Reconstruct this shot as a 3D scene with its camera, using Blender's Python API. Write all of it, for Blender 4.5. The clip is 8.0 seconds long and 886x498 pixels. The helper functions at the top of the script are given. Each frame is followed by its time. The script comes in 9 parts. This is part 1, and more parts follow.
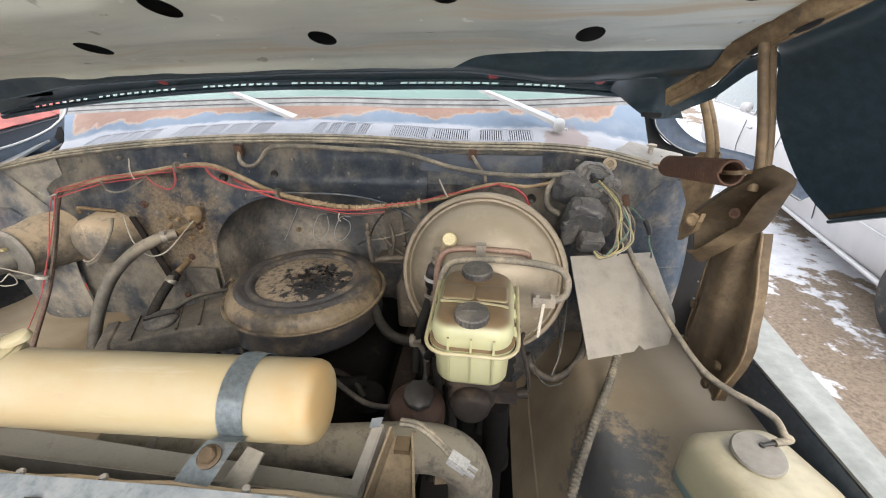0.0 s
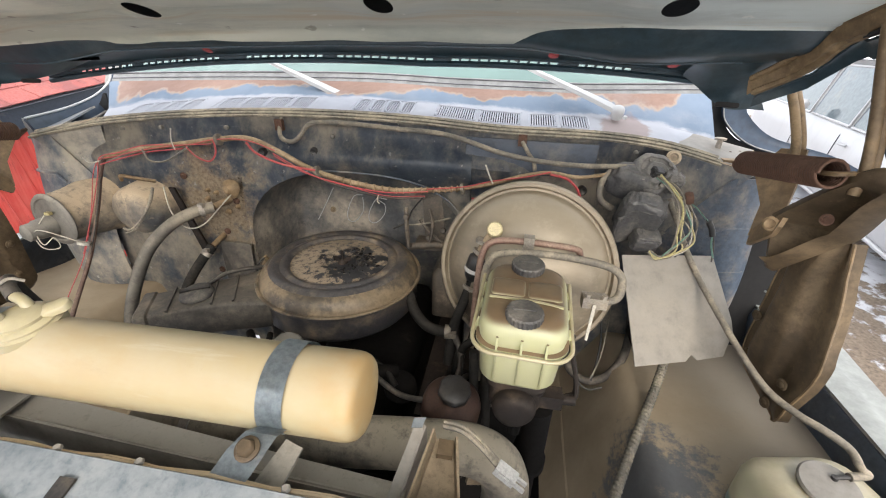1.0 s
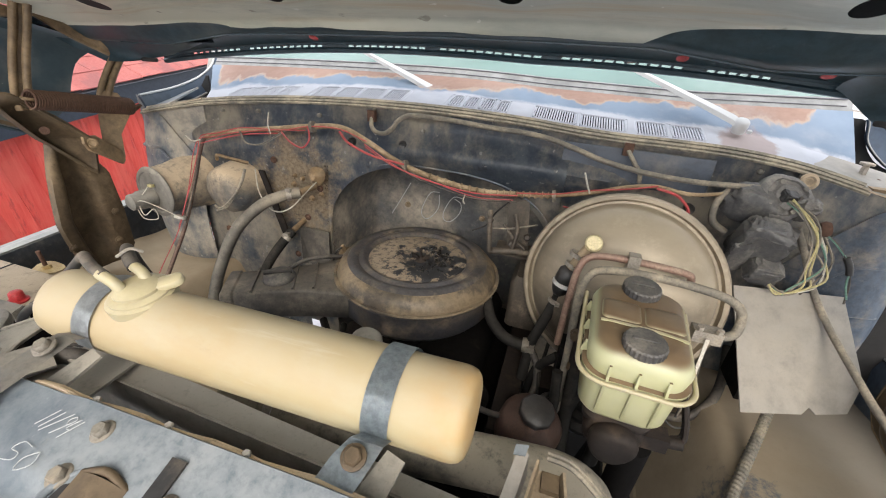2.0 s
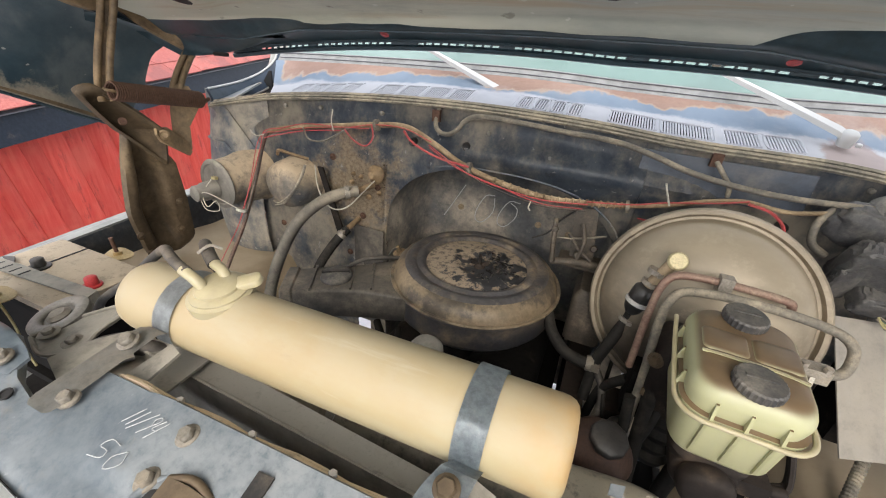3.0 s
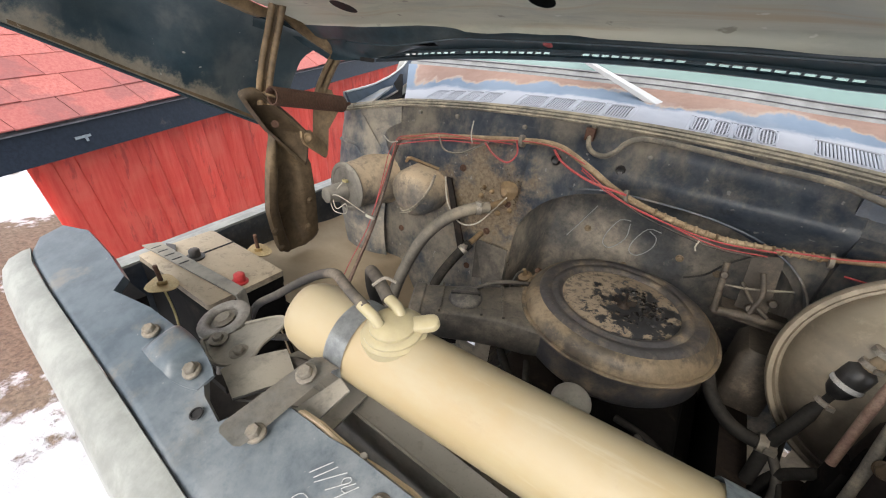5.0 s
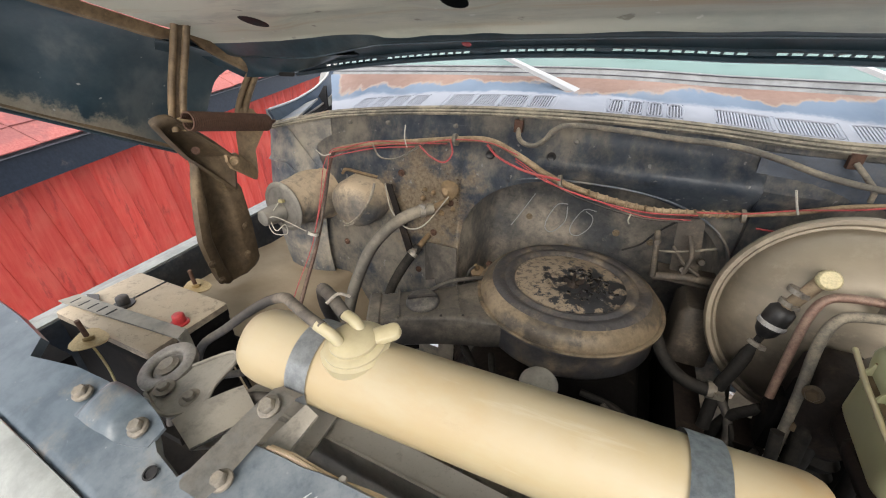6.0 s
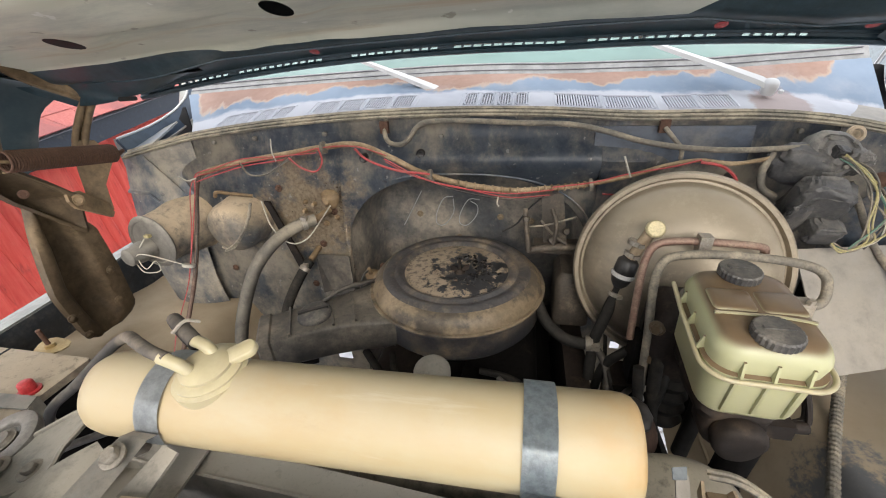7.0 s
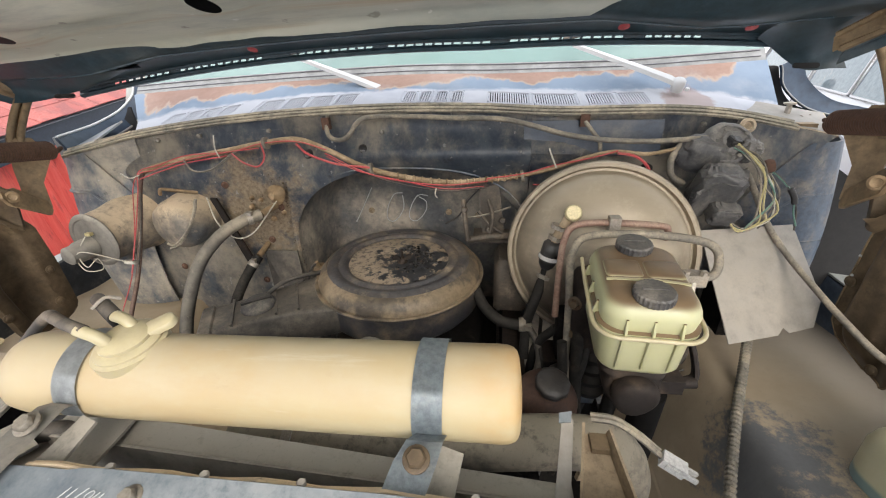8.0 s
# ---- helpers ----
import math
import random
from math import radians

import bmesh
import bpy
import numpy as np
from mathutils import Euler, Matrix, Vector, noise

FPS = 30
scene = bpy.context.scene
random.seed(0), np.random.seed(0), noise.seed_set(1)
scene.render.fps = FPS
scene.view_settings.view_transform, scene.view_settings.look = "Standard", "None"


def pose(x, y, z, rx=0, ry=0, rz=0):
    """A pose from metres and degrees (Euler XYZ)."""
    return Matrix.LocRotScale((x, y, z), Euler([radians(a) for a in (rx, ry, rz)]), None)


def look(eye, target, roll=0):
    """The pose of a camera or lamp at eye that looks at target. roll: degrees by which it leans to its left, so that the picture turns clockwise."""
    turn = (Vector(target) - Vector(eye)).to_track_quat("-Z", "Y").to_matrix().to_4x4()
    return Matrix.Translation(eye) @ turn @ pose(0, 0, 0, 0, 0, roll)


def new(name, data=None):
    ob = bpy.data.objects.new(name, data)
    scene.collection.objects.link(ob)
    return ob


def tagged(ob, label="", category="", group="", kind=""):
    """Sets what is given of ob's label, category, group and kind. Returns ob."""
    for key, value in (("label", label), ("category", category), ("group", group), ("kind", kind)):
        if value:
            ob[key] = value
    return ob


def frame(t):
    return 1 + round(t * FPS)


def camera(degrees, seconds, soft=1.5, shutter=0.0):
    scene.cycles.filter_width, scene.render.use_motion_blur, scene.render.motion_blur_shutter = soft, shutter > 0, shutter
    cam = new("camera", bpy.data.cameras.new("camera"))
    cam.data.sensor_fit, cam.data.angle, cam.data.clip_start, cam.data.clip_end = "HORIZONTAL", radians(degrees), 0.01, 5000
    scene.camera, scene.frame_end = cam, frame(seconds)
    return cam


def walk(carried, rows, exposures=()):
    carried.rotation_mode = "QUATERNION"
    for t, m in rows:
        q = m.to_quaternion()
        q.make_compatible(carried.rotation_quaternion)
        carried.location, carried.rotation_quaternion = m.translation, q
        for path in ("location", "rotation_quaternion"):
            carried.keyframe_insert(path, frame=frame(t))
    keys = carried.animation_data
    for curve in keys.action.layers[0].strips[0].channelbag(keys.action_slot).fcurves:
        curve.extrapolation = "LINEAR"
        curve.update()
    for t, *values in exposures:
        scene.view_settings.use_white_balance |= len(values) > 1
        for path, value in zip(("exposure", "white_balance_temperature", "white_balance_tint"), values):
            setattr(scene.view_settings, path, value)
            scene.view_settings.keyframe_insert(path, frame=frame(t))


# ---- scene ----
cam = camera(95.2, 8.0, soft=1.1)
# seconds, metres, degrees
PATH = [
    (0.0, 0.0000, -0.0000, 1.5500, 65.00, 0.00, 5.00),
    (0.5, -0.0143, 0.0069, 1.5415, 63.98, -0.82, 6.64),
    (1.0, -0.0392, 0.0318, 1.5380, 62.94, -1.69, 9.37),
    (1.5, -0.0780, 0.0425, 1.5326, 63.44, -2.86, 14.04),
    (2.0, -0.1161, 0.0471, 1.5274, 62.47, -3.82, 17.71),
    (2.2, -0.1330, 0.0489, 1.5180, 62.72, -4.28, 19.42),
    (3.3, -0.1992, 0.0554, 1.5232, 61.37, -4.83, 24.75),
    (3.5, -0.2150, 0.0524, 1.5211, 60.94, -5.21, 26.76),
    (4.0, -0.2614, 0.0523, 1.5222, 60.00, -4.70, 33.19),
    (4.2, -0.2774, 0.0504, 1.5220, 59.62, -5.12, 35.25),
    (5.3, -0.3307, 0.0618, 1.5376, 60.72, -4.12, 33.25),
    (5.5, -0.3341, 0.0619, 1.5353, 60.68, -3.45, 31.70),
    (6.0, -0.3221, 0.0592, 1.5334, 61.50, -1.00, 24.15),
    (6.5, -0.2868, 0.0608, 1.5339, 61.48, 1.77, 17.55),
    (7.0, -0.2447, 0.0683, 1.5279, 62.13, 2.41, 10.61),
    (7.2, -0.2271, 0.0625, 1.5263, 63.60, 2.98, 9.30),
    (7.5, -0.1982, 0.0599, 1.5319, 62.99, 3.54, 7.71),
    (8.0, -0.1724, 0.0328, 1.5119, 62.98, 1.94, 6.97),
]
walk(cam, [(t, pose(x, y, z, rx, ry, rz)) for t, x, y, z, rx, ry, rz in PATH],
     [(0.0, 1.11), (2.0, 1.05), (4.0, 0.95), (6.0, 0.98), (8.0, 1.04)])

# ---- world, sun ----
GROUND = -0.10
world = bpy.data.worlds.new("world")
scene.world = world
world.use_nodes = True
wt = world.node_tree
sky = wt.nodes.new("ShaderNodeTexSky")
sky.sky_type = "NISHITA"
sky.sun_disc = False
sky.sun_elevation, sky.sun_rotation = radians(32), radians(166)
sky.air_density, sky.dust_density, sky.ozone_density = 1.0, 4.0, 1.0
wash = wt.nodes.new("ShaderNodeMixRGB")
wash.inputs[0].default_value = 0.75
wash.inputs[2].default_value = (9.0, 9.2, 9.6, 1)
wt.links.new(sky.outputs[0], wash.inputs[1])
wt.links.new(wash.outputs[0], wt.nodes["Background"].inputs[0])
wt.nodes["Background"].inputs[1].default_value = 0.15
sun = new("sun", bpy.data.lights.new("sun", "SUN"))
sun.data.energy, sun.data.angle, sun.data.color = 1.3, radians(35), (1.0, 0.95, 0.88)
sun.matrix_world = look((0, 0, 10), (-2.0, 8.0, 4.9))


# ---- materials ----
class Nodes:
    """A small builder for one material's nodes."""

    def __init__(self, name, rough=0.7, metal=0.0):
        self.m = bpy.data.materials.new(name)
        self.m.use_nodes = True
        self.t = self.m.node_tree
        self.b = self.t.nodes["Principled BSDF"]
        self.b.inputs["Roughness"].default_value = rough
        self.b.inputs["Metallic"].default_value = metal
        geo = self.t.nodes.new("ShaderNodeNewGeometry")
        self.pos, self.nor = geo.outputs["Position"], geo.outputs["Normal"]

    def put(self, socket, value):
        if hasattr(value, "is_linked"):
            self.t.links.new(value, socket)
        elif isinstance(value, (tuple, list)):
            socket.default_value = (*value, 1) if len(value) == 3 and len(socket.default_value) == 4 else value
        else:
            socket.default_value = value

    def noise(self, scale, detail=6, rough=0.6, stretch=None, seed=0.0):
        n = self.t.nodes.new("ShaderNodeTexNoise")
        src = self.pos
        mp = self.t.nodes.new("ShaderNodeMapping")
        self.t.links.new(src, mp.inputs[0])
        mp.inputs["Location"].default_value = (seed, seed * 0.7, seed * 1.3)
        mp.inputs["Scale"].default_value = stretch or (1, 1, 1)
        self.t.links.new(mp.outputs[0], n.inputs["Vector"])
        n.inputs["Scale"].default_value = scale
        n.inputs["Detail"].default_value = detail
        n.inputs["Roughness"].default_value = rough
        return n.outputs["Fac"]

    def ramp(self, fac, lo, hi):
        r = self.t.nodes.new("ShaderNodeMapRange")
        self.put(r.inputs["Value"], fac)
        r.inputs["From Min"].default_value, r.inputs["From Max"].default_value = lo, hi
        r.interpolation_type = "SMOOTHSTEP"
        return r.outputs[0]

    def math(self, op, a, b=0.0):
        n = self.t.nodes.new("ShaderNodeMath")
        n.operation = op
        self.put(n.inputs[0], a)
        self.put(n.inputs[1], b)
        return n.outputs[0]

    def mix(self, fac, a, b):
        n = self.t.nodes.new("ShaderNodeMixRGB")
        self.put(n.inputs[0], fac)
        self.put(n.inputs[1], a)
        self.put(n.inputs[2], b)
        return n.outputs[0]

    def axis(self, vec, i):
        n = self.t.nodes.new("ShaderNodeSeparateXYZ")
        self.t.links.new(vec, n.inputs[0])
        return n.outputs[i]

    def random(self):
        return self.t.nodes.new("ShaderNodeObjectInfo").outputs["Random"]

    def bump(self, height, strength=0.3, distance=0.002):
        n = self.t.nodes.new("ShaderNodeBump")
        n.inputs["Strength"].default_value, n.inputs["Distance"].default_value = strength, distance
        self.put(n.inputs["Height"], height)
        self.t.links.new(n.outputs[0], self.b.inputs["Normal"])

    def done(self, colour, rough=None):
        self.put(self.b.inputs["Base Color"], colour)
        if rough is not None:
            self.put(self.b.inputs["Roughness"], rough)
        return self.m


DUST = (0.30, 0.235, 0.16)


def dusty(name, base, dust=0.5, rough=0.55, metal=0.0, scale=14.0, dust_colour=DUST, second=None, second_amount=0.4,
          settle=0.6, bump=0.25, seed=0.0, gloss=0.5):
    """A surface of one colour, in places of a second one, with dust that clings in blotches and settles on upward faces."""
    n = Nodes(name, rough, metal)
    n.b.inputs["Specular IOR Level"].default_value = gloss
    dust_colour = tuple(min(0.7, 1.4 * c) for c in dust_colour)
    big, fine = n.noise(scale, 8, 0.65, seed=seed), n.noise(scale * 9, 5, 0.7, seed=seed + 3)
    col = n.mix(n.ramp(fine, 0.3, 0.7), tuple(c * 0.75 for c in base), tuple(min(1, c * 1.2) for c in base))
    if second:
        patch = n.noise(scale * 0.6, 9, 0.7, seed=seed + 7)
        lo = 0.62 - 0.3 * second_amount
        col = n.mix(n.ramp(patch, lo, lo + 0.07), col, second)
    up = n.ramp(n.axis(n.nor, 2), -0.3, 0.9)
    amount = n.math("ADD", n.math("MULTIPLY", n.ramp(big, 0.60 - 0.34 * dust, 0.98 - 0.34 * dust), 0.95), n.math("MULTIPLY", up, settle * dust))
    mid = n.noise(scale * 3.7, 7, 0.7, seed=seed + 9)
    amount = n.math("MULTIPLY", amount, n.math("ADD", n.math("MULTIPLY", n.ramp(mid, 0.32, 0.6), 0.5), 0.55))
    amount = n.math("MULTIPLY", amount, n.ramp(fine, 0.1, 0.55))
    amount = n.math("MINIMUM", amount, 0.96)
    shade = n.mix(n.noise(scale * 2.3, 4, seed=seed + 5), tuple(c * 0.8 for c in dust_colour), tuple(c * 1.15 for c in dust_colour))
    out = n.mix(amount, col, shade)
    # pits and grains a few millimetres wide
    speck = n.noise(330, 4, 0.7, seed=seed + 11)
    out = n.mix(n.math("MULTIPLY", n.ramp(speck, 0.55, 0.72), 0.22), out, tuple(c * 0.6 for c in base))
    out = n.mix(n.math("MULTIPLY", n.ramp(n.noise(55, 8, 0.78, seed=seed + 13), 0.56, 0.70), 0.22 * min(1.0, dust * 1.6)), out, tuple(min(0.7, c * 1.25) for c in dust_colour))
    n.bump(n.math("ADD", n.math("MULTIPLY", fine, 0.6), amount), bump, 0.0015)
    r = n.math("ADD", n.math("MULTIPLY", amount, 0.9 - rough), rough)
    if metal:
        n.put(n.b.inputs["Metallic"], n.math("MULTIPLY", n.math("SUBTRACT", 1.0, amount), metal))
    return n.done(out, r)


def smooth_paint(name, base, rough, metal):
    """Factory paint with a thin uneven film of road dust."""
    n = Nodes(name, rough, metal)
    film, streak = n.noise(2.2, 5, 0.55, seed=4), n.noise(7, 6, 0.6, (1, 1, 0.4), 9)
    col = n.mix(n.ramp(film, 0.35, 0.7), tuple(c * 0.9 for c in base), base)
    col = n.mix(n.math("MULTIPLY", n.ramp(streak, 0.45, 0.75), 0.35), col, tuple(c * 0.72 for c in base))
    return n.done(col, n.math("ADD", n.math("MULTIPLY", film, 0.3), rough - 0.1))


def firewall_paint():
    """Dark slate-blue paint with scuffs and chips, dust runs, and a rusty tan crust round the heater pipes."""
    n = Nodes("firewall_paint", 0.42)
    big, mid, fine = n.noise(4.5, 8, 0.62, seed=1), n.noise(19, 9, 0.72, seed=5), n.noise(120, 5, 0.7, seed=8)
    col = n.mix(n.ramp(mid, 0.35, 0.68), (0.044, 0.060, 0.086), (0.112, 0.128, 0.150))
    run = n.noise(9, 8, 0.7, (1.5, 1.5, 0.8), 4)
    film = n.math("MULTIPLY", n.ramp(n.math("ADD", n.math("MULTIPLY", big, 0.6), n.math("MULTIPLY", run, 0.5)), 0.47, 0.63), 0.86)
    film = n.math("MULTIPLY", film, n.math("ADD", n.math("MULTIPLY", n.ramp(mid, 0.3, 0.6), 0.6), 0.4))
    col = n.mix(film, col, n.mix(mid, (0.32, 0.28, 0.22), (0.50, 0.435, 0.34)))
    gap = n.t.nodes.new("ShaderNodeVectorMath")
    gap.operation = "DISTANCE"
    n.t.links.new(n.pos, gap.inputs[0])
    gap.inputs[1].default_value = (-0.69, 0.825, 1.20)
    crust = n.math("ADD", n.math("MULTIPLY", gap.outputs["Value"], -8.0), n.math("MULTIPLY", mid, 2.8))
    crust = n.math("ADD", crust, n.math("MULTIPLY", big, 0.7))
    crust = n.math("MULTIPLY", n.ramp(crust, 0.55, 1.25), 0.85)
    col = n.mix(crust, col, n.mix(n.ramp(fine, 0.3, 0.7), (0.25, 0.175, 0.105), (0.47, 0.375, 0.255)))
    col = n.mix(n.math("MULTIPLY", n.ramp(n.noise(26, 9, 0.75, seed=22), 0.60, 0.70), 0.6), col, (0.030, 0.034, 0.042))
    scratch = n.ramp(n.noise(16, 6, 0.65, (0.5, 0.5, 5.0), 17), 0.64, 0.71)
    col = n.mix(n.math("MULTIPLY", scratch, 0.35), col, (0.30, 0.31, 0.31))
    col = n.mix(n.math("MULTIPLY", n.ramp(n.noise(75, 2, 0.5, seed=31), 0.70, 0.74), 0.55), col, (0.48, 0.47, 0.44))
    n.bump(n.math("ADD", n.math("ADD", crust, n.math("MULTIPLY", fine, 0.4)), film), 0.3, 0.0015)
    return n.done(col, n.math("ADD", n.math("MULTIPLY", n.math("MAXIMUM", film, crust), 0.5), 0.36))


M_FIREWALL = firewall_paint()
M_RECESS = dusty("recess_paint", (0.066, 0.074, 0.084), 0.72, 0.45, scale=6, dust_colour=(0.37, 0.315, 0.245), seed=2)
M_PANEL = dusty("navy_panel_paint", (0.042, 0.058, 0.086), 0.34, 0.40, scale=6, dust_colour=(0.22, 0.20, 0.17), settle=0.2, bump=0.1, seed=83)
M_BLUE = dusty("blue_paint", (0.030, 0.056, 0.092), 0.42, 0.42, scale=12, seed=4)


def apron_dust():
    """Tan dust over dark blue paint, rubbed off in one ragged patch."""
    n = Nodes("apron_dust", 0.8)
    big, mid, fine = n.noise(5, 6, 0.6, seed=8), n.noise(26, 8, 0.72, seed=4), n.noise(90, 5, 0.7, seed=2)
    col = n.mix(n.ramp(big, 0.3, 0.7), (0.30, 0.235, 0.155), (0.42, 0.335, 0.23))
    col = n.mix(n.math("MULTIPLY", n.ramp(fine, 0.5, 0.8), 0.3), col, (0.24, 0.19, 0.135))
    gap = n.t.nodes.new("ShaderNodeVectorMath")
    gap.operation = "DISTANCE"
    n.t.links.new(n.pos, gap.inputs[0])
    gap.inputs[1].default_value = (0.235, 0.470, 0.93)
    rub = n.math("ADD", n.math("MULTIPLY", gap.outputs["Value"], -8.5), n.math("MULTIPLY", mid, 2.4))
    rub = n.math("ADD", rub, n.math("MULTIPLY", fine, 0.5))
    worn = n.math("MULTIPLY", n.ramp(rub, 0.50, 0.95), 0.88)
    blue = n.mix(fine, (0.065, 0.076, 0.090), (0.120, 0.132, 0.145))
    thin = n.math("MULTIPLY", n.ramp(n.math("ADD", n.axis(n.pos, 0), n.math("MULTIPLY", big, 0.35)), 0.40, 0.66), 0.50)
    col = n.mix(thin, col, (0.135, 0.135, 0.135))
    col = n.mix(worn, col, blue)
    n.bump(n.math("ADD", n.math("MULTIPLY", worn, -0.5), fine), 0.3, 0.0012)
    return n.done(col, n.math("SUBTRACT", 0.9, n.math("MULTIPLY", worn, 0.4)))


M_APRON = apron_dust()


def lid_paint():
    """Black paint in the middle of the lid, flaked to tan towards its rim."""
    n = Nodes("cleaner_lid_paint", 0.45)
    mid, fine = n.noise(45, 8, 0.7, seed=3), n.noise(160, 4, 0.7, seed=6)
    gap = n.t.nodes.new("ShaderNodeVectorMath")
    gap.operation = "DISTANCE"
    n.t.links.new(n.pos, gap.inputs[0])
    gap.inputs[1].default_value = (-0.322, 0.712, 1.127)
    edge = n.math("ADD", n.math("MULTIPLY", gap.outputs["Value"], 9.0), n.math("MULTIPLY", n.math("SUBTRACT", mid, 0.5), 3.4))
    bare = n.ramp(edge, 0.56, 0.64)
    paint = n.mix(fine, (0.020, 0.021, 0.024), (0.060, 0.058, 0.058))
    tan = n.mix(mid, (0.20, 0.155, 0.105), (0.44, 0.35, 0.25))
    tan = n.mix(n.math("MULTIPLY", n.ramp(n.noise(85, 7, 0.75, seed=14), 0.50, 0.59), 0.7), tan, (0.060, 0.054, 0.050))
    n.bump(n.math("SUBTRACT", n.math("MULTIPLY", fine, 0.3), bare), 0.5, 0.0008)
    return n.done(n.mix(bare, paint, tan), n.math("ADD", n.math("MULTIPLY", bare, 0.45), 0.4))


M_LIDPAINT = lid_paint()


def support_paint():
    """Slate-blue paint under a pale dry film, thickened towards the middle of the truck to paint in the glare there,
    with scuffs and tan grime.
    """
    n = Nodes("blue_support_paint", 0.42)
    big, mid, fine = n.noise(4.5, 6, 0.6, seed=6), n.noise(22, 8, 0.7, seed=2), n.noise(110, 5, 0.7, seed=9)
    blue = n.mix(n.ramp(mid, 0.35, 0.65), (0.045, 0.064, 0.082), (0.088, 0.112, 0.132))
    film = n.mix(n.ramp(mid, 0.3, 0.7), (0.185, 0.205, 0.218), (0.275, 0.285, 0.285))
    # film grows along x: the panel's brighter middle is put into the colour
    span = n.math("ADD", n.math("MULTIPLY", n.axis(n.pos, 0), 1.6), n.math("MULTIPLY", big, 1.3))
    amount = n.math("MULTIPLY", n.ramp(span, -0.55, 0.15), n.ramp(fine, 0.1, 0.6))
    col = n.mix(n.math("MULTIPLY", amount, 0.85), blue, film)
    col = n.mix(n.math("MULTIPLY", n.ramp(n.noise(11, 8, 0.7, seed=13), 0.54, 0.70), 0.55), col, (0.21, 0.18, 0.135))
    col = n.mix(n.math("MULTIPLY", n.ramp(fine, 0.66, 0.76), 0.5), col, (0.33, 0.34, 0.34))
    n.bump(n.math("ADD", mid, fine), 0.12, 0.001)
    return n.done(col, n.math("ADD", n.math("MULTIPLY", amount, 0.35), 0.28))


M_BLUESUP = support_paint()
M_HOSEGREY = dusty("dusty_heater_hose", (0.072, 0.066, 0.058), 0.62, 0.6, scale=6, dust_colour=(0.22, 0.19, 0.145), settle=0.7, bump=0.08, seed=85)
M_HOSEDUST = dusty("dusty_radiator_hose", (0.055, 0.050, 0.045), 0.80, 0.7, scale=10, dust_colour=(0.25, 0.215, 0.16), settle=0.9, bump=0.1, seed=75)
M_DUSTY = dusty("thick_dust", (0.07, 0.075, 0.08), 0.90, 0.6, scale=7, dust_colour=(0.40, 0.315, 0.215), settle=0.9, seed=8)


def hood_paint():
    """Grey-green primer, tan on the passenger side and bluer on the driver's, its middle darkened and driver's end
    lightened to paint in the lighting, with soft brown runs along the pressings.
    """
    n = Nodes("hood_inner_paint", 0.5)
    streak, big, fine = n.noise(5, 7, 0.62, (0.35, 3.0, 1.0), 3), n.noise(3.5, 7, 0.62, (0.7, 1.4, 1), 7), n.noise(70, 6, 0.75, seed=5)
    side = n.ramp(n.math("ADD", n.axis(n.pos, 0), n.math("MULTIPLY", n.math("SUBTRACT", big, 0.5), 1.1)), -0.75, 0.25)
    # dark middle, lighter driver's end: uneven lighting painted into the primer
    col = n.mix(side, (0.54, 0.54, 0.435), (0.35, 0.385, 0.37))
    col = n.mix(n.ramp(n.math("ADD", n.axis(n.pos, 0), n.math("MULTIPLY", n.math("SUBTRACT", big, 0.5), 0.4)), -0.02, 0.22), col, (0.56, 0.62, 0.61))
    col = n.mix(n.math("MULTIPLY", n.ramp(streak, 0.40, 0.66), 0.45), col, (0.66, 0.64, 0.555))
    tan = n.ramp(n.noise(4, 8, 0.66, (0.3, 4.2, 1), 15), 0.52, 0.66)
    col = n.mix(n.math("MULTIPLY", tan, 0.70), col, (0.45, 0.35, 0.22))
    dim = n.ramp(n.noise(5, 9, 0.72, (0.5, 1.8, 1), 11), 0.50, 0.68)
    col = n.mix(n.math("MULTIPLY", dim, 0.45), col, (0.24, 0.265, 0.25))
    col = n.mix(n.math("MULTIPLY", n.ramp(fine, 0.60, 0.80), 0.25), col, (0.66, 0.65, 0.58))
    col = n.mix(n.math("MULTIPLY", n.ramp(n.noise(32, 3, 0.5, seed=19), 0.70, 0.73), 0.6), col, (0.70, 0.70, 0.66))
    col = n.mix(n.math("MULTIPLY", n.ramp(n.noise(24, 4, 0.55, seed=27), 0.68, 0.73), 0.6), col, (0.14, 0.12, 0.09))
    n.bump(n.math("ADD", streak, n.math("MULTIPLY", fine, 0.3)), 0.12, 0.002)
    return n.done(col, n.math("ADD", n.math("MULTIPLY", streak, 0.4), 0.3))


M_HOOD = hood_paint()
M_HOODDARK = dusty("hood_dark_paint", (0.024, 0.044, 0.057), 0.24, 0.34, scale=6, dust_colour=(0.13, 0.145, 0.145), settle=0.0, bump=0.08, gloss=0.35, seed=10)
M_HINGE = dusty("hinge_grime", (0.125, 0.083, 0.044), 0.62, 0.50, scale=9, dust_colour=(0.30, 0.21, 0.118), bump=0.12, seed=11)


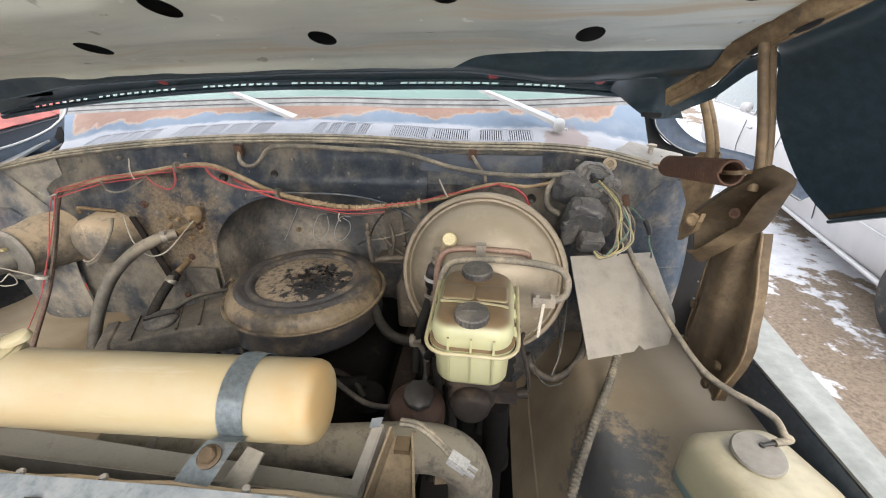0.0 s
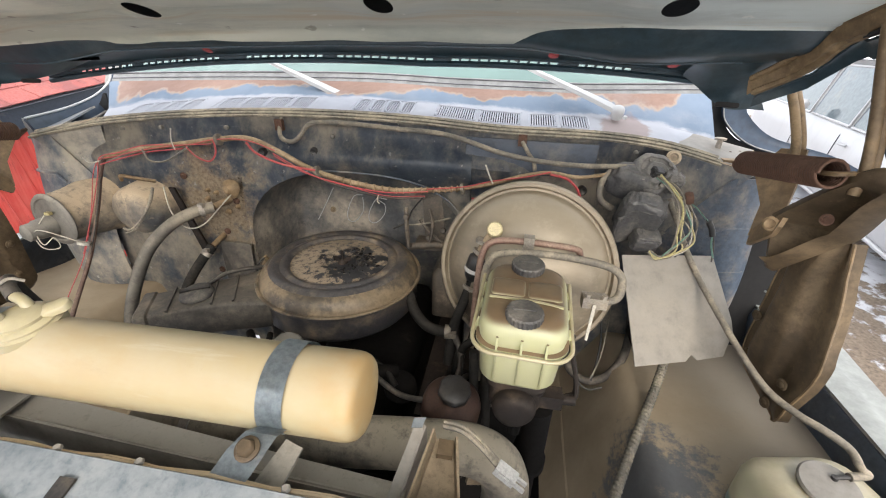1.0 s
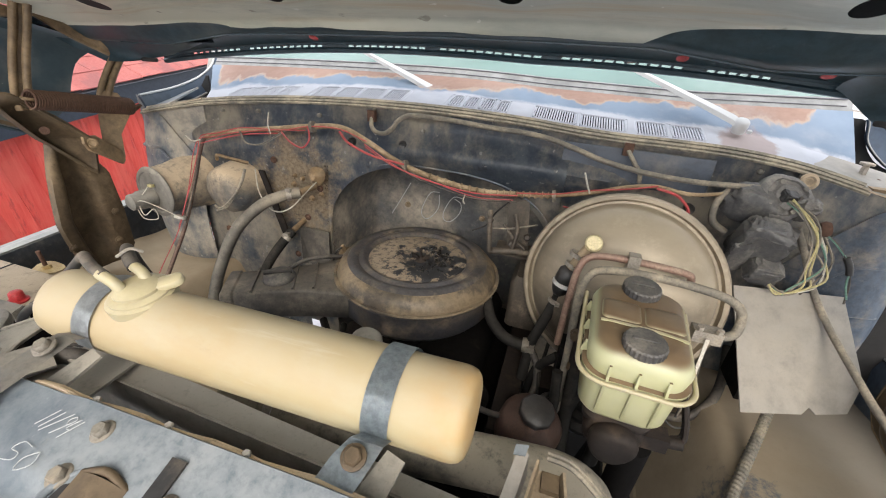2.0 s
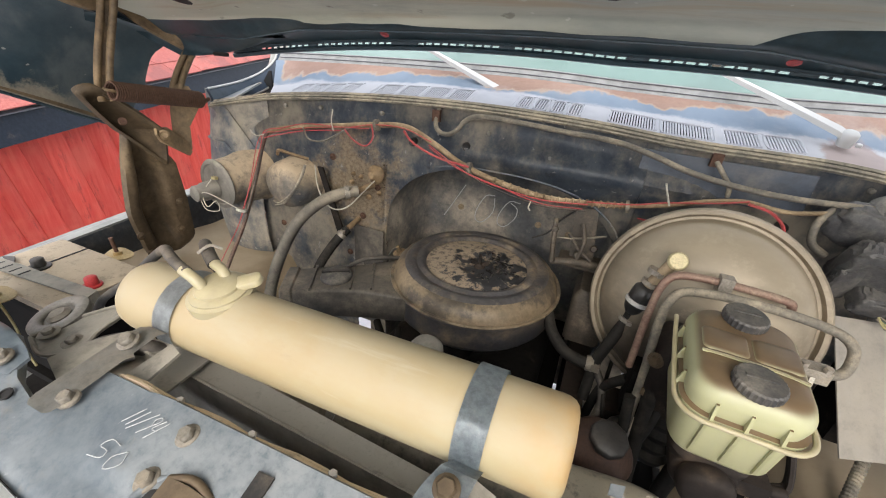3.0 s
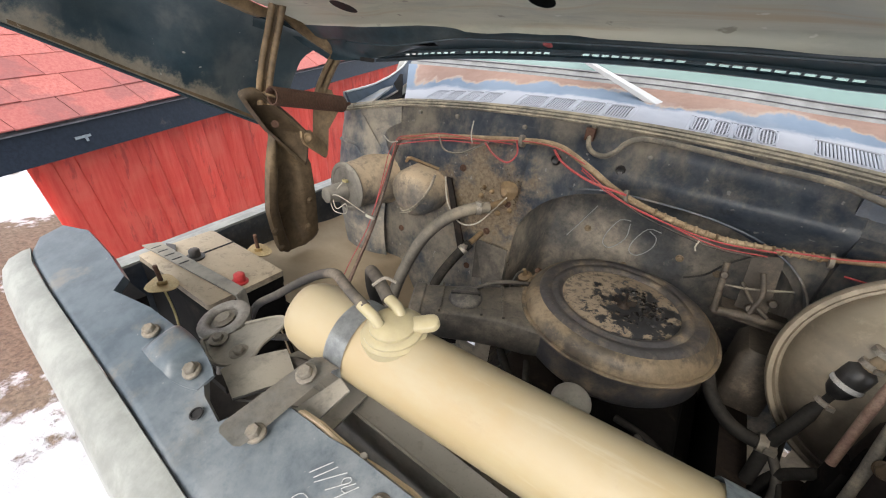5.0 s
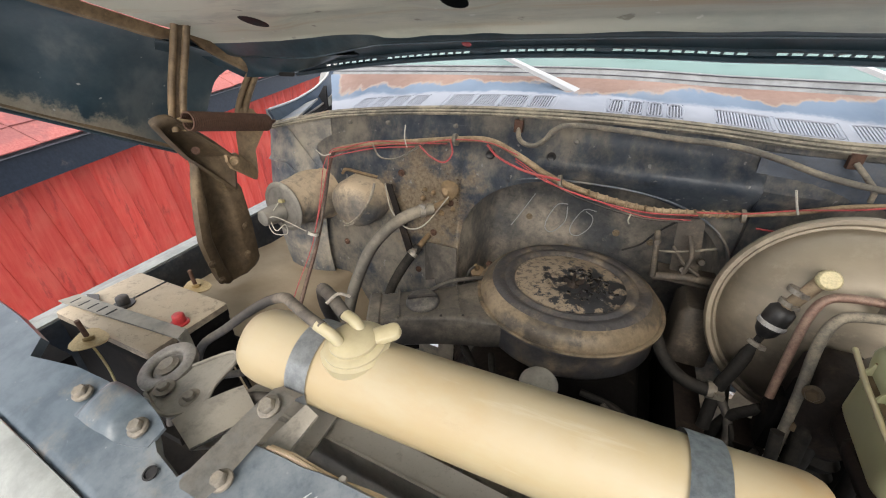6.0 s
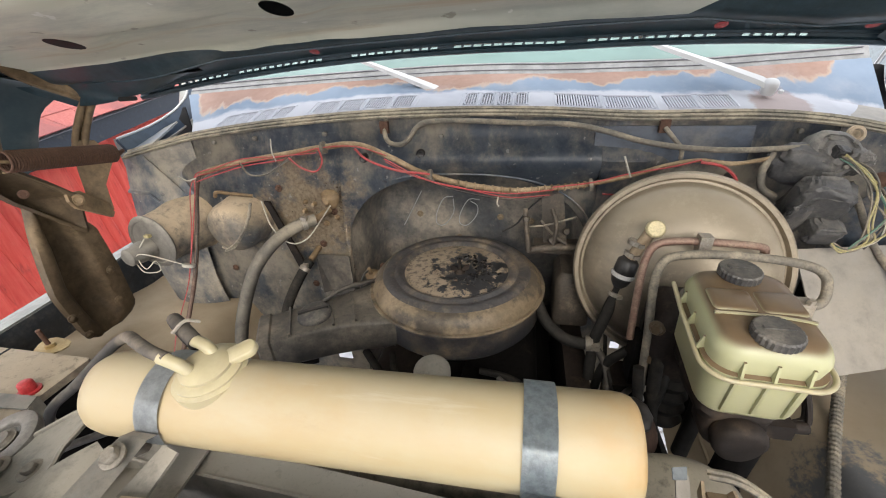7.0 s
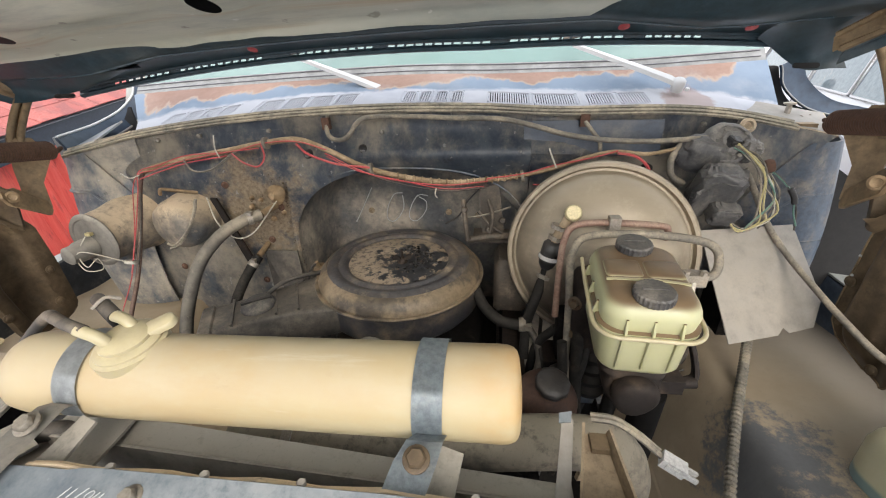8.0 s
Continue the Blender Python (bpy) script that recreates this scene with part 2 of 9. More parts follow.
def skirt_paint():
    """Dark blue-green paint with soft pale smudges across it and tan dust caked above the rear of the hem."""
    n = Nodes("dusty_skirt_paint", 0.34)
    smudge, mid, fine = n.noise(4.5, 6, 0.6, (2.0, 2.0, 0.7), 6), n.noise(24, 8, 0.72, seed=3), n.noise(110, 5, 0.7, seed=9)
    col = n.mix(n.ramp(mid, 0.3, 0.7), (0.026, 0.048, 0.064), (0.044, 0.070, 0.086))
    haze = n.math("MULTIPLY", n.ramp(smudge, 0.46, 0.68), 0.62)
    col = n.mix(haze, col, (0.150, 0.165, 0.165))
    y, z = n.axis(n.pos, 1), n.axis(n.pos, 2)
    above = n.math("SUBTRACT", n.math("ADD", n.math("MULTIPLY", y, 0.447), n.math("MULTIPLY", z, 0.894)), 1.4327)
    cake = n.math("ADD", n.math("MULTIPLY", above, -16.0), n.math("MULTIPLY", mid, 2.2))
    cake = n.math("MULTIPLY", n.ramp(n.math("ADD", cake, n.math("MULTIPLY", smudge, 0.6)), 0.65, 1.15), 0.8)
    cake = n.math("MULTIPLY", cake, n.math("MULTIPLY", n.ramp(y, 0.10, 0.34), n.ramp(y, 0.64, 0.56)))
    col = n.mix(cake, col, n.mix(fine, (0.17, 0.145, 0.105), (0.40, 0.35, 0.27)))
    col = n.mix(n.math("MULTIPLY", n.ramp(n.noise(60, 2, 0.5, seed=21), 0.72, 0.75), 0.6), col, (0.40, 0.40, 0.37))
    n.bump(n.math("ADD", cake, n.math("MULTIPLY", fine, 0.3)), 0.15, 0.0015)
    return n.done(col, n.math("ADD", n.math("MULTIPLY", n.math("MAXIMUM", haze, cake), 0.5), 0.32))


M_SKIRT = skirt_paint()
M_BRACKET = dusty("dark_hinge_grime", (0.066, 0.047, 0.029), 0.55, 0.46, scale=6, dust_colour=(0.19, 0.137, 0.082), settle=0.3, bump=0.12, gloss=0.25, seed=72)
M_TORN = dusty("torn_black_plastic", (0.055, 0.055, 0.058), 0.45, 0.38, scale=24, dust_colour=(0.19, 0.175, 0.15), bump=0.15, seed=73)
M_BARFOOT = dusty("dusty_strap_foot", (0.20, 0.205, 0.20), 0.62, 0.45, scale=9, dust_colour=(0.30, 0.255, 0.20), bump=0.1, seed=74)
M_BOLT = dusty("dull_bolt_steel", (0.17, 0.155, 0.13), 0.45, 0.45, 0.3, scale=30, dust_colour=(0.20, 0.165, 0.12), seed=80)
M_DUCT = dusty("dusty_duct_plastic", (0.036, 0.034, 0.032), 0.52, 0.45, scale=9, dust_colour=(0.205, 0.172, 0.13), seed=76)
M_RUST = dusty("rusty_spring", (0.085, 0.042, 0.026), 0.35, 0.8, scale=22, dust_colour=(0.15, 0.085, 0.055), seed=12)
M_LINK = dusty("dusty_linkage", (0.045, 0.037, 0.029), 0.42, 0.6, scale=22, dust_colour=(0.19, 0.15, 0.108), seed=88)
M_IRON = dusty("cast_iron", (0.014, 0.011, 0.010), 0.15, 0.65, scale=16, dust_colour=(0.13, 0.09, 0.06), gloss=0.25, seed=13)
# near-black grime; the deep bay's shade is put into this colour too
M_ENGINE = dusty("engine_grime_and_shade", (0.006, 0.0056, 0.0056), 0.06, 0.85, scale=10, dust_colour=(0.09, 0.07, 0.05), gloss=0.12, seed=14)
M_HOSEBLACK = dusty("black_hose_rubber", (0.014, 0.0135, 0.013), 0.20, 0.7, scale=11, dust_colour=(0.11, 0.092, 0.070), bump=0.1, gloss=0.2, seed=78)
M_NAVY = dusty("navy_fender_paint", (0.022, 0.036, 0.060), 0.12, 0.28, scale=4, dust_colour=(0.16, 0.165, 0.165), bump=0.05, gloss=0.3, seed=79)
M_RUBBER = dusty("old_rubber", (0.030, 0.028, 0.027), 0.36, 0.65, scale=12, dust_colour=(0.20, 0.165, 0.125), bump=0.1, seed=15)
M_CAP = dusty("black_cap_plastic", (0.030, 0.030, 0.032), 0.55, 0.5, scale=30, dust_colour=(0.14, 0.125, 0.105), bump=0.1, seed=50)
M_BLACKP = dusty("black_plastic", (0.016, 0.016, 0.017), 0.26, 0.38, scale=18, dust_colour=(0.13, 0.11, 0.088), seed=16)
M_CLEANER = dusty("air_cleaner_paint", (0.050, 0.050, 0.055), 0.46, 0.28, scale=15, dust_colour=(0.29, 0.225, 0.15), settle=0.15, second=(0.22, 0.16, 0.10), second_amount=-0.12, seed=17)
M_OIL = dusty("oily_black", (0.010, 0.010, 0.011), 0.05, 0.25, scale=40, seed=19)


def booster_plating():
    """Dull tan plating under dust, with light painted on its upward faces and shade painted below the check valve."""
    n = Nodes("booster_plating", 0.38, 0.2)
    big, mid, fine = n.noise(7, 7, 0.62, (0.6, 1, 1.4), 20), n.noise(28, 8, 0.72, seed=6), n.noise(120, 5, 0.7, seed=2)
    col = n.mix(n.ramp(big, 0.32, 0.68), (0.145, 0.120, 0.088), (0.325, 0.27, 0.195))
    col = n.mix(n.math("MULTIPLY", n.ramp(mid, 0.52, 0.68), 0.45), col, (0.44, 0.375, 0.28))
    col = n.mix(n.math("MULTIPLY", n.ramp(fine, 0.58, 0.74), 0.35), col, (0.15, 0.125, 0.095))
    # upward faces tinted paler to paint the light on the dome's top
    up = n.ramp(n.axis(n.nor, 2), 0.1, 0.9)
    col = n.mix(n.math("MULTIPLY", up, 0.6), col, (0.46, 0.39, 0.285))
    # ragged dark patch paints the shade on the lower front
    gap = n.t.nodes.new("ShaderNodeVectorMath")
    gap.operation = "DISTANCE"
    n.t.links.new(n.pos, gap.inputs[0])
    gap.inputs[1].default_value = (-0.045, 0.665, 1.085)
    low_shade = n.math("ADD", n.math("MULTIPLY", gap.outputs["Value"], -13.0), n.math("MULTIPLY", mid, 1.6))
    low_shade = n.math("MULTIPLY", n.ramp(n.math("ADD", low_shade, big), 0.10, 0.75), 0.8)
    col = n.mix(low_shade, col, n.mix(fine, (0.035, 0.029, 0.024), (0.085, 0.070, 0.056)))
    n.bump(n.math("ADD", mid, n.math("MULTIPLY", fine, 0.4)), 0.12, 0.001)
    return n.done(col, n.math("ADD", n.math("MULTIPLY", mid, 0.45), 0.22))


M_BOOSTER = booster_plating()
M_PIPE = dusty("brake_pipe", (0.22, 0.13, 0.10), 0.45, 0.5, 0.3, scale=30, dust_colour=(0.33, 0.26, 0.19), seed=21)
M_STEEL = dusty("worn_steel", (0.34, 0.31, 0.27), 0.4, 0.45, 0.6, scale=40, dust_colour=(0.33, 0.27, 0.19), seed=22)
M_STRAPPALE = dusty("pale_dusty_strap", (0.36, 0.385, 0.40), 0.35, 0.40, 0.15, scale=9, dust_colour=(0.34, 0.30, 0.24), settle=0.3, bump=0.06, seed=84)
M_STRAP = dusty("galvanised_strap", (0.26, 0.305, 0.335), 0.32, 0.30, 0.35, scale=16, dust_colour=(0.36, 0.33, 0.28), settle=0.3, second=(0.28, 0.17, 0.10), second_amount=-0.25, seed=23)
M_RAD = dusty("radiator_paint", (0.135, 0.128, 0.115), 0.75, 0.55, scale=5, dust_colour=(0.235, 0.215, 0.18), settle=0.9, bump=0.08, seed=24)
M_HORN = dusty("horn_steel", (0.20, 0.19, 0.175), 0.45, 0.40, 0.4, scale=20, dust_colour=(0.22, 0.195, 0.16), bump=0.1, seed=86)
M_PLATE = dusty("bare_plate", (0.235, 0.22, 0.20), 0.50, 0.45, 0.1, scale=3.2, dust_colour=(0.235, 0.21, 0.175), settle=0.7, bump=0.05, seed=25)
M_LEG = dusty("old_wire_bundle", (0.095, 0.050, 0.040), 0.40, 0.6, scale=30, dust_colour=(0.20, 0.15, 0.11), seed=87)
M_WIRETAN = dusty("wire_wrap", (0.20, 0.135, 0.075), 0.6, 0.8, scale=40, dust_colour=(0.34, 0.26, 0.165), seed=26)
M_WIRERED = dusty("red_wire", (0.44, 0.065, 0.070), 0.22, 0.45, scale=25, dust_colour=(0.26, 0.17, 0.13), seed=27)
M_WIREWHITE = dusty("white_wire", (0.46, 0.44, 0.38), 0.4, 0.6, scale=40, seed=28)
M_WIREYEL = dusty("yellow_wire", (0.43, 0.38, 0.17), 0.45, 0.5, scale=40, seed=29)
M_WIREGREEN = dusty("green_wire", (0.10, 0.22, 0.17), 0.3, 0.5, scale=40, seed=30)
M_TUBE = dusty("washer_tube", (0.11, 0.10, 0.085), 0.6, 0.6, scale=30, dust_colour=(0.27, 0.23, 0.17), seed=31)
M_FENDER = dusty("white_fender_paint", (0.26, 0.268, 0.248), 0.20, 0.42, scale=2.6, dust_colour=(0.19, 0.188, 0.172), settle=0.3, bump=0.05, seed=32)
M_BATTERY = dusty("battery_case", (0.085, 0.070, 0.055), 0.55, 0.5, scale=13, dust_colour=(0.36, 0.295, 0.215), settle=2.2, bump=0.35, seed=33)
M_REDCAP = dusty("red_plastic", (0.50, 0.03, 0.035), 0.1, 0.4, scale=40, seed=34)
M_BRASS = dusty("corroded_brass", (0.38, 0.27, 0.12), 0.45, 0.45, 0.5, scale=50, dust_colour=(0.40, 0.33, 0.20), seed=35)
M_CHALK = dusty("chalk", (0.42, 0.43, 0.43), 0.0, 0.9, scale=80, seed=36)
M_WIPER = smooth_paint("grey_wiper", (0.50, 0.50, 0.50), 0.42, 0.1)
M_BLACKTRIM = dusty("rubber_trim", (0.10, 0.10, 0.115), 0.15, 0.6, scale=6, dust_colour=(0.22, 0.21, 0.21), bump=0.05, seed=38)
M_STEELGREY = dusty("dull_trim_metal", (0.20, 0.205, 0.205), 0.15, 0.5, scale=3, dust_colour=(0.24, 0.23, 0.22), bump=0.03, seed=48)
M_RAIL = dusty("rail_grime", (0.13, 0.085, 0.042), 0.75, 0.6, scale=11, dust_colour=(0.33, 0.235, 0.13), second=(0.045, 0.032, 0.022), second_amount=0.1, seed=49)
M_TANBRACKET = dusty("tan_bracket", (0.22, 0.17, 0.11), 0.6, 0.6, 0.2, scale=14, dust_colour=(0.34, 0.255, 0.165), second=(0.25, 0.10, 0.05), second_amount=0.0, seed=39)
M_WHITEPLUG = dusty("white_plug", (0.48, 0.475, 0.46), 0.3, 0.5, scale=40, dust_colour=(0.36, 0.32, 0.26), seed=40)


def plastic_tank():
    n = Nodes("yellowed_plastic", 0.5)
    big, fine = n.noise(5, 5, stretch=(0.5, 2, 2), seed=2), n.noise(60, 5, 0.7)
    col = n.mix(n.ramp(big, 0.3, 0.7), (0.345, 0.258, 0.138), (0.365, 0.308, 0.185))
    col = n.mix(n.math("MULTIPLY", n.ramp(n.noise(9, 7, 0.65, (0.6, 1.6, 1.6), 21), 0.46, 0.64), 0.5), col, (0.37, 0.33, 0.215))
    col = n.mix(n.math("MULTIPLY", n.ramp(fine, 0.55, 0.8), 0.20), col, (0.37, 0.29, 0.18))
    up = n.ramp(n.axis(n.nor, 2), 0.2, 1.0)
    col = n.mix(n.math("MULTIPLY", n.math("MULTIPLY", up, n.ramp(n.noise(12, 7, 0.68, seed=5), 0.3, 0.7)), 0.5), col, (0.37, 0.325, 0.235))
    # paler towards the battery end
    col = n.mix(n.math("MULTIPLY", n.ramp(n.math("ADD", n.axis(n.pos, 0), n.math("MULTIPLY", big, 0.25)), -0.25, -0.60), 0.5), col, (0.405, 0.335, 0.225))
    # stained end and long scuffs
    stain = n.math("MULTIPLY", n.ramp(n.axis(n.pos, 0), -0.205, -0.15), n.ramp(n.noise(16, 6, 0.6, seed=8), 0.35, 0.62))
    col = n.mix(n.math("MULTIPLY", stain, 0.6), col, (0.39, 0.225, 0.07))
    scuff = n.ramp(n.noise(14, 7, 0.7, (0.25, 3, 3), 12), 0.60, 0.72)
    col = n.mix(n.math("MULTIPLY", scuff, 0.4), col, (0.46, 0.41, 0.31))
    grime = n.ramp(n.noise(30, 9, 0.78, (0.5, 1, 1), 33), 0.58, 0.72)
    col = n.mix(n.math("MULTIPLY", grime, 0.38), col, (0.27, 0.20, 0.115))
    n.b.inputs["Subsurface Weight"].default_value = 0.1
    n.b.inputs["Subsurface Radius"].default_value = (0.012, 0.010, 0.006)
    n.b.inputs["Subsurface Scale"].default_value = 0.4
    n.bump(n.noise(25, 4), 0.08, 0.002)
    return n.done(col)


M_TANK = plastic_tank()


def plastic_reservoir(name, body, top, level=None):
    """Translucent plastic, stained on its top face by old fluid and dust; blue washer fluid shows below a level."""
    n = Nodes(name, 0.4)
    big, fine = n.noise(14, 6, seed=4), n.noise(80, 5, 0.7, seed=8)
    col = n.mix(n.ramp(big, 0.3, 0.7), tuple(c * 0.9 for c in body), body)
    up = n.ramp(n.axis(n.nor, 2), 0.45, 0.9)
    stain = n.mix(n.ramp(n.noise(30, 7, seed=11), 0.3, 0.7), top, tuple(c * 1.3 for c in top))
    col = n.mix(n.math("MULTIPLY", up, n.ramp(n.math("ADD", big, n.math("MULTIPLY", fine, 0.3)), 0.28, 0.52)), col, stain)
    if level:
        col = n.mix(n.math("MULTIPLY", n.ramp(n.axis(n.pos, 2), level + 0.004, level - 0.004), 0.75), col, (0.085, 0.20, 0.24))
    n.b.inputs["Subsurface Weight"].default_value = 0.2
    n.b.inputs["Subsurface Radius"].default_value = (0.01, 0.01, 0.005)
    n.b.inputs["Subsurface Scale"].default_value = 0.3
    n.bump(fine, 0.08, 0.001)
    return n.done(col)


M_RES = plastic_reservoir("reservoir_plastic", (0.405, 0.40, 0.238), (0.125, 0.085, 0.048))
M_JUG = plastic_reservoir("washer_jug_plastic", (0.47, 0.44, 0.30), (0.40, 0.355, 0.245), 0.985)
M_CAPTAN = plastic_reservoir("tank_cap_plastic", (0.38, 0.335, 0.215), (0.34, 0.295, 0.185))


def cowl_paint():
    """Bleached blue paint, worn through to primer and rust in long bands."""
    n = Nodes("weathered_cowl_paint", 0.5)
    big, fine = n.noise(7, 9, 0.68, (1.0, 1.0, 1.0), 3), n.noise(70, 5, 0.7, seed=9)
    y = n.axis(n.pos, 1)
    along = n.noise(4.6, 7, 0.62, (1.0, 0.5, 0.5), 6)
    soft = n.noise(5, 5, 0.55, seed=12)
    blue = n.mix(n.ramp(soft, 0.35, 0.65), (0.105, 0.150, 0.215), (0.175, 0.225, 0.295))
    pale = n.mix(n.ramp(soft, 0.35, 0.6), (0.31, 0.325, 0.37), (0.41, 0.42, 0.46))
    col = n.mix(n.ramp(n.math("ADD", y, n.math("MULTIPLY", n.math("SUBTRACT", big, 0.5), 0.06)), 0.925, 0.937), pale, blue)
    rust = n.mix(n.ramp(n.math("ADD", n.math("MULTIPLY", fine, 0.25), n.math("MULTIPLY", soft, 0.75)), 0.35, 0.65), (0.195, 0.115, 0.088), (0.285, 0.182, 0.140))
    edge = n.mix(0.6, rust, (0.39, 0.32, 0.25))
    band = n.math("ADD", y, n.math("MULTIPLY", n.math("SUBTRACT", along, 0.49), 0.27))
    band = n.math("SUBTRACT", band, n.math("MULTIPLY", n.ramp(n.axis(n.pos, 0), 0.05, 0.33), 0.030))
    band = n.math("SUBTRACT", band, n.math("MULTIPLY", n.ramp(n.axis(n.pos, 0), -0.46, -0.36), 0.014))
    # the paint lasts towards both ends of the panel
    ends = n.math("ADD", n.ramp(n.axis(n.pos, 0), -1.0, -1.06), n.ramp(n.axis(n.pos, 0), 0.29, 0.35))
    band = n.math("SUBTRACT", band, n.math("MULTIPLY", ends, 0.06))
    col = n.mix(n.ramp(band, 0.953, 0.966), col, edge)
    col = n.mix(n.ramp(band, 0.961, 0.974), col, rust)
    spot = n.t.nodes.new("ShaderNodeVectorMath")
    spot.operation = "DISTANCE"
    n.t.links.new(n.pos, spot.inputs[0])
    spot.inputs[1].default_value = (0.185, 0.885, 1.40)
    low = n.math("ADD", n.math("MULTIPLY", spot.outputs["Value"], -14.0), n.math("MULTIPLY", big, 1.6))
    col = n.mix(n.math("MULTIPLY", n.ramp(low, 0.0, 0.2), 0.6), col, rust)
    haze = n.math("MULTIPLY", n.ramp(big, 0.5, 0.72), 0.25)
    col = n.mix(haze, col, (0.45, 0.43, 0.42))
    n.bump(n.math("ADD", fine, big), 0.15, 0.001)
    return n.done(col, n.ramp(big, -0.3, 1.0))


M_COWL = cowl_paint()


def glass():
    n = Nodes("windscreen_glass", 0.08)
    dust = n.ramp(n.noise(3, 4, 0.6), 0.3, 0.8)
    n.b.inputs["IOR"].default_value = 1.5
    n.b.inputs["Alpha"].default_value = 0.78
    col = n.mix(dust, (0.175, 0.265, 0.25), (0.235, 0.32, 0.305))
    return n.done(col, n.math("ADD", n.math("MULTIPLY", dust, 0.25), 0.08))


M_GLASS = glass()


def ground_mat():
    n = Nodes("snow_and_dirt", 0.85)
    a, b, c = n.noise(0.9, 8, 0.6, (1, 0.55, 1), 5), n.noise(7, 7, 0.65), n.noise(45, 5, 0.7)
    dirt = n.mix(n.ramp(c, 0.3, 0.7), (0.115, 0.085, 0.06), (0.24, 0.185, 0.135))
    snow = n.mix(n.ramp(b, 0.3, 0.7), (0.46, 0.46, 0.485), (0.60, 0.60, 0.62))
    cover = n.ramp(n.math("ADD", a, n.math("MULTIPLY", b, 0.35)), 0.615, 0.66)
    n.bump(n.math("ADD", n.math("MULTIPLY", cover, 0.8), n.math("MULTIPLY", c, 0.5)), 0.6, 0.02)
    return n.done(n.mix(cover, dirt, snow))


M_GROUND = ground_mat()


def red_board():
    n = Nodes("red_stained_board", 0.65)
    grain, big, tint = n.noise(6, 8, 0.7, (9, 9, 0.6), 2), n.noise(5, 6, seed=4), n.random()
    col = n.mix(n.ramp(grain, 0.3, 0.75), (0.80, 0.092, 0.068), (0.92, 0.175, 0.130))
    col = n.mix(n.math("MULTIPLY", tint, 0.35), col, (0.42, 0.040, 0.034))
    col = n.mix(n.math("MULTIPLY", n.ramp(big, 0.45, 0.66), 0.5), col, (0.80, 0.19, 0.14))
    col = n.mix(n.math("MULTIPLY", n.ramp(n.noise(9, 7, 0.7, (2, 2, 0.5), 9), 0.55, 0.66), 0.45), col, (0.30, 0.03, 0.03))
    n.bump(grain, 0.4, 0.004)
    return n.done(col)


def shingle_mat():
    n = Nodes("red_shingle", 0.9)
    fine, tint = n.noise(90, 4, 0.8), n.random()
    col = n.mix(n.ramp(fine, 0.3, 0.7), (0.33, 0.085, 0.072), (0.48, 0.165, 0.140))
    col = n.mix(n.math("MULTIPLY", tint, 0.6), col, (0.27, 0.075, 0.07))
    patch = n.ramp(n.noise(5, 5, 0.6, seed=8), 0.50, 0.60)
    col = n.mix(n.math("MULTIPLY", patch, 0.45), col, (0.16, 0.075, 0.075))
    n.bump(fine, 0.5, 0.003)
    return n.done(col)


M_BOARD, M_SHINGLE = red_board(), shingle_mat()
M_FASCIA = dusty("dark_metal_fascia", (0.014, 0.020, 0.032), 0.0, 0.5, scale=8, gloss=0.2, seed=41)
M_SILVER = smooth_paint("silver_car_paint", (0.47, 0.465, 0.47), 0.32, 0.25)
M_CARGLASS = dusty("car_glass", (0.11, 0.14, 0.155), 0.1, 0.08, scale=3, settle=0.0, bump=0.0, seed=43)
M_TYRE = dusty("tyre_rubber", (0.02, 0.02, 0.02), 0.3, 0.8, scale=12, seed=44)
# near-black; also paints the shade in gaps and hollows
M_DARK = dusty("dark_interior_and_shade", (0.011, 0.011, 0.012), 0.03, 0.8, scale=8, seed=45)
M_YELMARK = dusty("cream_plastic_cap", (0.60, 0.52, 0.30), 0.3, 0.5, scale=40, dust_colour=(0.45, 0.38, 0.25), seed=46)
M_CORRUG = dusty("split_loom", (0.10, 0.095, 0.085), 0.6, 0.6, scale=30, dust_colour=(0.25, 0.215, 0.16), seed=47)


# ---- mesh helpers ----
def V(*p):
    return Vector(p)


def smooth_path(pts, per=6):
    """Points along a smooth curve through pts."""
    pts = [Vector(p) for p in pts]
    ext = [2 * pts[0] - pts[1], *pts, 2 * pts[-1] - pts[-2]]
    out = []
    for i in range(1, len(ext) - 2):
        p0, p1, p2, p3 = ext[i - 1:i + 3]
        for k in range(per):
            t = k / per
            out.append(0.5 * (2 * p1 + (p2 - p0) * t + (2 * p0 - 5 * p1 + 4 * p2 - p3) * t * t + (3 * p1 - 3 * p2 + p3 - p0) * t ** 3))
    out.append(pts[-1])
    return out


def tube(bm, pts, r, seg=8, per=6, radii=None):
    """A round pipe along a curve through pts, with closed ends."""
    path = smooth_path(pts, per) if per > 1 else [Vector(p) for p in pts]
    n = len(path)
    rs = radii or [r] * n
    if radii and len(radii) != n:
        rs = [radii[min(len(radii) - 1, int(i * len(radii) / n))] for i in range(n)]
    tang = [(path[min(i + 1, n - 1)] - path[max(i - 1, 0)]).normalized() for i in range(n)]
    side = tang[0].orthogonal().normalized()
    rings = []
    for i in range(n):
        side = (side - side.dot(tang[i]) * tang[i]).normalized()
        other = tang[i].cross(side)
        rings.append([bm.verts.new(path[i] + rs[i] * (math.cos(a) * side + math.sin(a) * other)) for a in [2 * math.pi * k / seg for k in range(seg)]])
    for a, b in zip(rings, rings[1:]):
        for k in range(seg):
            bm.faces.new((a[k], a[(k + 1) % seg], b[(k + 1) % seg], b[k]))
    bm.faces.new(list(reversed(rings[0])))
    bm.faces.new(rings[-1])
    return bm


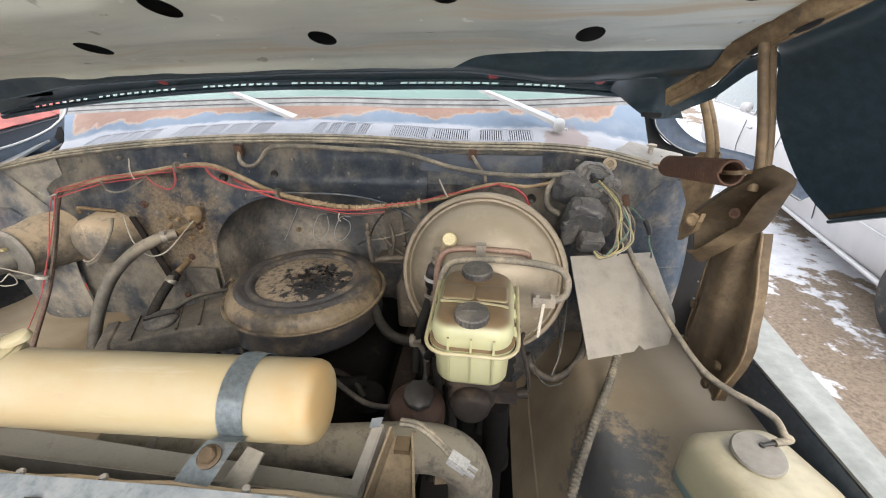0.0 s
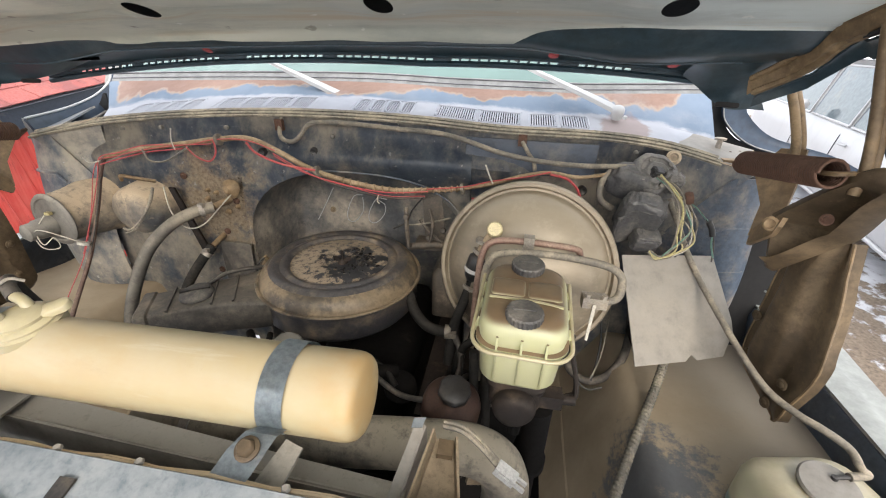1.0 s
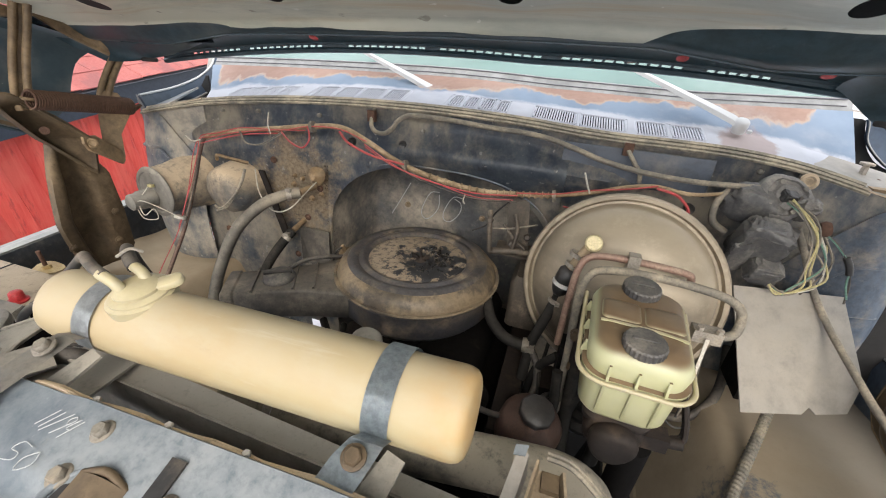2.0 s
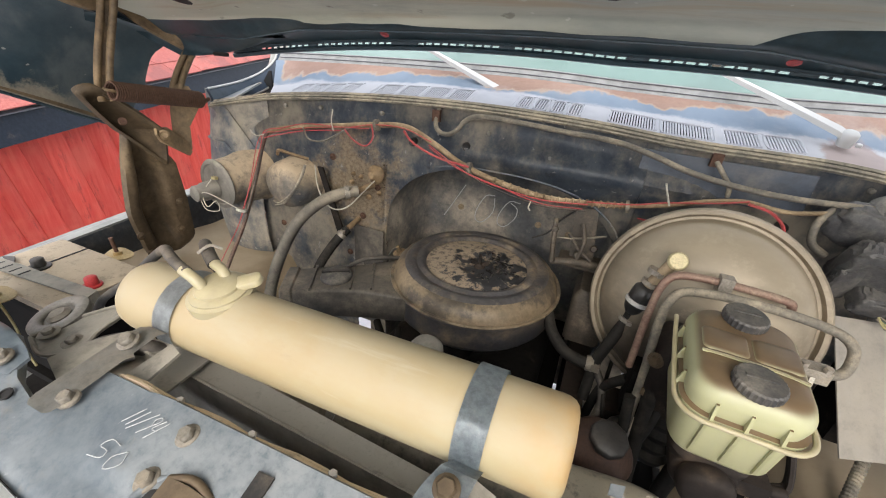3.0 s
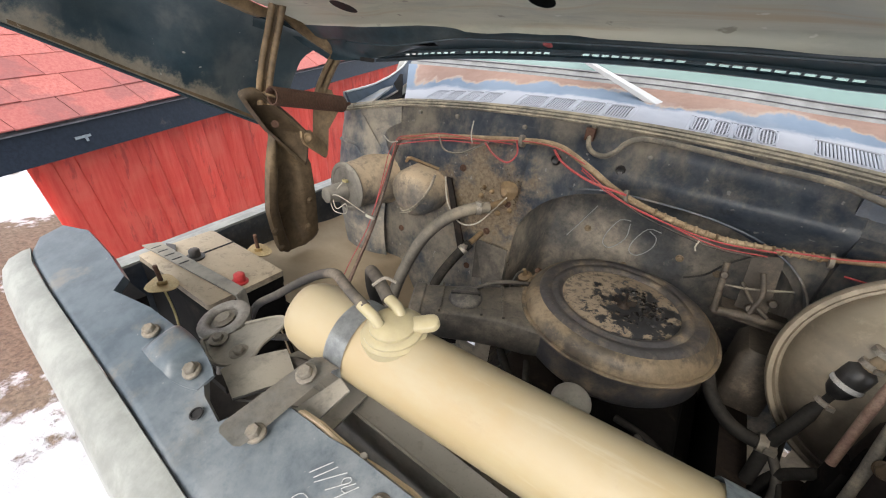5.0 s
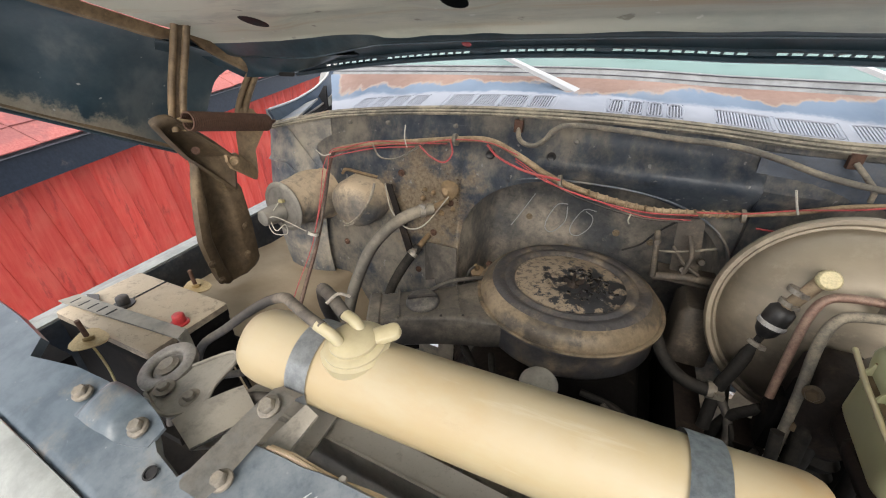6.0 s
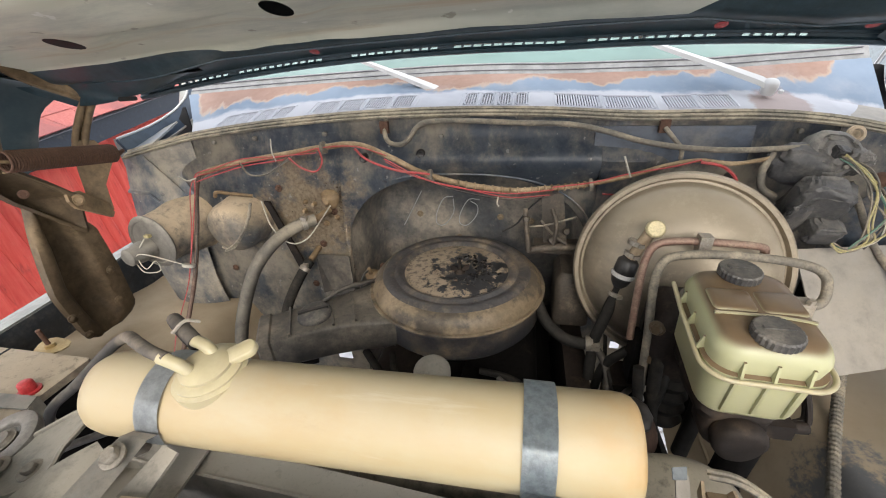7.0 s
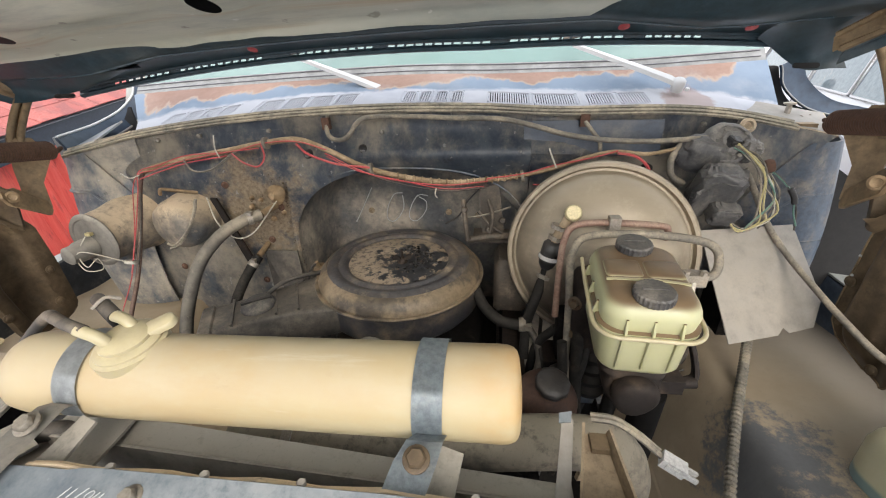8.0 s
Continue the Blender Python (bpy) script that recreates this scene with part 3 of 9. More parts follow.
def basis(axis, hint=(0, 0, 1)):
    w = Vector(axis).normalized()
    h = Vector(hint)
    if abs(w.dot(h.normalized())) > 0.95:
        h = V(0, 1, 0) if abs(w.y) < 0.9 else V(1, 0, 0)
    u = h.cross(w).normalized()
    return u, w.cross(u), w


def lathe(bm, profile, origin, axis=(0, 0, 1), seg=40, squash=None):
    """Turn (radius, height) pairs round an axis; a radius of 0 closes the end."""
    u, v, w = basis(axis)
    o = Vector(origin)
    rings = []
    for r, h in profile:
        if r <= 1e-6:
            rings.append([bm.verts.new(o + w * h)])
        else:
            ring = []
            for k in range(seg):
                a = 2 * math.pi * k / seg
                f = squash(a) if squash else 1.0
                ring.append(bm.verts.new(o + w * h + r * f * (math.cos(a) * u + math.sin(a) * v)))
            rings.append(ring)
    for a, b in zip(rings, rings[1:]):
        for k in range(seg):
            j = (k + 1) % seg
            if len(a) == 1 and len(b) > 1:
                bm.faces.new((a[0], b[j], b[k]))
            elif len(b) == 1 and len(a) > 1:
                bm.faces.new((a[k], a[j], b[0]))
            elif len(a) > 1:
                bm.faces.new((a[k], a[j], b[j], b[k]))
    for ring in (rings[0], rings[-1]):
        if len(ring) > 1:
            bm.faces.new(ring)
    return bm


def bevel_all(bm, width, segments=2, angle=0.5):
    edges = [e for e in bm.edges if len(e.link_faces) == 2 and e.calc_face_angle(0) > angle]
    if edges and width > 0:
        bmesh.ops.bevel(bm, geom=edges, offset=width, segments=segments, affect="EDGES", profile=0.5, clamp_overlap=True)


def merge(bm, other):
    me = bpy.data.meshes.new("tmp")
    other.to_mesh(me)
    bm.from_mesh(me)
    bpy.data.meshes.remove(me)
    other.free()
    return bm


def box(bm, lo, hi, bevel=0.003, m=None, segments=2):
    b = bmesh.new()
    x0, y0, z0 = lo
    x1, y1, z1 = hi
    vs = [b.verts.new(p) for p in ((x0, y0, z0), (x1, y0, z0), (x1, y1, z0), (x0, y1, z0), (x0, y0, z1), (x1, y0, z1), (x1, y1, z1), (x0, y1, z1))]
    for f in ((3, 2, 1, 0), (4, 5, 6, 7), (0, 1, 5, 4), (1, 2, 6, 5), (2, 3, 7, 6), (3, 0, 4, 7)):
        b.faces.new([vs[i] for i in f])
    bevel_all(b, bevel, segments)
    if m is not None:
        b.transform(m)
    return merge(bm, b)


def slab(bm, poly, thick, bevel=0.0015, segments=1):
    """A plate: a flat outline of points, given a thickness along its normal."""
    b = bmesh.new()
    pts = [Vector(p) for p in poly]
    n = V(0, 0, 0)
    for i in range(len(pts)):
        n += (pts[i] - pts[0]).cross(pts[(i + 1) % len(pts)] - pts[0])
    n.normalize()
    lo = [b.verts.new(p - n * thick / 2) for p in pts]
    hi = [b.verts.new(p + n * thick / 2) for p in pts]
    b.faces.new(list(reversed(lo)))
    b.faces.new(hi)
    for i in range(len(pts)):
        j = (i + 1) % len(pts)
        b.faces.new((lo[i], lo[j], hi[j], hi[i]))
    bevel_all(b, bevel, segments)
    return merge(bm, b)


def sheet(bm, fn, nu, nv, thick, skip=None):
    """A curved sheet fn(u, v) of the given thickness; skip(u, v) leaves cells out."""
    b = bmesh.new()
    grid = [[b.verts.new(fn(i / nu, j / nv)) for j in range(nv + 1)] for i in range(nu + 1)]
    for i in range(nu):
        for j in range(nv):
            if skip and skip((i + 0.5) / nu, (j + 0.5) / nv):
                continue
            b.faces.new((grid[i][j], grid[i + 1][j], grid[i + 1][j + 1], grid[i][j + 1]))
    bmesh.ops.delete(b, geom=[v for v in b.verts if not v.link_faces], context="VERTS")
    if thick:
        bmesh.ops.solidify(b, geom=b.faces[:], thickness=thick)
    return merge(bm, b)


def rprism(bm, c, w, d, rc, levels, m=None, seg=5):
    """A body of rounded-rectangle sections: levels of (inset, height), closed at both ends."""
    b = bmesh.new()
    loops = []
    for inset, z in levels:
        r = max(0.0005, rc - inset * 0.5)
        hw, hd = w / 2 - inset - r, d / 2 - inset - r
        loop = []
        for k, (sx, sy) in enumerate(((1, 1), (-1, 1), (-1, -1), (1, -1))):
            for i in range(seg + 1):
                a = math.pi / 2 * (k + i / seg)
                loop.append(b.verts.new((c[0] + sx * hw + r * math.cos(a), c[1] + sy * hd + r * math.sin(a), c[2] + z)))
        loops.append(loop)
    n = len(loops[0])
    for a, bb in zip(loops, loops[1:]):
        for k in range(n):
            b.faces.new((a[k], a[(k + 1) % n], bb[(k + 1) % n], bb[k]))
    b.faces.new(list(reversed(loops[0])))
    b.faces.new(loops[-1])
    if m is not None:
        b.transform(m)
    return merge(bm, b)


def hexbolt(bm, at, axis=(0, 0, 1), r=0.008, h=0.006, washer=0.0):
    u, v, w = basis(axis)
    o = Vector(at)
    b = bmesh.new()
    if washer:
        lathe(b, [(0, 0), (washer, 0), (washer, 0.0018), (washer * 0.8, 0.0026), (0, 0.0026)], o, w, 18)
    c = bmesh.new()
    lathe(c, [(r, 0.001), (r, h * 0.75), (r * 0.8, h), (0, h)], o, w, 6)
    merge(b, c)
    return merge(bm, b)


def thing(name, at, label, category, group="", kind=""):
    ob = new(name)
    ob.empty_display_size = 0.05
    ob.location = at
    return tagged(ob, label, category, group, kind)


def world_at(ob):
    p = Vector(ob.location)
    while ob.parent:
        ob = ob.parent
        p = p + Vector(ob.location)
    return p


def mesh_of(name, bm, material, at=(0, 0, 0), sharp=35):
    bmesh.ops.recalc_face_normals(bm, faces=bm.faces[:])
    bm.transform(Matrix.Translation(-Vector(at)))
    me = bpy.data.meshes.new(name)
    bm.to_mesh(me)
    bm.free()
    for mt in material if isinstance(material, (list, tuple)) else [material]:
        me.materials.append(mt)
    me.shade_smooth()
    me.set_sharp_from_angle(angle=radians(sharp))
    return me


def part(name, bm, material, parent, label="", sharp=50):
    """One mesh of its own under a thing or a part, built in world places."""
    base = world_at(parent)
    ob = new(name, mesh_of(name, bm, material, base, sharp))
    ob.parent = parent
    if label:
        ob["label"] = label
    return ob


def whole(name, bm, material, label, category, group="", kind="", sharp=35, at=None):
    """A thing that is one mesh."""
    at = at if at is not None else (0, 0, 0)
    ob = new(name, mesh_of(name, bm, material, at, sharp))
    ob.location = at
    return tagged(ob, label, category, group, kind)


def B():
    return bmesh.new()

# ---- ground ----
XC = -0.35   # the truck's middle line


def build_ground():
    bm = B()
    def fn(u, v):
        a, b = 2 * u - 1, 2 * v - 1
        x, y = 300 * a * abs(a) ** 2 - 1.0, 300 * b * abs(b) ** 2 + 1.0
        near = math.exp(-(x * x + y * y) / 60)
        return V(x, y, GROUND + near * 0.05 * (noise.noise(V(x * 1.3, y * 1.3, 0)) + 0.4 * noise.noise(V(x * 5, y * 5, 2))))
    sheet(bm, fn, 110, 110, 0)
    whole("ground", bm, M_GROUND, "patchy snow over brown gravel and dirt", "ground", kind="structure", sharp=80)


build_ground()

# ---- truck cab: firewall, cowl, windscreen ----
cab = thing("truck_cab", (XC, 0.95, 1.2), "weathered dark blue truck cab with a rusty cowl", "truck cab")


def lip_z(x):
    a = 1.402 - 0.125 * (x - XC) ** 2
    b = 1.3913 - 0.48 * max(0.0, x - 0.10) ** 2
    f = max(0.0, min(1.0, (x + 0.2) / 0.25))
    return a + (b - a) * f * f * (3 - 2 * f)


def rise(x):
    """How much the rear of the cowl stays up where its lip falls away."""
    if x > -0.25:
        return max(0.0, 1.445 + 0.045 * max(0.0, x - 0.1) - lip_z(x) - 0.046)
    return 0.037 * max(0.0, min(1.0, (-0.45 - x) / 0.62)) ** 2


def cowl_x(x, y):
    """The cowl's passenger end is cut on a slant: squeeze the last stretch up to it."""
    end = -1.010 - 0.75 * (y - 0.92)
    return x if x > -0.93 else -0.93 + (x + 0.93) * (end + 0.93) / (-1.10 + 0.93)


def arch_z(x):
    """Height of the engine recess in the firewall."""
    u = (x + 0.36) / 0.255
    if abs(u) >= 1:
        return None
    return 1.115 + 0.167 * (1 - abs(u) ** 2.6) ** 0.5


def build_firewall():
    bm = B()
    xs = sorted({round(-0.995 + 1.295 * i / 64, 4) for i in range(65)} | {-0.6149, -0.1051, -0.605, -0.115, -0.59, -0.13})
    rows = 22
    cols = []
    for x in xs:
        top = lip_z(x) - 0.006
        edge = 0.0
        low = arch_z(x) or 0.62
        col = []
        for j in range(rows + 1):
            z = top + (low - top) * j / rows
            y = 0.845 - 0.9 * edge
            y += -0.03 * math.exp(-((z - 1.315) / 0.03) ** 2) * math.exp(-((x + 0.22) / 0.26) ** 4)
            y += -0.02 * max(0, min(1, (1.33 - z) / 0.05)) * (1 if x < -0.5 else max(0, 1 - (x + 0.5) / 0.12))
            y += 0.004 * noise.noise(V(x * 6, z * 6, 3)) + 0.06 * max(0, 1.0 - z)
            col.append(bm.verts.new((x, y, z)))
        cols.append(col)
    for a, b in zip(cols, cols[1:]):
        for j in range(rows):
            c = (a[j].co + b[j + 1].co) / 2
            if ((c.x + 0.010) / 0.016) ** 2 + ((c.z - 0.895) / 0.024) ** 2 < 1 or ((c.x + 0.69) / 0.014) ** 2 + ((c.z - 0.78) / 0.028) ** 2 < 1:
                continue
            bm.faces.new((a[j], b[j], b[j + 1], a[j + 1]))
    bmesh.ops.solidify(bm, geom=bm.faces[:], thickness=-0.004)
    part("firewall", bm, M_FIREWALL, cab, "dusty dark blue sheet-metal firewall", 50)
    # the recess behind the engine: an arched tunnel and its back
    bm = B()
    ring = []
    for k in range(41):
        a = math.pi * k / 40
        cx, cz = math.cos(a), math.sin(a)
        x = -0.36 - 0.262 * math.copysign(abs(cx) ** 0.75, cx)
        ring.append((x, 1.112 + 0.175 * cz ** 0.75))
    ring = [(-0.622, 0.6), (-0.622, 0.85), *ring, (-0.098, 0.85), (-0.098, 0.6)]
    depth = [(0.826, 1.0), (0.84, 0.985), (0.95, 0.95), (1.02, 0.92), (1.035, 0.86), (1.04, 0.0)]
    rings = []
    for y, s in depth:
        rings.append([bm.verts.new((-0.36 + (x + 0.36) * s, y + 0.04 * max(0, 1.0 - z), 1.1 + (z - 1.1) * (s if z > 1.1 else 1))) for x, z in ring])
    for a, b in zip(rings, rings[1:]):
        for k in range(len(ring) - 1):
            bm.faces.new((a[k], a[k + 1], b[k + 1], b[k]))
    bmesh.ops.remove_doubles(bm, verts=bm.verts[:], dist=0.0005)
    part("firewall_recess", bm, M_RECESS, cab, "dark recessed part of the firewall over the engine", 60)
    # a rolled lip round the recess
    bm = B()
    tube(bm, [(x, 0.826 + 0.05 * max(0, 1.0 - z), z) for x, z in ring[1:-1]], 0.0018, 6, 1)
    part("recess_lip", bm, M_FIREWALL, cab)
    # bolts and grommets in the recess
    for x, z in ((-0.505, 1.11), (-0.293, 1.108), (-0.215, 1.10), (-0.40, 1.045)):
        bm = B()
        lathe(bm, [(0.0085, 0), (0.0085, 0.002), (0.005, 0.003), (0.005, 0.009), (0, 0.01)], (x, 1.036, z), (0, -1, 0), 12)
        part("stud", bm, M_TANBRACKET, cab)
    bm = B()
    slab(bm, [(-0.12, 0.838, 1.375), (0.13, 0.835, 1.375), (0.13, 0.832, 1.31), (-0.12, 0.832, 1.31)], 0.006, 0.002)
    part("blanking_plate", bm, M_PANEL, cab)


def build_firewall_details():
    """Rust crust round the heater pipes, weld spots and small screws along the lip."""
    random.seed(31)
    bm = B()
    for k in range(120):
        x, z = random.gauss(-0.655, 0.045), random.gauss(1.205, 0.034)
        if x > -0.60 or random.random() < 0.1:
            x, z = random.uniform(-0.640, -0.612), random.uniform(1.05, 1.27)
        r = random.uniform(0.0007, 0.0019)
        lathe(bm, [(r, 0), (r * 0.7, r * 0.4), (0, r * 0.55)], (x, 0.8245 + 0.003 * random.random(), z), (random.uniform(-0.4, 0.4), -1, random.uniform(-0.4, 0.4)), 6, lambda a, q=random.random() * 6: 1 + 0.4 * math.sin(2 * a + q))
    tagged(part("rust_crust", bm, M_BRACKET, cab, "crusty rust and sealer round the heater pipes"), kind="stuff")
    for x, dz in ((-0.90, 0.020), (-0.80, 0.024), (-0.64, 0.030), (-0.40, 0.045), (-0.26, 0.020), (-0.06, 0.052), (0.10, 0.025), (0.20, 0.022)):
        bm = B()
        lathe(bm, [(0, -0.004), (0.0048, -0.004), (0.0045, 0.002), (0.002, 0.0035), (0, 0.0035)], (x, 0.838, lip_z(x) - dz), (0, -1, 0.1), 10)
        part("firewall_screw", bm, M_RAD, cab)
    for x, z in ((-0.56, 1.315), (-0.44, 1.325), (-0.30, 1.305), (0.02, 1.265), (0.115, 1.285)):
        bm = B()
        lathe(bm, [(0, -0.012), (0.0085, -0.012), (0.0095, 0.001), (0.007, 0.004), (0.004, 0.002), (0, 0.002)], (x, 0.830, z), (0, -1, 0), 14)
        part("grommet", bm, M_BLACKP, cab)


def build_cowl():
    # seam lip along the front, with its sealing strip
    lip_dust = dusty("lip_dust", (0.10, 0.095, 0.08), 0.7, 0.7, scale=16, dust_colour=(0.30, 0.26, 0.19), seed=51)
    pts = [(x, 0.835 - 0.45 * max(0, -0.955 - x, x - 0.255), lip_z(x) - 0.05 * max(0.0, -0.955 - x)) for x in [-1.075 + 1.405 * i / 60 for i in range(61)]]
    for a, b, r, name in ((0.0, 0.0, 0.0045, "cowl_lip"), (-0.008, -0.004, 0.003, "sealing_strip"), (0.011, 0.004, 0.005, "cowl_bead")):
        bm = B()
        tube(bm, [(x, y + a, z + b) for x, y, z in pts], r, 6, 1)
        part(name, bm, lip_dust, cab, "dusty welded lip")
    # top sheet from the lip back to the glass
    prof = [(0.842, -0.002), (0.860, 0.002), (0.864, 0.005), (0.925, 0.019), (0.930, 0.022), (0.975, 0.037), (1.005, 0.046)]
    holes = [(-0.915, -0.73), (-0.682, -0.452), (-0.365, -0.235), (-0.195, -0.016), (-0.006, 0.118)]
    nx = 92
    x0, x1 = -1.10, 0.367
    bm = B()
    def fn(u, v):
        x = x0 + (x1 - x0) * u
        k = min(len(prof) - 2, int(v * (len(prof) - 1)))
        f = v * (len(prof) - 1) - k
        y, z = [prof[k][i] + (prof[k + 1][i] - prof[k][i]) * f for i in (0, 1)]
        up = max(0.0, min(1.0, (y - 0.922) / 0.083))
        x = cowl_x(x, y)
        return V(x, y + 0.03 * max(0, abs(x - XC) - 0.55), lip_z(x) + z + rise(x) * up)
    def skip(u, v):
        x = x0 + (x1 - x0) * u
        return 2.05 / 6 < v < 2.95 / 6 and any(a + 0.004 < x < b - 0.004 for a, b in holes)
    sheet(bm, fn, nx, 6, -0.003, skip)
    part("cowl_panel", bm, M_COWL, cab, "bleached blue cowl top with rust bands", 30)
    for a, b in holes:
        fine = a > -0.3
        g = B()
        n = max(3, int((b - a) / (0.0046 if fine else 0.0050)))
        ends = [a + (b - a) * k / (4 if not fine else 2) for k in range(5 if not fine else 3)]
        for x in ends:
            slab(g, [(x - 0.003, 0.864, lip_z(x) + 0.0055), (x + 0.003, 0.864, lip_z(x) + 0.0055), (x + 0.003, 0.925, lip_z(x) + 0.0198), (x - 0.003, 0.925, lip_z(x) + 0.0198)], 0.003, 0)
        for k in range(n):
            x = a + (b - a) * (k + 0.5) / n
            bar = 0.0014 if fine else 0.0010
            slab(g, [(x - bar, 0.866, lip_z(x) + 0.0055), (x + bar, 0.866, lip_z(x) + 0.0055), (x + bar, 0.924, lip_z(x) + 0.0188), (x - bar, 0.924, lip_z(x) + 0.0188)], 0.0025, 0)
        if not fine:
            for k in range(10):
                y = 0.871 + 0.0052 * k
                tube(g, [(a + (b - a) * t / 6, y, lip_z(a + (b - a) * t / 6) + 0.0068 + 0.0012 * k) for t in range(7)], 0.0009, 4, 1)
        # a raised, rounded rim round each window of the grille
        for p, q in zip(ends, ends[1:]):
            rim = [(p + 0.010, 0.0), (q - 0.010, 0.0), (q - 0.004, 0.2), (q - 0.004, 0.8), (q - 0.010, 1.0), (p + 0.010, 1.0), (p + 0.004, 0.8), (p + 0.004, 0.2), (p + 0.010, 0.0)]
            tube(g, [(x, 0.866 + 0.057 * v, lip_z(x) + 0.0070 + 0.0135 * v) for x, v in rim], 0.0021, 6, 2)
        part("cowl_grille", g, M_COWL, cab, "pressed metal air-intake grille")
        d = B()
        box(d, (a, 0.867, lip_z((a + b) / 2) - 0.022), (b, 0.925, lip_z((a + b) / 2) - 0.012), 0.001)
        part("intake_duct", d, M_RAD, cab)
    # trim strips under the glass and the glass itself
    for y, z, r, m in ((1.004, 0.0465, 0.0016, M_BLACKTRIM), (1.010, 0.0560, 0.0010, M_BLACKTRIM), (1.018, 0.0665, 0.0012, M_BLACKTRIM)):
        bm = B()
        pts = [(x0 + 0.01 + (x1 - x0 - 0.02) * i / 30, 0, 0) for i in range(31)]
        tube(bm, [(cowl_x(x, y), y + 0.03 * max(0, abs(x - XC) - 0.55), lip_z(cowl_x(x, y)) + rise(cowl_x(x, y)) + z) for x, _, _ in pts], r, 8, 1)
        part("windscreen_trim", bm, m, cab, "faded rubber and metal windscreen trim")
    bm = B()
    def gasket(u, v):
        x = cowl_x(x0 + (x1 - x0) * u, 1.0)
        return V(x, 1.002 + 0.020 * v + 0.03 * max(0, abs(x - XC) - 0.55), lip_z(x) + rise(x) + 0.044 + 0.025 * v)
    sheet(bm, gasket, 40, 4, 0.003)
    part("windscreen_gasket", bm, M_STEELGREY, cab, "faded pale grey windscreen gasket", 60)
    bm = B()
    sheet(bm, lambda u, v: V(XC + (u - 0.5) * (1.46 - 0.14 * v), 1.021 + 0.349 * v + 0.03 * (2 * u - 1) ** 2, lip_z(XC + (u - 0.5) * 1.46) + rise(XC + (u - 0.5) * 1.46) + 0.066 + 0.50 * v), 24, 6, 0.005)
    ws = part("windscreen", bm, M_GLASS, cab, "pale dusty windscreen glass", 60)
    ws.visible_shadow = False
    # cab shell round the glass
    bm = B()
    tube(bm, [(XC + 0.735, 1.07, 1.37), (XC + 0.70, 1.22, 1.62), (XC + 0.64, 1.42, 1.93)], 0.022, 8, 3)
    box(bm, (XC - 0.66, 1.40, 1.90), (XC + 0.66, 2.5, 1.96), 0.02)
    part("roof_frame", bm, M_BLUE, cab)
    bm = B()
    tube(bm, [(-1.165, 1.10, 1.22), (-1.150, 1.12, 1.38), (-1.115, 1.20, 1.55), (-1.03, 1.42, 1.93)], 0.048, 14, 4)
    part("windscreen_pillar", bm, M_FENDER, cab, "white-painted windscreen pillar", 60)
    bm = B()
    box(bm, (XC - 0.76, 1.12, 0.68), (XC - 0.70, 2.5, 1.28), 0.01)
    box(bm, (XC + 0.70, 1.12, 0.68), (XC + 0.76, 2.5, 1.28), 0.01)
    box(bm, (XC - 0.76, 2.46, 0.68), (XC + 0.76, 2.5, 1.5), 0.01)
    box(bm, (XC - 0.76, 1.1, 0.68), (XC + 0.76, 2.5, 0.73), 0.01)
    part("cab_shell", bm, M_BLUE, cab)
    bm = B()
    box(bm, (XC - 0.66, 1.12, 1.28), (XC + 0.66, 1.34, 1.40), 0.03)
    part("dashboard", bm, M_DARK, cab)
    # cowl ends: a folded wedge and shelf, a rounded side panel, and the fender's rear edge
    for s in (-1, 1):
        lift = 0.010 if s > 0 else 0.0
        A, A2 = V(XC + s * 0.605, 0.838, 1.362), V(XC + s * 0.600, 0.832, 1.19)
        Bp, C = V(XC + s * 0.726, 0.780, 1.326 + lift), V(XC + s * 0.80, 0.925, 1.332 + lift)
        D, E = V(XC + s * 0.632, 0.815, 1.215), V(XC + s * 0.715, 0.955, 1.368 + lift)
        if s > 0:
            A, Bp, C, E = V(0.255, 0.838, 1.379), V(0.385, 0.785, 1.353), V(0.420, 0.885, 1.371), V(0.380, 0.950, 1.390)
        bm = B()
        def wedge(u, v):
            p = A.lerp(Bp, u).lerp(A2.lerp(D, u), v)
            return p + V(0, 0.012 * math.sin(math.pi * u) * math.sin(math.pi * v), 0)
        sheet(bm, wedge, 8, 8, 0.003)
        part("cowl_wedge", bm, M_FIREWALL, cab, "dusty folded end of the firewall", 40)
        bm = B()
        A3, E3 = (A.lerp(Bp, 0.12), V(0.30, 0.940, 1.392)) if s > 0 else (A.lerp(Bp, 0.55), E.lerp(C, 0.15))
        sheet(bm, lambda u, v: A3.lerp(Bp, u).lerp(E3.lerp(C, u), v) + V(0, 0, 0.003), 6, 6, 0.004)
        part("cowl_shelf", bm, M_PLATE if s > 0 else M_FIREWALL, cab, "dusty folded shelf", 40)
        bm = B()
        tube(bm, [A, Bp, C], 0.003 if s > 0 else 0.004, 6, 1)
        part("shelf_edge", bm, M_DUSTY, cab)
        bm = B()
        def kick(u, v, s=s):
            x = XC + s * (0.625 + 0.19 * u)
            top = min(1.330 + lift, 1.205 + 1.25 * 0.19 * u * (1.6 - 0.6 * u))
            y = 0.822 - 0.028 * math.sin(math.pi * min(1, u * 1.15)) + 0.10 * max(0, u - 0.72) ** 1.3 / 0.19 - 0.02 * math.sin(math.pi * v)
            return V(x + s * 0.02 * math.sin(math.pi * v) * u, y, top + (0.90 - top) * v)
        sheet(bm, kick, 16, 14, 0.004)
        part("side_panel", bm, M_BLUE if s > 0 else M_FIREWALL, cab, "rounded blue cowl side panel" if s > 0 else "rounded dusty cowl side panel", 60)
        bm = B()
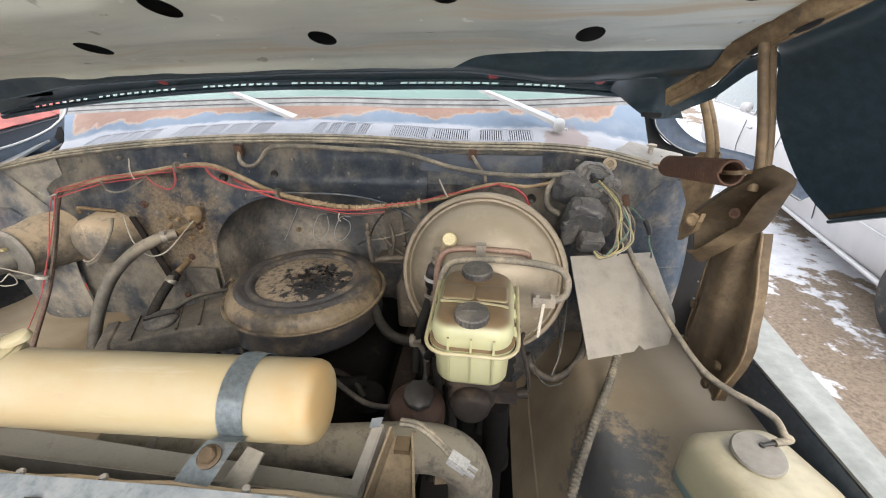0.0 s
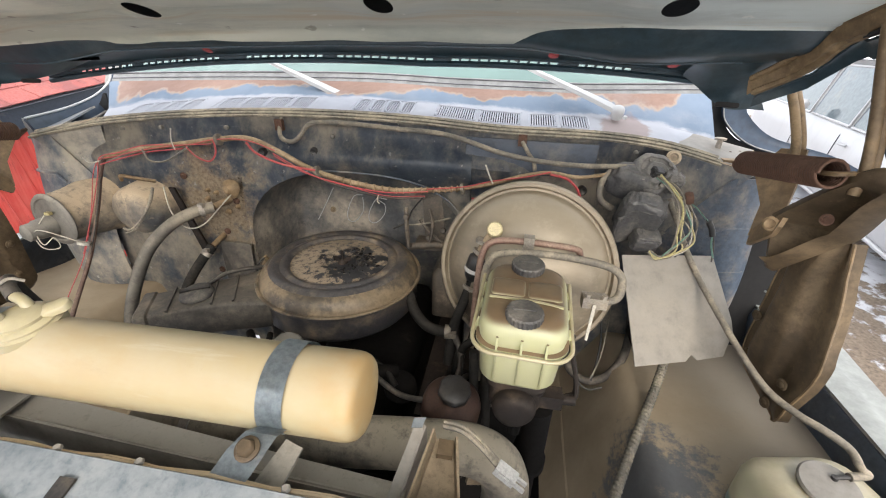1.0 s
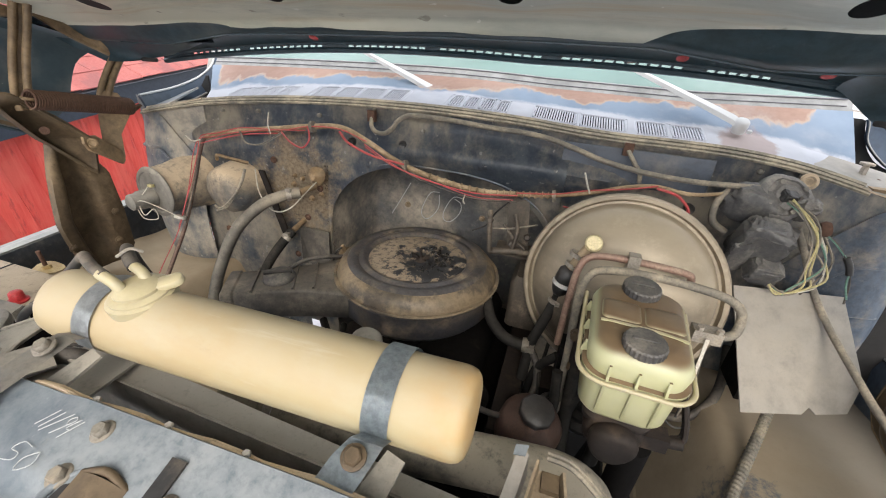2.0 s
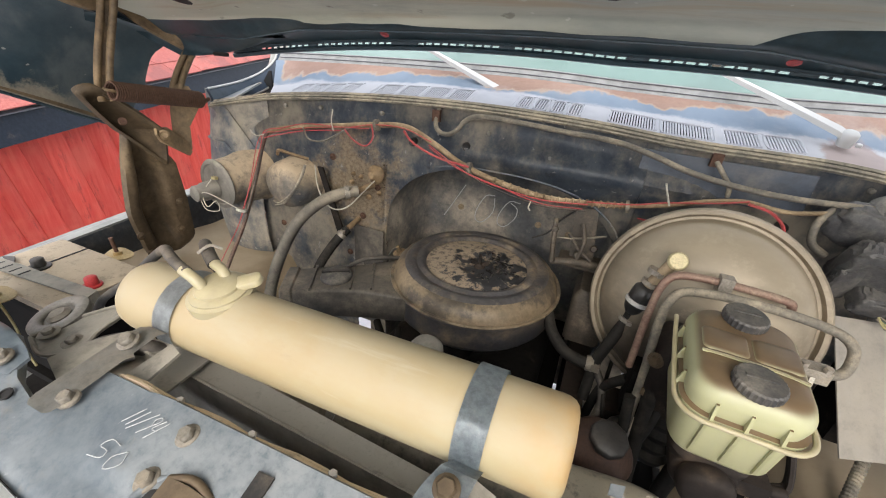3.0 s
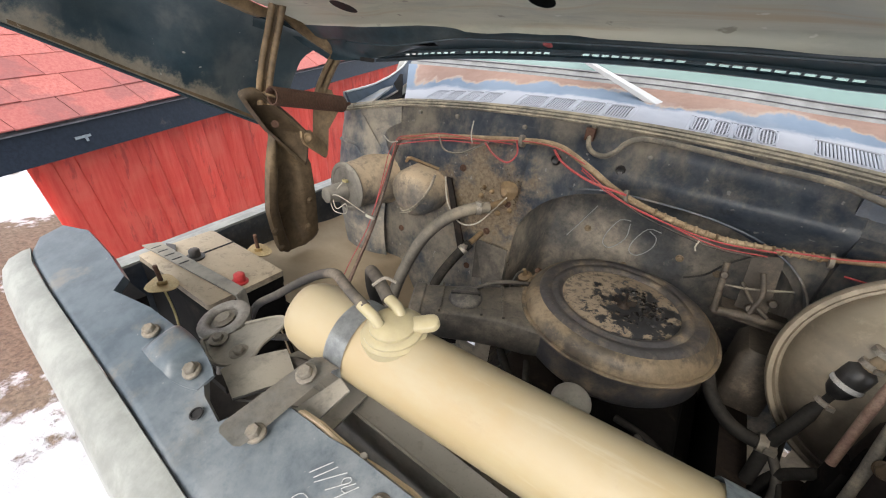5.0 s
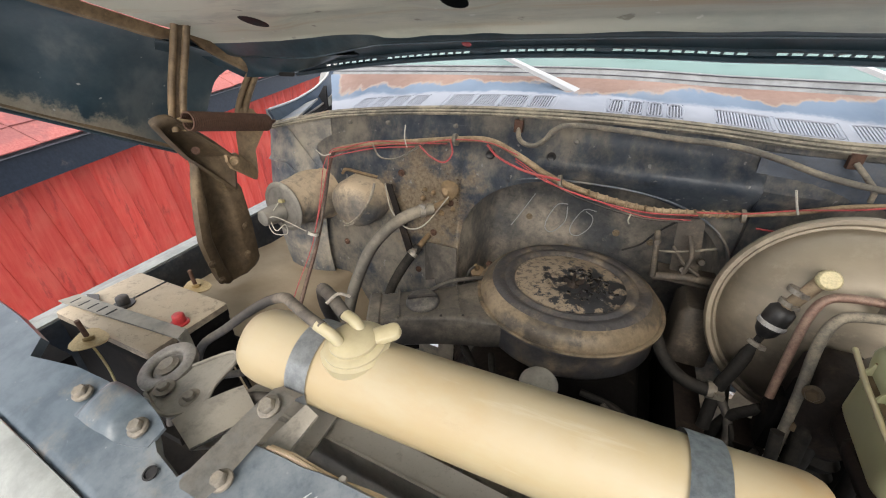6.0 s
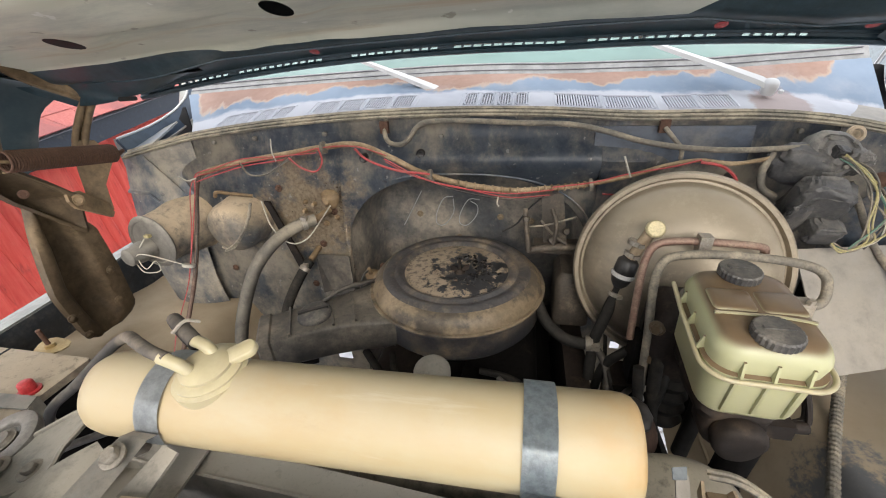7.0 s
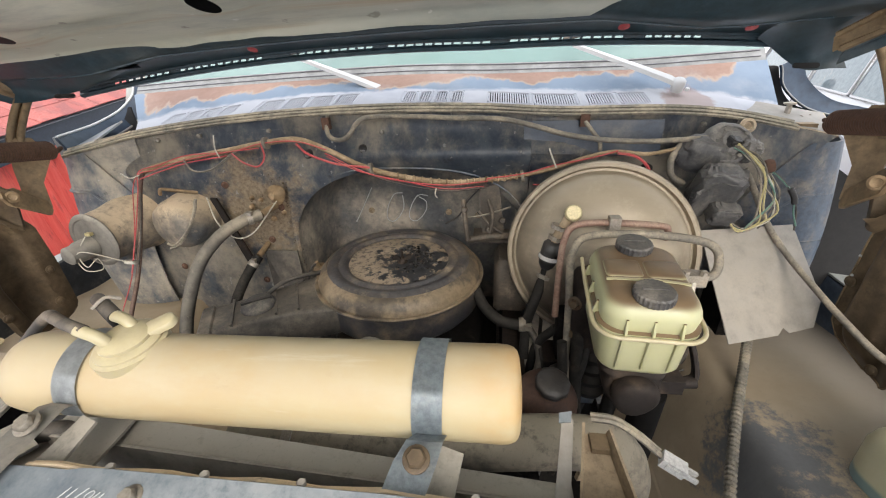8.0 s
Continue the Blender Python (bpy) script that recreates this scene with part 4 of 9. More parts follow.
        for zz in (1.14, 1.22):
            tube(bm, [kick(0.30 + 0.65 * k / 8, (1.30 - zz) / 0.4) + V(0, -0.002, 0) for k in range(9)], 0.003, 6, 1)
        part("panel_crease", bm, M_BLUE if s > 0 else M_FIREWALL, cab)
        # dark sheet stands in for the shade in the gap beside the cab
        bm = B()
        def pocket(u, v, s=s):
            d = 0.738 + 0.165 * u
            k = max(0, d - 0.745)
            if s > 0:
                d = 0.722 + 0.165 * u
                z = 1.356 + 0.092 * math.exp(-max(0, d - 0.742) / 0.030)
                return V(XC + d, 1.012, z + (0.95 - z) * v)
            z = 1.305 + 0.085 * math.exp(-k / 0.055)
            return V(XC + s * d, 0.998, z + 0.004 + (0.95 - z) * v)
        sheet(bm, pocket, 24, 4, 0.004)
        part("gap_shade", bm, M_DARK, cab, "dark sheet painting the shade in the gap beside the cab")
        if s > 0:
            # another dark sheet, for the shade behind the hinge
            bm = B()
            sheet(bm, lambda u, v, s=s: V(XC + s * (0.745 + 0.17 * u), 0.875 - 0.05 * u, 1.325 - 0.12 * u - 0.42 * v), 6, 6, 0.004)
            part("hollow_shade", bm, M_DARK, cab, "dark sheet painting the shade behind the hinge")
        bm = B()
        curve = [(0.745, 1.452), (0.752, 1.425), (0.775, 1.398), (0.82, 1.373), (0.88, 1.342), (0.96, 1.300), (1.10, 1.225)]
        if s > 0:
            curve = [(0.735, 1.435), (0.740, 1.424), (0.750, 1.397), (0.783, 1.367), (0.820, 1.348), (0.870, 1.336), (0.96, 1.312), (1.10, 1.24)]
        top = smooth_path([V(XC + s * d, 0.985 - 0.05 * (d - 0.745), z + lift * 1.5) for d, z in curve], 4)
        if s < 0:
            top = smooth_path([V(-1.112, 1.062, 1.450), V(-1.118, 1.050, 1.418), V(-1.130, 1.018, 1.391), V(-1.132, 0.975, 1.376), V(-1.118, 0.900, 1.366), V(-1.100, 0.800, 1.361)], 5)
        def edge(u, v, top=top):
            p = top[min(len(top) - 1, int(round(u * (len(top) - 1))))]
            return p + (V(0.042 * v, 0.010 * math.sin(v * 1.8), 0.016 * v) if s > 0 else V(0.030 * v ** 1.5, -0.006 * v, 0.006 * math.sin(v * math.pi) - 0.036 * v))
        sheet(bm, edge, len(top) - 1, 6, 0.006)
        part("fender_rear_edge", bm, M_NAVY, cab, "dark blue curved rear edge of the fender", 60)
        # thin pale tube paints the highlight on the fender's edge
        bm = B()
        tube(bm, top, 0.0014 if s > 0 else 0.0028, 8, 1)
        part("rim_highlight", bm, M_STEELGREY if s > 0 else M_WIPER, cab, "pale strip painting the highlight along the rim")
        if s < 0:
            bm = B()
            low = [edge(k / 20, 1.0) for k in range(21)]
            tube(bm, low, 0.0026, 6, 1)
            part("dusty_hem", bm, M_PLATE, cab, "dusty lower edge of the fender")
            bm = B()
            sheet(bm, lambda u, v: V(-1.104 - 0.016 * u + 0.014 * (v - 0.5), 0.800 + 0.02 * u, 1.360 - 0.24 * u), 10, 2, 0.003)
            part("fender_end", bm, M_STEELGREY, cab, "pale blue folded fender end", 60)
            # dark sheet laid in as the shade below the fender edge
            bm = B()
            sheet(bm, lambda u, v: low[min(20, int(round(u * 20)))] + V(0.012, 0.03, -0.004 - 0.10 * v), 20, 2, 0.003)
            part("shadow_gap", bm, M_DARK, cab, "dark sheet painting the shade under the fender edge")
    bm = B()
    hexbolt(bm, (0.351, 0.870, 1.370), (0, 0, 1), 0.0055, 0.022)
    lathe(bm, [(0, 0.022), (0.0095, 0.022), (0.010, 0.025), (0, 0.027)], (0.351, 0.870, 1.370), (0, 0, 1), 14)
    part("adjusting_bolt", bm, M_STEEL, cab, "upright steel adjusting bolt")
    bm = B()
    box(bm, (0.338, 0.806, 1.362), (0.366, 0.822, 1.369), 0.0015)
    part("shelf_tab", bm, M_HINGE, cab, "small rusty tab")
    for dx, dy in ((0.37, 0.86), (0.39, 0.87), (0.365, 0.90), (0.33, 0.845)):
        bm = B()
        lathe(bm, [(0, 0), (0.003, 0), (0.0025, 0.0015), (0, 0.002)], (dx, dy, 1.372), (0, 0, 1), 8)
        part("shelf_bolt", bm, M_RUST, cab)


def build_wipers():
    for base, tip in (((-0.411, 0.950, 1.417), (-0.602, 0.965, 1.492)), ((0.167, 0.905, 1.424), (-0.022, 0.975, 1.500))):
        base, tip = Vector(base), Vector(tip)
        w = thing("wiper", base, "pale grey metal windscreen wiper arm resting on the glass", "wiper", "windscreen wipers")
        bm = B()
        lathe(bm, [(0, -0.010), (0.0105, -0.010), (0.0125, 0.002), (0.0120, 0.010), (0.009, 0.0135), (0, 0.0145)], base, (0, -0.35, 1), 20)
        hexbolt(bm, base + V(0.012, -0.014, -0.008), (0, -0.35, 1), 0.0045, 0.006)
        part("pivot", bm, M_WIPER, w, "worn pivot cap")
        bm = B()
        side = (tip - base).normalized().cross(V(0, -0.5, 1)).normalized()
        up = V(0, -0.4, 0.9).normalized()
        path = [base + (tip - base) * t + up * h for t, h in ((-0.02, 0.004), (0.08, 0.007), (0.3, 0.006), (0.65, 0.003), (1.0, 0.0))]
        width = [0.0085, 0.0105, 0.0090, 0.0062, 0.0034]
        ringsv = [[bm.verts.new(p + side * w_ * a + up * b) for a, b in ((-1, -0.004), (-0.7, 0.003), (0.7, 0.003), (1, -0.004))] for p, w_ in zip(path, width)]
        for a, b in zip(ringsv, ringsv[1:]):
            for k in range(4):
                bm.faces.new((a[k], a[(k + 1) % 4], b[(k + 1) % 4], b[k]))
        bm.faces.new(ringsv[0])
        bm.faces.new(ringsv[-1])
        bevel_all(bm, 0.0016, 2)
        part("arm", bm, M_WIPER, w)
        bm = B()
        tube(bm, [tip + V(-0.02, 0.0, 0.01), tip + V(0.1, 0.03, 0.03), tip + V(0.3, 0.05, 0.045)], 0.004, 6, 4)
        part("blade", bm, M_RUBBER, w, "black rubber blade")


build_firewall()
build_firewall_details()
build_cowl()
build_wipers()

# ---- hood, propped open ----
XH = -0.385   # the hood's middle line
hood = thing("hood", (XH, 0.75, 1.46), "raised truck hood, dusty grey-green inside with dark edges", "hood")
HOOD_HOLES = [(-0.892, 0.603), (-0.548, 0.594), (-0.214, 0.594), (0.134, 0.588), (-0.70, 0.486), (-0.356, 0.489), (-0.04, 0.475), (0.274, 0.484), (-0.19, 0.30), (-0.53, 0.30), (0.15, 0.30), (-0.87, 0.30)]
HOOD_FRONT = -0.10


def hood_z(x, y):
    """Under side of the hood's inner panel."""
    d = x - XH
    press = 0.0065 * math.tanh(4.5 * math.sin((y - 0.1) * 26 + 0.6 * d)) * math.exp(-((d / 0.62) ** 6))
    near = min((x - a) ** 2 + (y - b) ** 2 for a, b in HOOD_HOLES)
    press *= 1 - math.exp(-(near / 0.0036) ** 2)
    return 1.5715 + 0.036 * d - 0.047 * min(abs(d), 0.55) ** 2 - 0.285 * (y - 0.595) + press


def rail_at(s, y):
    """The side rail: its place at y on one side."""
    pts = [(0.765, 1.436), (0.72, 1.470), (0.648, 1.520), (0.526, 1.571), (0.40, 1.615), (0.0, 1.735), (-0.2, 1.79)]
    for (a, p), (b, q) in zip(pts, pts[1:]):
        if y >= b or b == -0.2:
            f = max(0.0, (a - y) / (a - b))
            z = p + (q - p) * f
            break
    x = XH + s * (0.737 - 0.05 * max(0, y - 0.7) / 0.065)
    return V(x, y, min(z + 0.018 * (s + 1), hood_z(x, y) - 0.016) if y < 0.63 else z + 0.018 * (s + 1))


def rear(x, dz, dy=0.0):
    return V(x, 0.80 + dy, 1.506 + 0.016 * (x + 0.35) - 0.115 * (x - XC) ** 2 + 0.05 * max(0.0, x + 0.2) + dz)


def build_hood():
    # inner panel with oval holes cut through it
    nx, ny = 200, 150
    y0, y1 = HOOD_FRONT, 0.735
    b = B()
    def dark_from(x):
        # where the dark paint begins, slanting back towards the middle
        f = max(0.0, min(1.0, (abs(x - XH) - 0.34) / 0.18)) ** 0.6
        return 0.712 - f * (0.057 if x > XH else 0.015) + 0.004 * noise.noise(V(x * 14, 3.3, 0))
    def drop(x, y):
        # pressed-down corners at the rear
        d = abs(x - XH)
        e = max(0.0, min(1.0, (y - dark_from(x) + 0.005) / 0.035)) * max(0.0, min(1.0, (d - 0.36) / 0.14))
        return e * 0.016
    def panel_x(u, y):
        return XH + (2 * u - 1) * 0.722
    rows_dark = 10
    grid = []
    for i in range(nx + 1):
        x, seam = panel_x(i / nx, 0), dark_from(panel_x(i / nx, 0))
        ys = [y1 + (seam - y1) * j / rows_dark for j in range(rows_dark)] + [seam + (y0 - seam) * j / (ny - rows_dark) for j in range(ny - rows_dark + 1)]
        grid.append([b.verts.new((x, y, hood_z(x, y) - drop(x, y))) for y in ys])
    for i in range(nx):
        for j in range(ny):
            f = b.faces.new((grid[i][j], grid[i + 1][j], grid[i + 1][j + 1], grid[i][j + 1]))
            if j < rows_dark:
                f.material_index = 1
    # open the holes: cells inside are taken out and the rim is pulled onto an ellipse
    for hx, hy in HOOD_HOLES:
        rx, ry = 0.0172, 0.0262
        dead = [f for f in b.faces if ((f.calc_center_median().x - hx) / (rx * 1.02)) ** 2 + ((f.calc_center_median().y - hy) / (ry * 1.02)) ** 2 < 1]
        rim = {v for f in dead for v in f.verts}
        bmesh.ops.delete(b, geom=dead, context="FACES")
        for v in rim:
            if v.is_valid and v.link_faces:
                a = math.atan2((v.co.y - hy) / ry, (v.co.x - hx) / rx)
                v.co.x, v.co.y = hx + rx * math.cos(a), hy + ry * math.sin(a)
                v.co.z = hood_z(v.co.x, v.co.y)
    bmesh.ops.delete(b, geom=[v for v in b.verts if not v.link_faces], context="VERTS")
    part("inner_panel", b, [M_HOOD, M_HOODDARK], hood, "dusty grey-green pressed inner panel with oval holes", 50)
    # outer skin above, coloured black for the shade seen through the holes
    bm = B()
    def skin(u, v):
        x, y = XH + (u - 0.5) * 1.50, 0.80 + (HOOD_FRONT - 0.83) * v
        return V(x, y, hood_z(x, y) + 0.05)
    sheet(bm, skin, 30, 16, 0.003)
    part("outer_skin", bm, M_DARK, hood, "outer sheet of the hood, blackened for the shade behind the holes", 60)
    # rear edge: two rails with slots between
    bm = B()
    def flange(u, v):
        x = -1.02 + 1.30 * u
        a, c = rear(x, 0.009, 0.021), V(x, 0.728, hood_z(x, 0.728) - 0.002 - drop(x, 0.73))
        p = a.lerp(c, v)
        p.z += 0.006 * math.sin(math.pi * v)
        return p
    sheet(bm, flange, 44, 6, 0.003)
    part("rear_flange", bm, M_HOODDARK, hood, "dark painted rear edge", 50)
    bm = B()
    groups = [(-0.938, -0.806), (-0.786, -0.608), (-0.555, -0.394), (-0.370, -0.185), (-0.155, 0.034), (0.065, 0.156)]
    solid = [-1.02] + [v for g in groups for v in g] + [0.27]
    for a, c in zip(solid[0::2], solid[1::2]):
        n = max(2, int((c - a) / 0.04) + 1)
        for k in range(n):
            p, q = a + (c - a) * k / n, a + (c - a) * (k + 1) / n
            slab(bm, [rear(p, -0.004, 0.022), rear(q, -0.004, 0.022), rear(q, 0.011, 0.02), rear(p, 0.011, 0.02)], 0.003, 0)
    for a, c in groups:
        n = int(round((c - a) / 0.0165))
        for k in range(n + 1):
            x = a + (c - a) * k / n
            slab(bm, [rear(x - 0.0044, -0.003, 0.022), rear(x - 0.0002, -0.003, 0.022), rear(x + 0.0042, 0.010, 0.021), rear(x, 0.010, 0.021)], 0.003, 0)
    tube(bm, [rear(-1.02 + 1.29 * i / 30, -0.003, 0.022) for i in range(31)], 0.0056, 6, 1)
    tube(bm, [rear(-1.02 + 1.29 * i / 30, 0.0105, 0.021) for i in range(31)], 0.0052, 6, 1)
    part("slotted_edge", bm, M_HOODDARK, hood, "row of narrow slots along the rear edge")
    for x in (0.02, -0.60, 0.205):
        bm = B()
        lathe(bm, [(0, 0), (0.009, 0.001), (0, 0.002)], flange((x + 1.02) / 1.30, 0.45) - V(0, 0.001, 0.002), (0, -0.6, -1), 10)
        part("primer_spot", bm, M_WIRERED, hood, "spot of red primer")
    # side rails, corner gussets and skirts
    for s in (-1, 1):
        lift = 0.018 * (s + 1)
        ys = [0.748, 0.735, 0.71, 0.68, 0.65, 0.60, 0.55, 0.48, 0.40, 0.30, 0.20, 0.10, 0.0, HOOD_FRONT]
        rail = [rail_at(s, y) for y in ys]
        bm = B()
        def band(u, v, rail=rail, s=s):
            k = min(len(rail) - 2, int(u * (len(rail) - 1)))
            p = rail[k].lerp(rail[k + 1], u * (len(rail) - 1) - k)
            w = (0.022 if s > 0 else 0.016) * (0.30 + 0.70 * min(1, u * 3.2)) * (1 + 0.05 * noise.noise(V(u * 12, s, 0)))
            return p + V(-s * w * (1 - v) + s * 0.002, 0.012 * (1 - v), 0.012 * (1 - v) - 0.010 * math.sin(v * math.pi) + (0.003 * math.cos(v * 3 * math.pi) + 0.002 * noise.noise(V(u * 30, v * 3, 4 + s)) if s > 0 else 0))
        sheet(bm, band, 80, 12, 0)
        if s > 0:
            tube(bm, [band(0.02 + 0.96 * k / 40, 0.0) for k in range(41)], 0.0045, 6, 1)
        tube(bm, [p + V(s * 0.002, 0, 0) for p in rail], 0.005, 6, 2)
        part("side_rail", bm, M_RAIL if s > 0 else M_HINGE, hood, "grimy brown hood side rail", 50)
        if s > 0:
            for u in (0.40, 0.50):
                bm = B()
                tube(bm, [band(u + 0.012 * k, 0.45) - V(0, 0, 0.0035) for k in range(-2, 3)], 0.0030, 8, 2, [0.0012, 0.003, 0.0034, 0.003, 0.0012])
                part("rail_slot", bm, M_DARK, hood, "dark slot in the rail")
        # pressed corner at the rear
        bm = B()
        tip = V(XH + s * 0.595, 0.742, 1.425 + lift)
        def gusset(u, v, s=s, tip=tip):
            x = XH + s * ((0.40 + 0.30 * u) if s < 0 else (0.61 + 0.11 * u))
            top = V(x, 0.73, hood_z(x, 0.73) - 0.014)
            low = V(XH + s * (0.50 + 0.20 * u ** 1.3), 0.795 - 0.055 * u, tip.z + 0.075 * (1 - u) ** 1.5 + 0.012 * u * u)
            if s > 0:
                x2 = 0.232 + 0.128 * u
                f = max(0.0, min(1.0, (x2 - 0.225) / 0.10))
                low = V(x2, 0.806 - 0.022 * u * u, 1.501 - 0.045 * f * f * (3 - 2 * f))
            p = top.lerp(low, v)
            if s > 0:
                p += V(0, 0.020 * math.sin(math.pi * v) * u, -0.006 * math.sin(math.pi * min(1, u * 1.2)) * v)
            p += V(0, 0.012 * math.sin(math.pi * v), -0.010 * math.sin(math.pi * v) * math.sin(math.pi * u))
            return p
        sheet(bm, gusset, 20, 12, 0)
        part("rear_corner", bm, M_HOODDARK, hood, "dark pressed rear corner", 60)
        bm = B()
        rprism(bm, (0, 0, 0), 0.034, 0.008, 0.0035, [(0, 0), (0, 0.002)], Matrix.Translation(gusset(0.62, 0.80) - V(0, 0.004, 0.003)) @ pose(0, 0, 0, 60, 0, -20 * s))
        part("drain_slot", bm, M_DARK, hood)
        # skirt at the side
        bm = B()
        rear_line = [(0.555, 0.645, 1.320), (0.545, 0.690, 1.346), (0.526, 0.712, 1.378), (0.490, 0.724, 1.440), (0.450, 0.705, 1.500), (0.420, 0.675, 1.556)]
        if s < 0:
            rear_line = [(-1.270, 0.661, 1.272), (-1.255, 0.705, 1.305), (-1.235, 0.728, 1.335), (-1.200, 0.726, 1.384), (-1.165, 0.727, 1.430), (-1.125, 0.740, 1.470)]
        rear_line = smooth_path([V(*p) for p in rear_line] + [rail_at(s, 0.60) + V(s * 0.006, 0, 0.004)], 6)
        def skirt(u, v, s=s, rl=rear_line):
            k = min(len(rl) - 2, int(v * (len(rl) - 1)))
            p = rl[k].lerp(rl[k + 1], v * (len(rl) - 1) - k)
            low = rl[0] + V(-s * 0.02, -0.79, 0.395)
            top = rail_at(s, -0.09) + V(s * 0.006, 0, 0)
            p = p.lerp(low.lerp(top, v), u)
            f = min(1, u * 5) * math.sin(math.pi * v)
            p += V(s * (0.030 + (0.012 if s > 0 else 0.020) * math.sin(u * 19 + 0.8)) * f, 0, 0.016 * f)
            return p
        sheet(bm, skirt, 40, 20, 0.003)
        part("side_skirt", bm, M_HOODDARK if s > 0 else M_SKIRT, hood, "dark side skirt of the hood with dusty lower edge", 60)
        bm = B()
        tube(bm, [skirt(k / 16, 0) + V(-s * 0.003, 0, 0) for k in range(17)], 0.0035, 6, 1)
        part("skirt_hem", bm, M_HOODDARK, hood)
        bm = B()
        sheet(bm, lambda u, v: skirt(u, 0.01 + 0.030 * v * (0.65 + 0.2 * math.sin(u * 17) + 0.5 * noise.noise(V(u * 40, s, 2)))) + V(-s * 0.004, 0, 0.003), 40, 3, 0)
        part("hem_dirt", bm, M_BRACKET, hood, "crusted dirt along the hem")
        bm = B()
        def lip(u, v, s=s):
            y = 0.745 - 0.15 * u
            return rail_at(s, y) + V(s * (0.004 + 0.030 * v * (0.1 + 0.9 * u)), 0.012 * v, -0.004 - 0.020 * v + 0.006 * math.sin(v * 3))
        sheet(bm, lip, 20, 5, 0.003)
        part("rail_lip", bm, M_HOODDARK, hood, "dark turned lip beside the rail", 60)


build_hood()


# ---- fenders and aprons ----
def build_fender(s):
    f = thing("fender", (XC + s * 0.9, 0.4, 1.0), "white-painted truck fender with dark inner edge" if s > 0 else "dusty white truck fender beside the battery", "fender", "front fenders")
    m0 = 0.87 if s < 0 else 0.90     # middle line to inner edge
    def edge(y):
        return XC + s * (m0 - 0.035 + 0.10 * max(0, y - 0.25)) if s < 0 else 0.496 + 0.03 * (y - 0.367)
    width = 0.055 if s < 0 else 0.07
    bm = B()
    def top(u, v):
        y = 0.235 + 0.935 * u
        k = v
        wide = width if s < 0 else 0.072 + 0.11 * (y - 0.44)
        x = edge(y) + s * (wide * min(1, k * 1.4) + 0.05 * max(0, k - 0.7) / 0.3)
        z = 1.062 - 0.006 * (k > 0.4) - 0.9 * max(0, k - 0.72) ** 1.1 - 0.02 * max(0, 0.1 - y)
        return V(x, y, z)
    sheet(bm, top, 30, 12, 0.004)
    part("outer_panel", bm, M_FENDER, f, "chalky white fender top", 50)
    bm = B()
    sheet(bm, lambda u, v: V(edge(0.235 + 0.935 * u) + s * (width + 0.055 + 0.06 * math.sin(v * 2.2)), 0.235 + 0.935 * u, 0.80 - 0.5 * v), 16, 6, 0.004)
    part("side_panel", bm, M_FENDER, f)
    if s > 0:
        bm = B()
        sheet(bm, lambda u, v: V(edge(0.24 + 0.8 * u) + s * (width * 0.5 + 0.0015 * (v - 0.5)), 0.24 + 0.8 * u, 1.0615 + 0.001), 20, 1, 0.001)
        part("panel_seam", bm, M_DARK, f)
    bm = B()
    if s > 0:
        box(bm, (0.35, 0.08, 1.045), (0.54, 0.26, 1.075), 0.002)
    else:
        box(bm, (-1.22, 0.13, 1.045), (-1.04, 0.26, 1.075), 0.002)
    part("front_mount", bm, M_ENGINE, f, "dark mounting flange")
    bm = B()
    sheet(bm, lambda u, v: V(edge(0.235 + 0.815 * u) - s * 0.004 * math.sin(v * 9), 0.235 + 0.815 * u, 1.058 - 0.14 * v), 24, 6, 0.004)
    part("inner_flange", bm, dusty("inner_flange_paint" + ("_a" if s > 0 else "_b"), (0.050, 0.070, 0.100) if s > 0 else (0.02, 0.028, 0.04), 0.3, 0.45, scale=9, dust_colour=(0.24, 0.22, 0.18), seed=53 + s), f, "dark painted inner flange")
    # wheel-arch apron inside the bay
    bm = B()
    def apron(u, v):
        y = 0.10 + 0.80 * u if s > 0 else 0.43 + 0.47 * u
        k = v
        x = XC + s * (0.46 + 0.425 * k)
        hump = 0.955 - 0.32 * max(0, 0.28 - k) ** 1.0 / 0.28 * (0.75 + 0.25 * math.cos((y - 0.45) * 4)) - 0.02 * math.sin(k * math.pi)
        hump += 0.035 * math.sin(math.pi * min(1, max(0, (y - 0.1) / 0.75))) * math.sin(math.pi * k * 0.8)
        hump -= 0.25 * max(0, 0.3 - y) ** 1.1
        hump += 0.003 * noise.noise(V(x * 9, y * 9, 1))
        return V(x, y, hump)
    sheet(bm, apron, 26, 26, 0.004)
    part("apron", bm, M_APRON, f, "dust-covered inner wheel arch", 60)
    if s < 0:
        # black sheets stand in for the shade below the battery
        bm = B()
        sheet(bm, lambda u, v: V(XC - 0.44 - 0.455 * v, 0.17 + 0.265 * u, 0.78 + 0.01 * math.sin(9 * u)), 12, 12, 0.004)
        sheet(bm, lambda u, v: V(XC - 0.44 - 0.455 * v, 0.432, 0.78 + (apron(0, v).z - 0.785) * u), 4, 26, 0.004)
        part("under_battery_shade", bm, M_ENGINE, f, "black sheet painting the shade under the battery", 60)
    bm = B()
    tube(bm, [apron(k / 10, 0.09) + V(0, 0, 0.003) for k in range(11)], 0.005, 6, 2)
    part("apron_seam", bm, M_APRON, f)
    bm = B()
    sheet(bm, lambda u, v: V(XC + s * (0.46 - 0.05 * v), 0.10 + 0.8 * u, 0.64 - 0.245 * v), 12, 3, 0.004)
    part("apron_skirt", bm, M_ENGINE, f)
    return f


for s_ in (-1, 1):
    build_fender(s_)


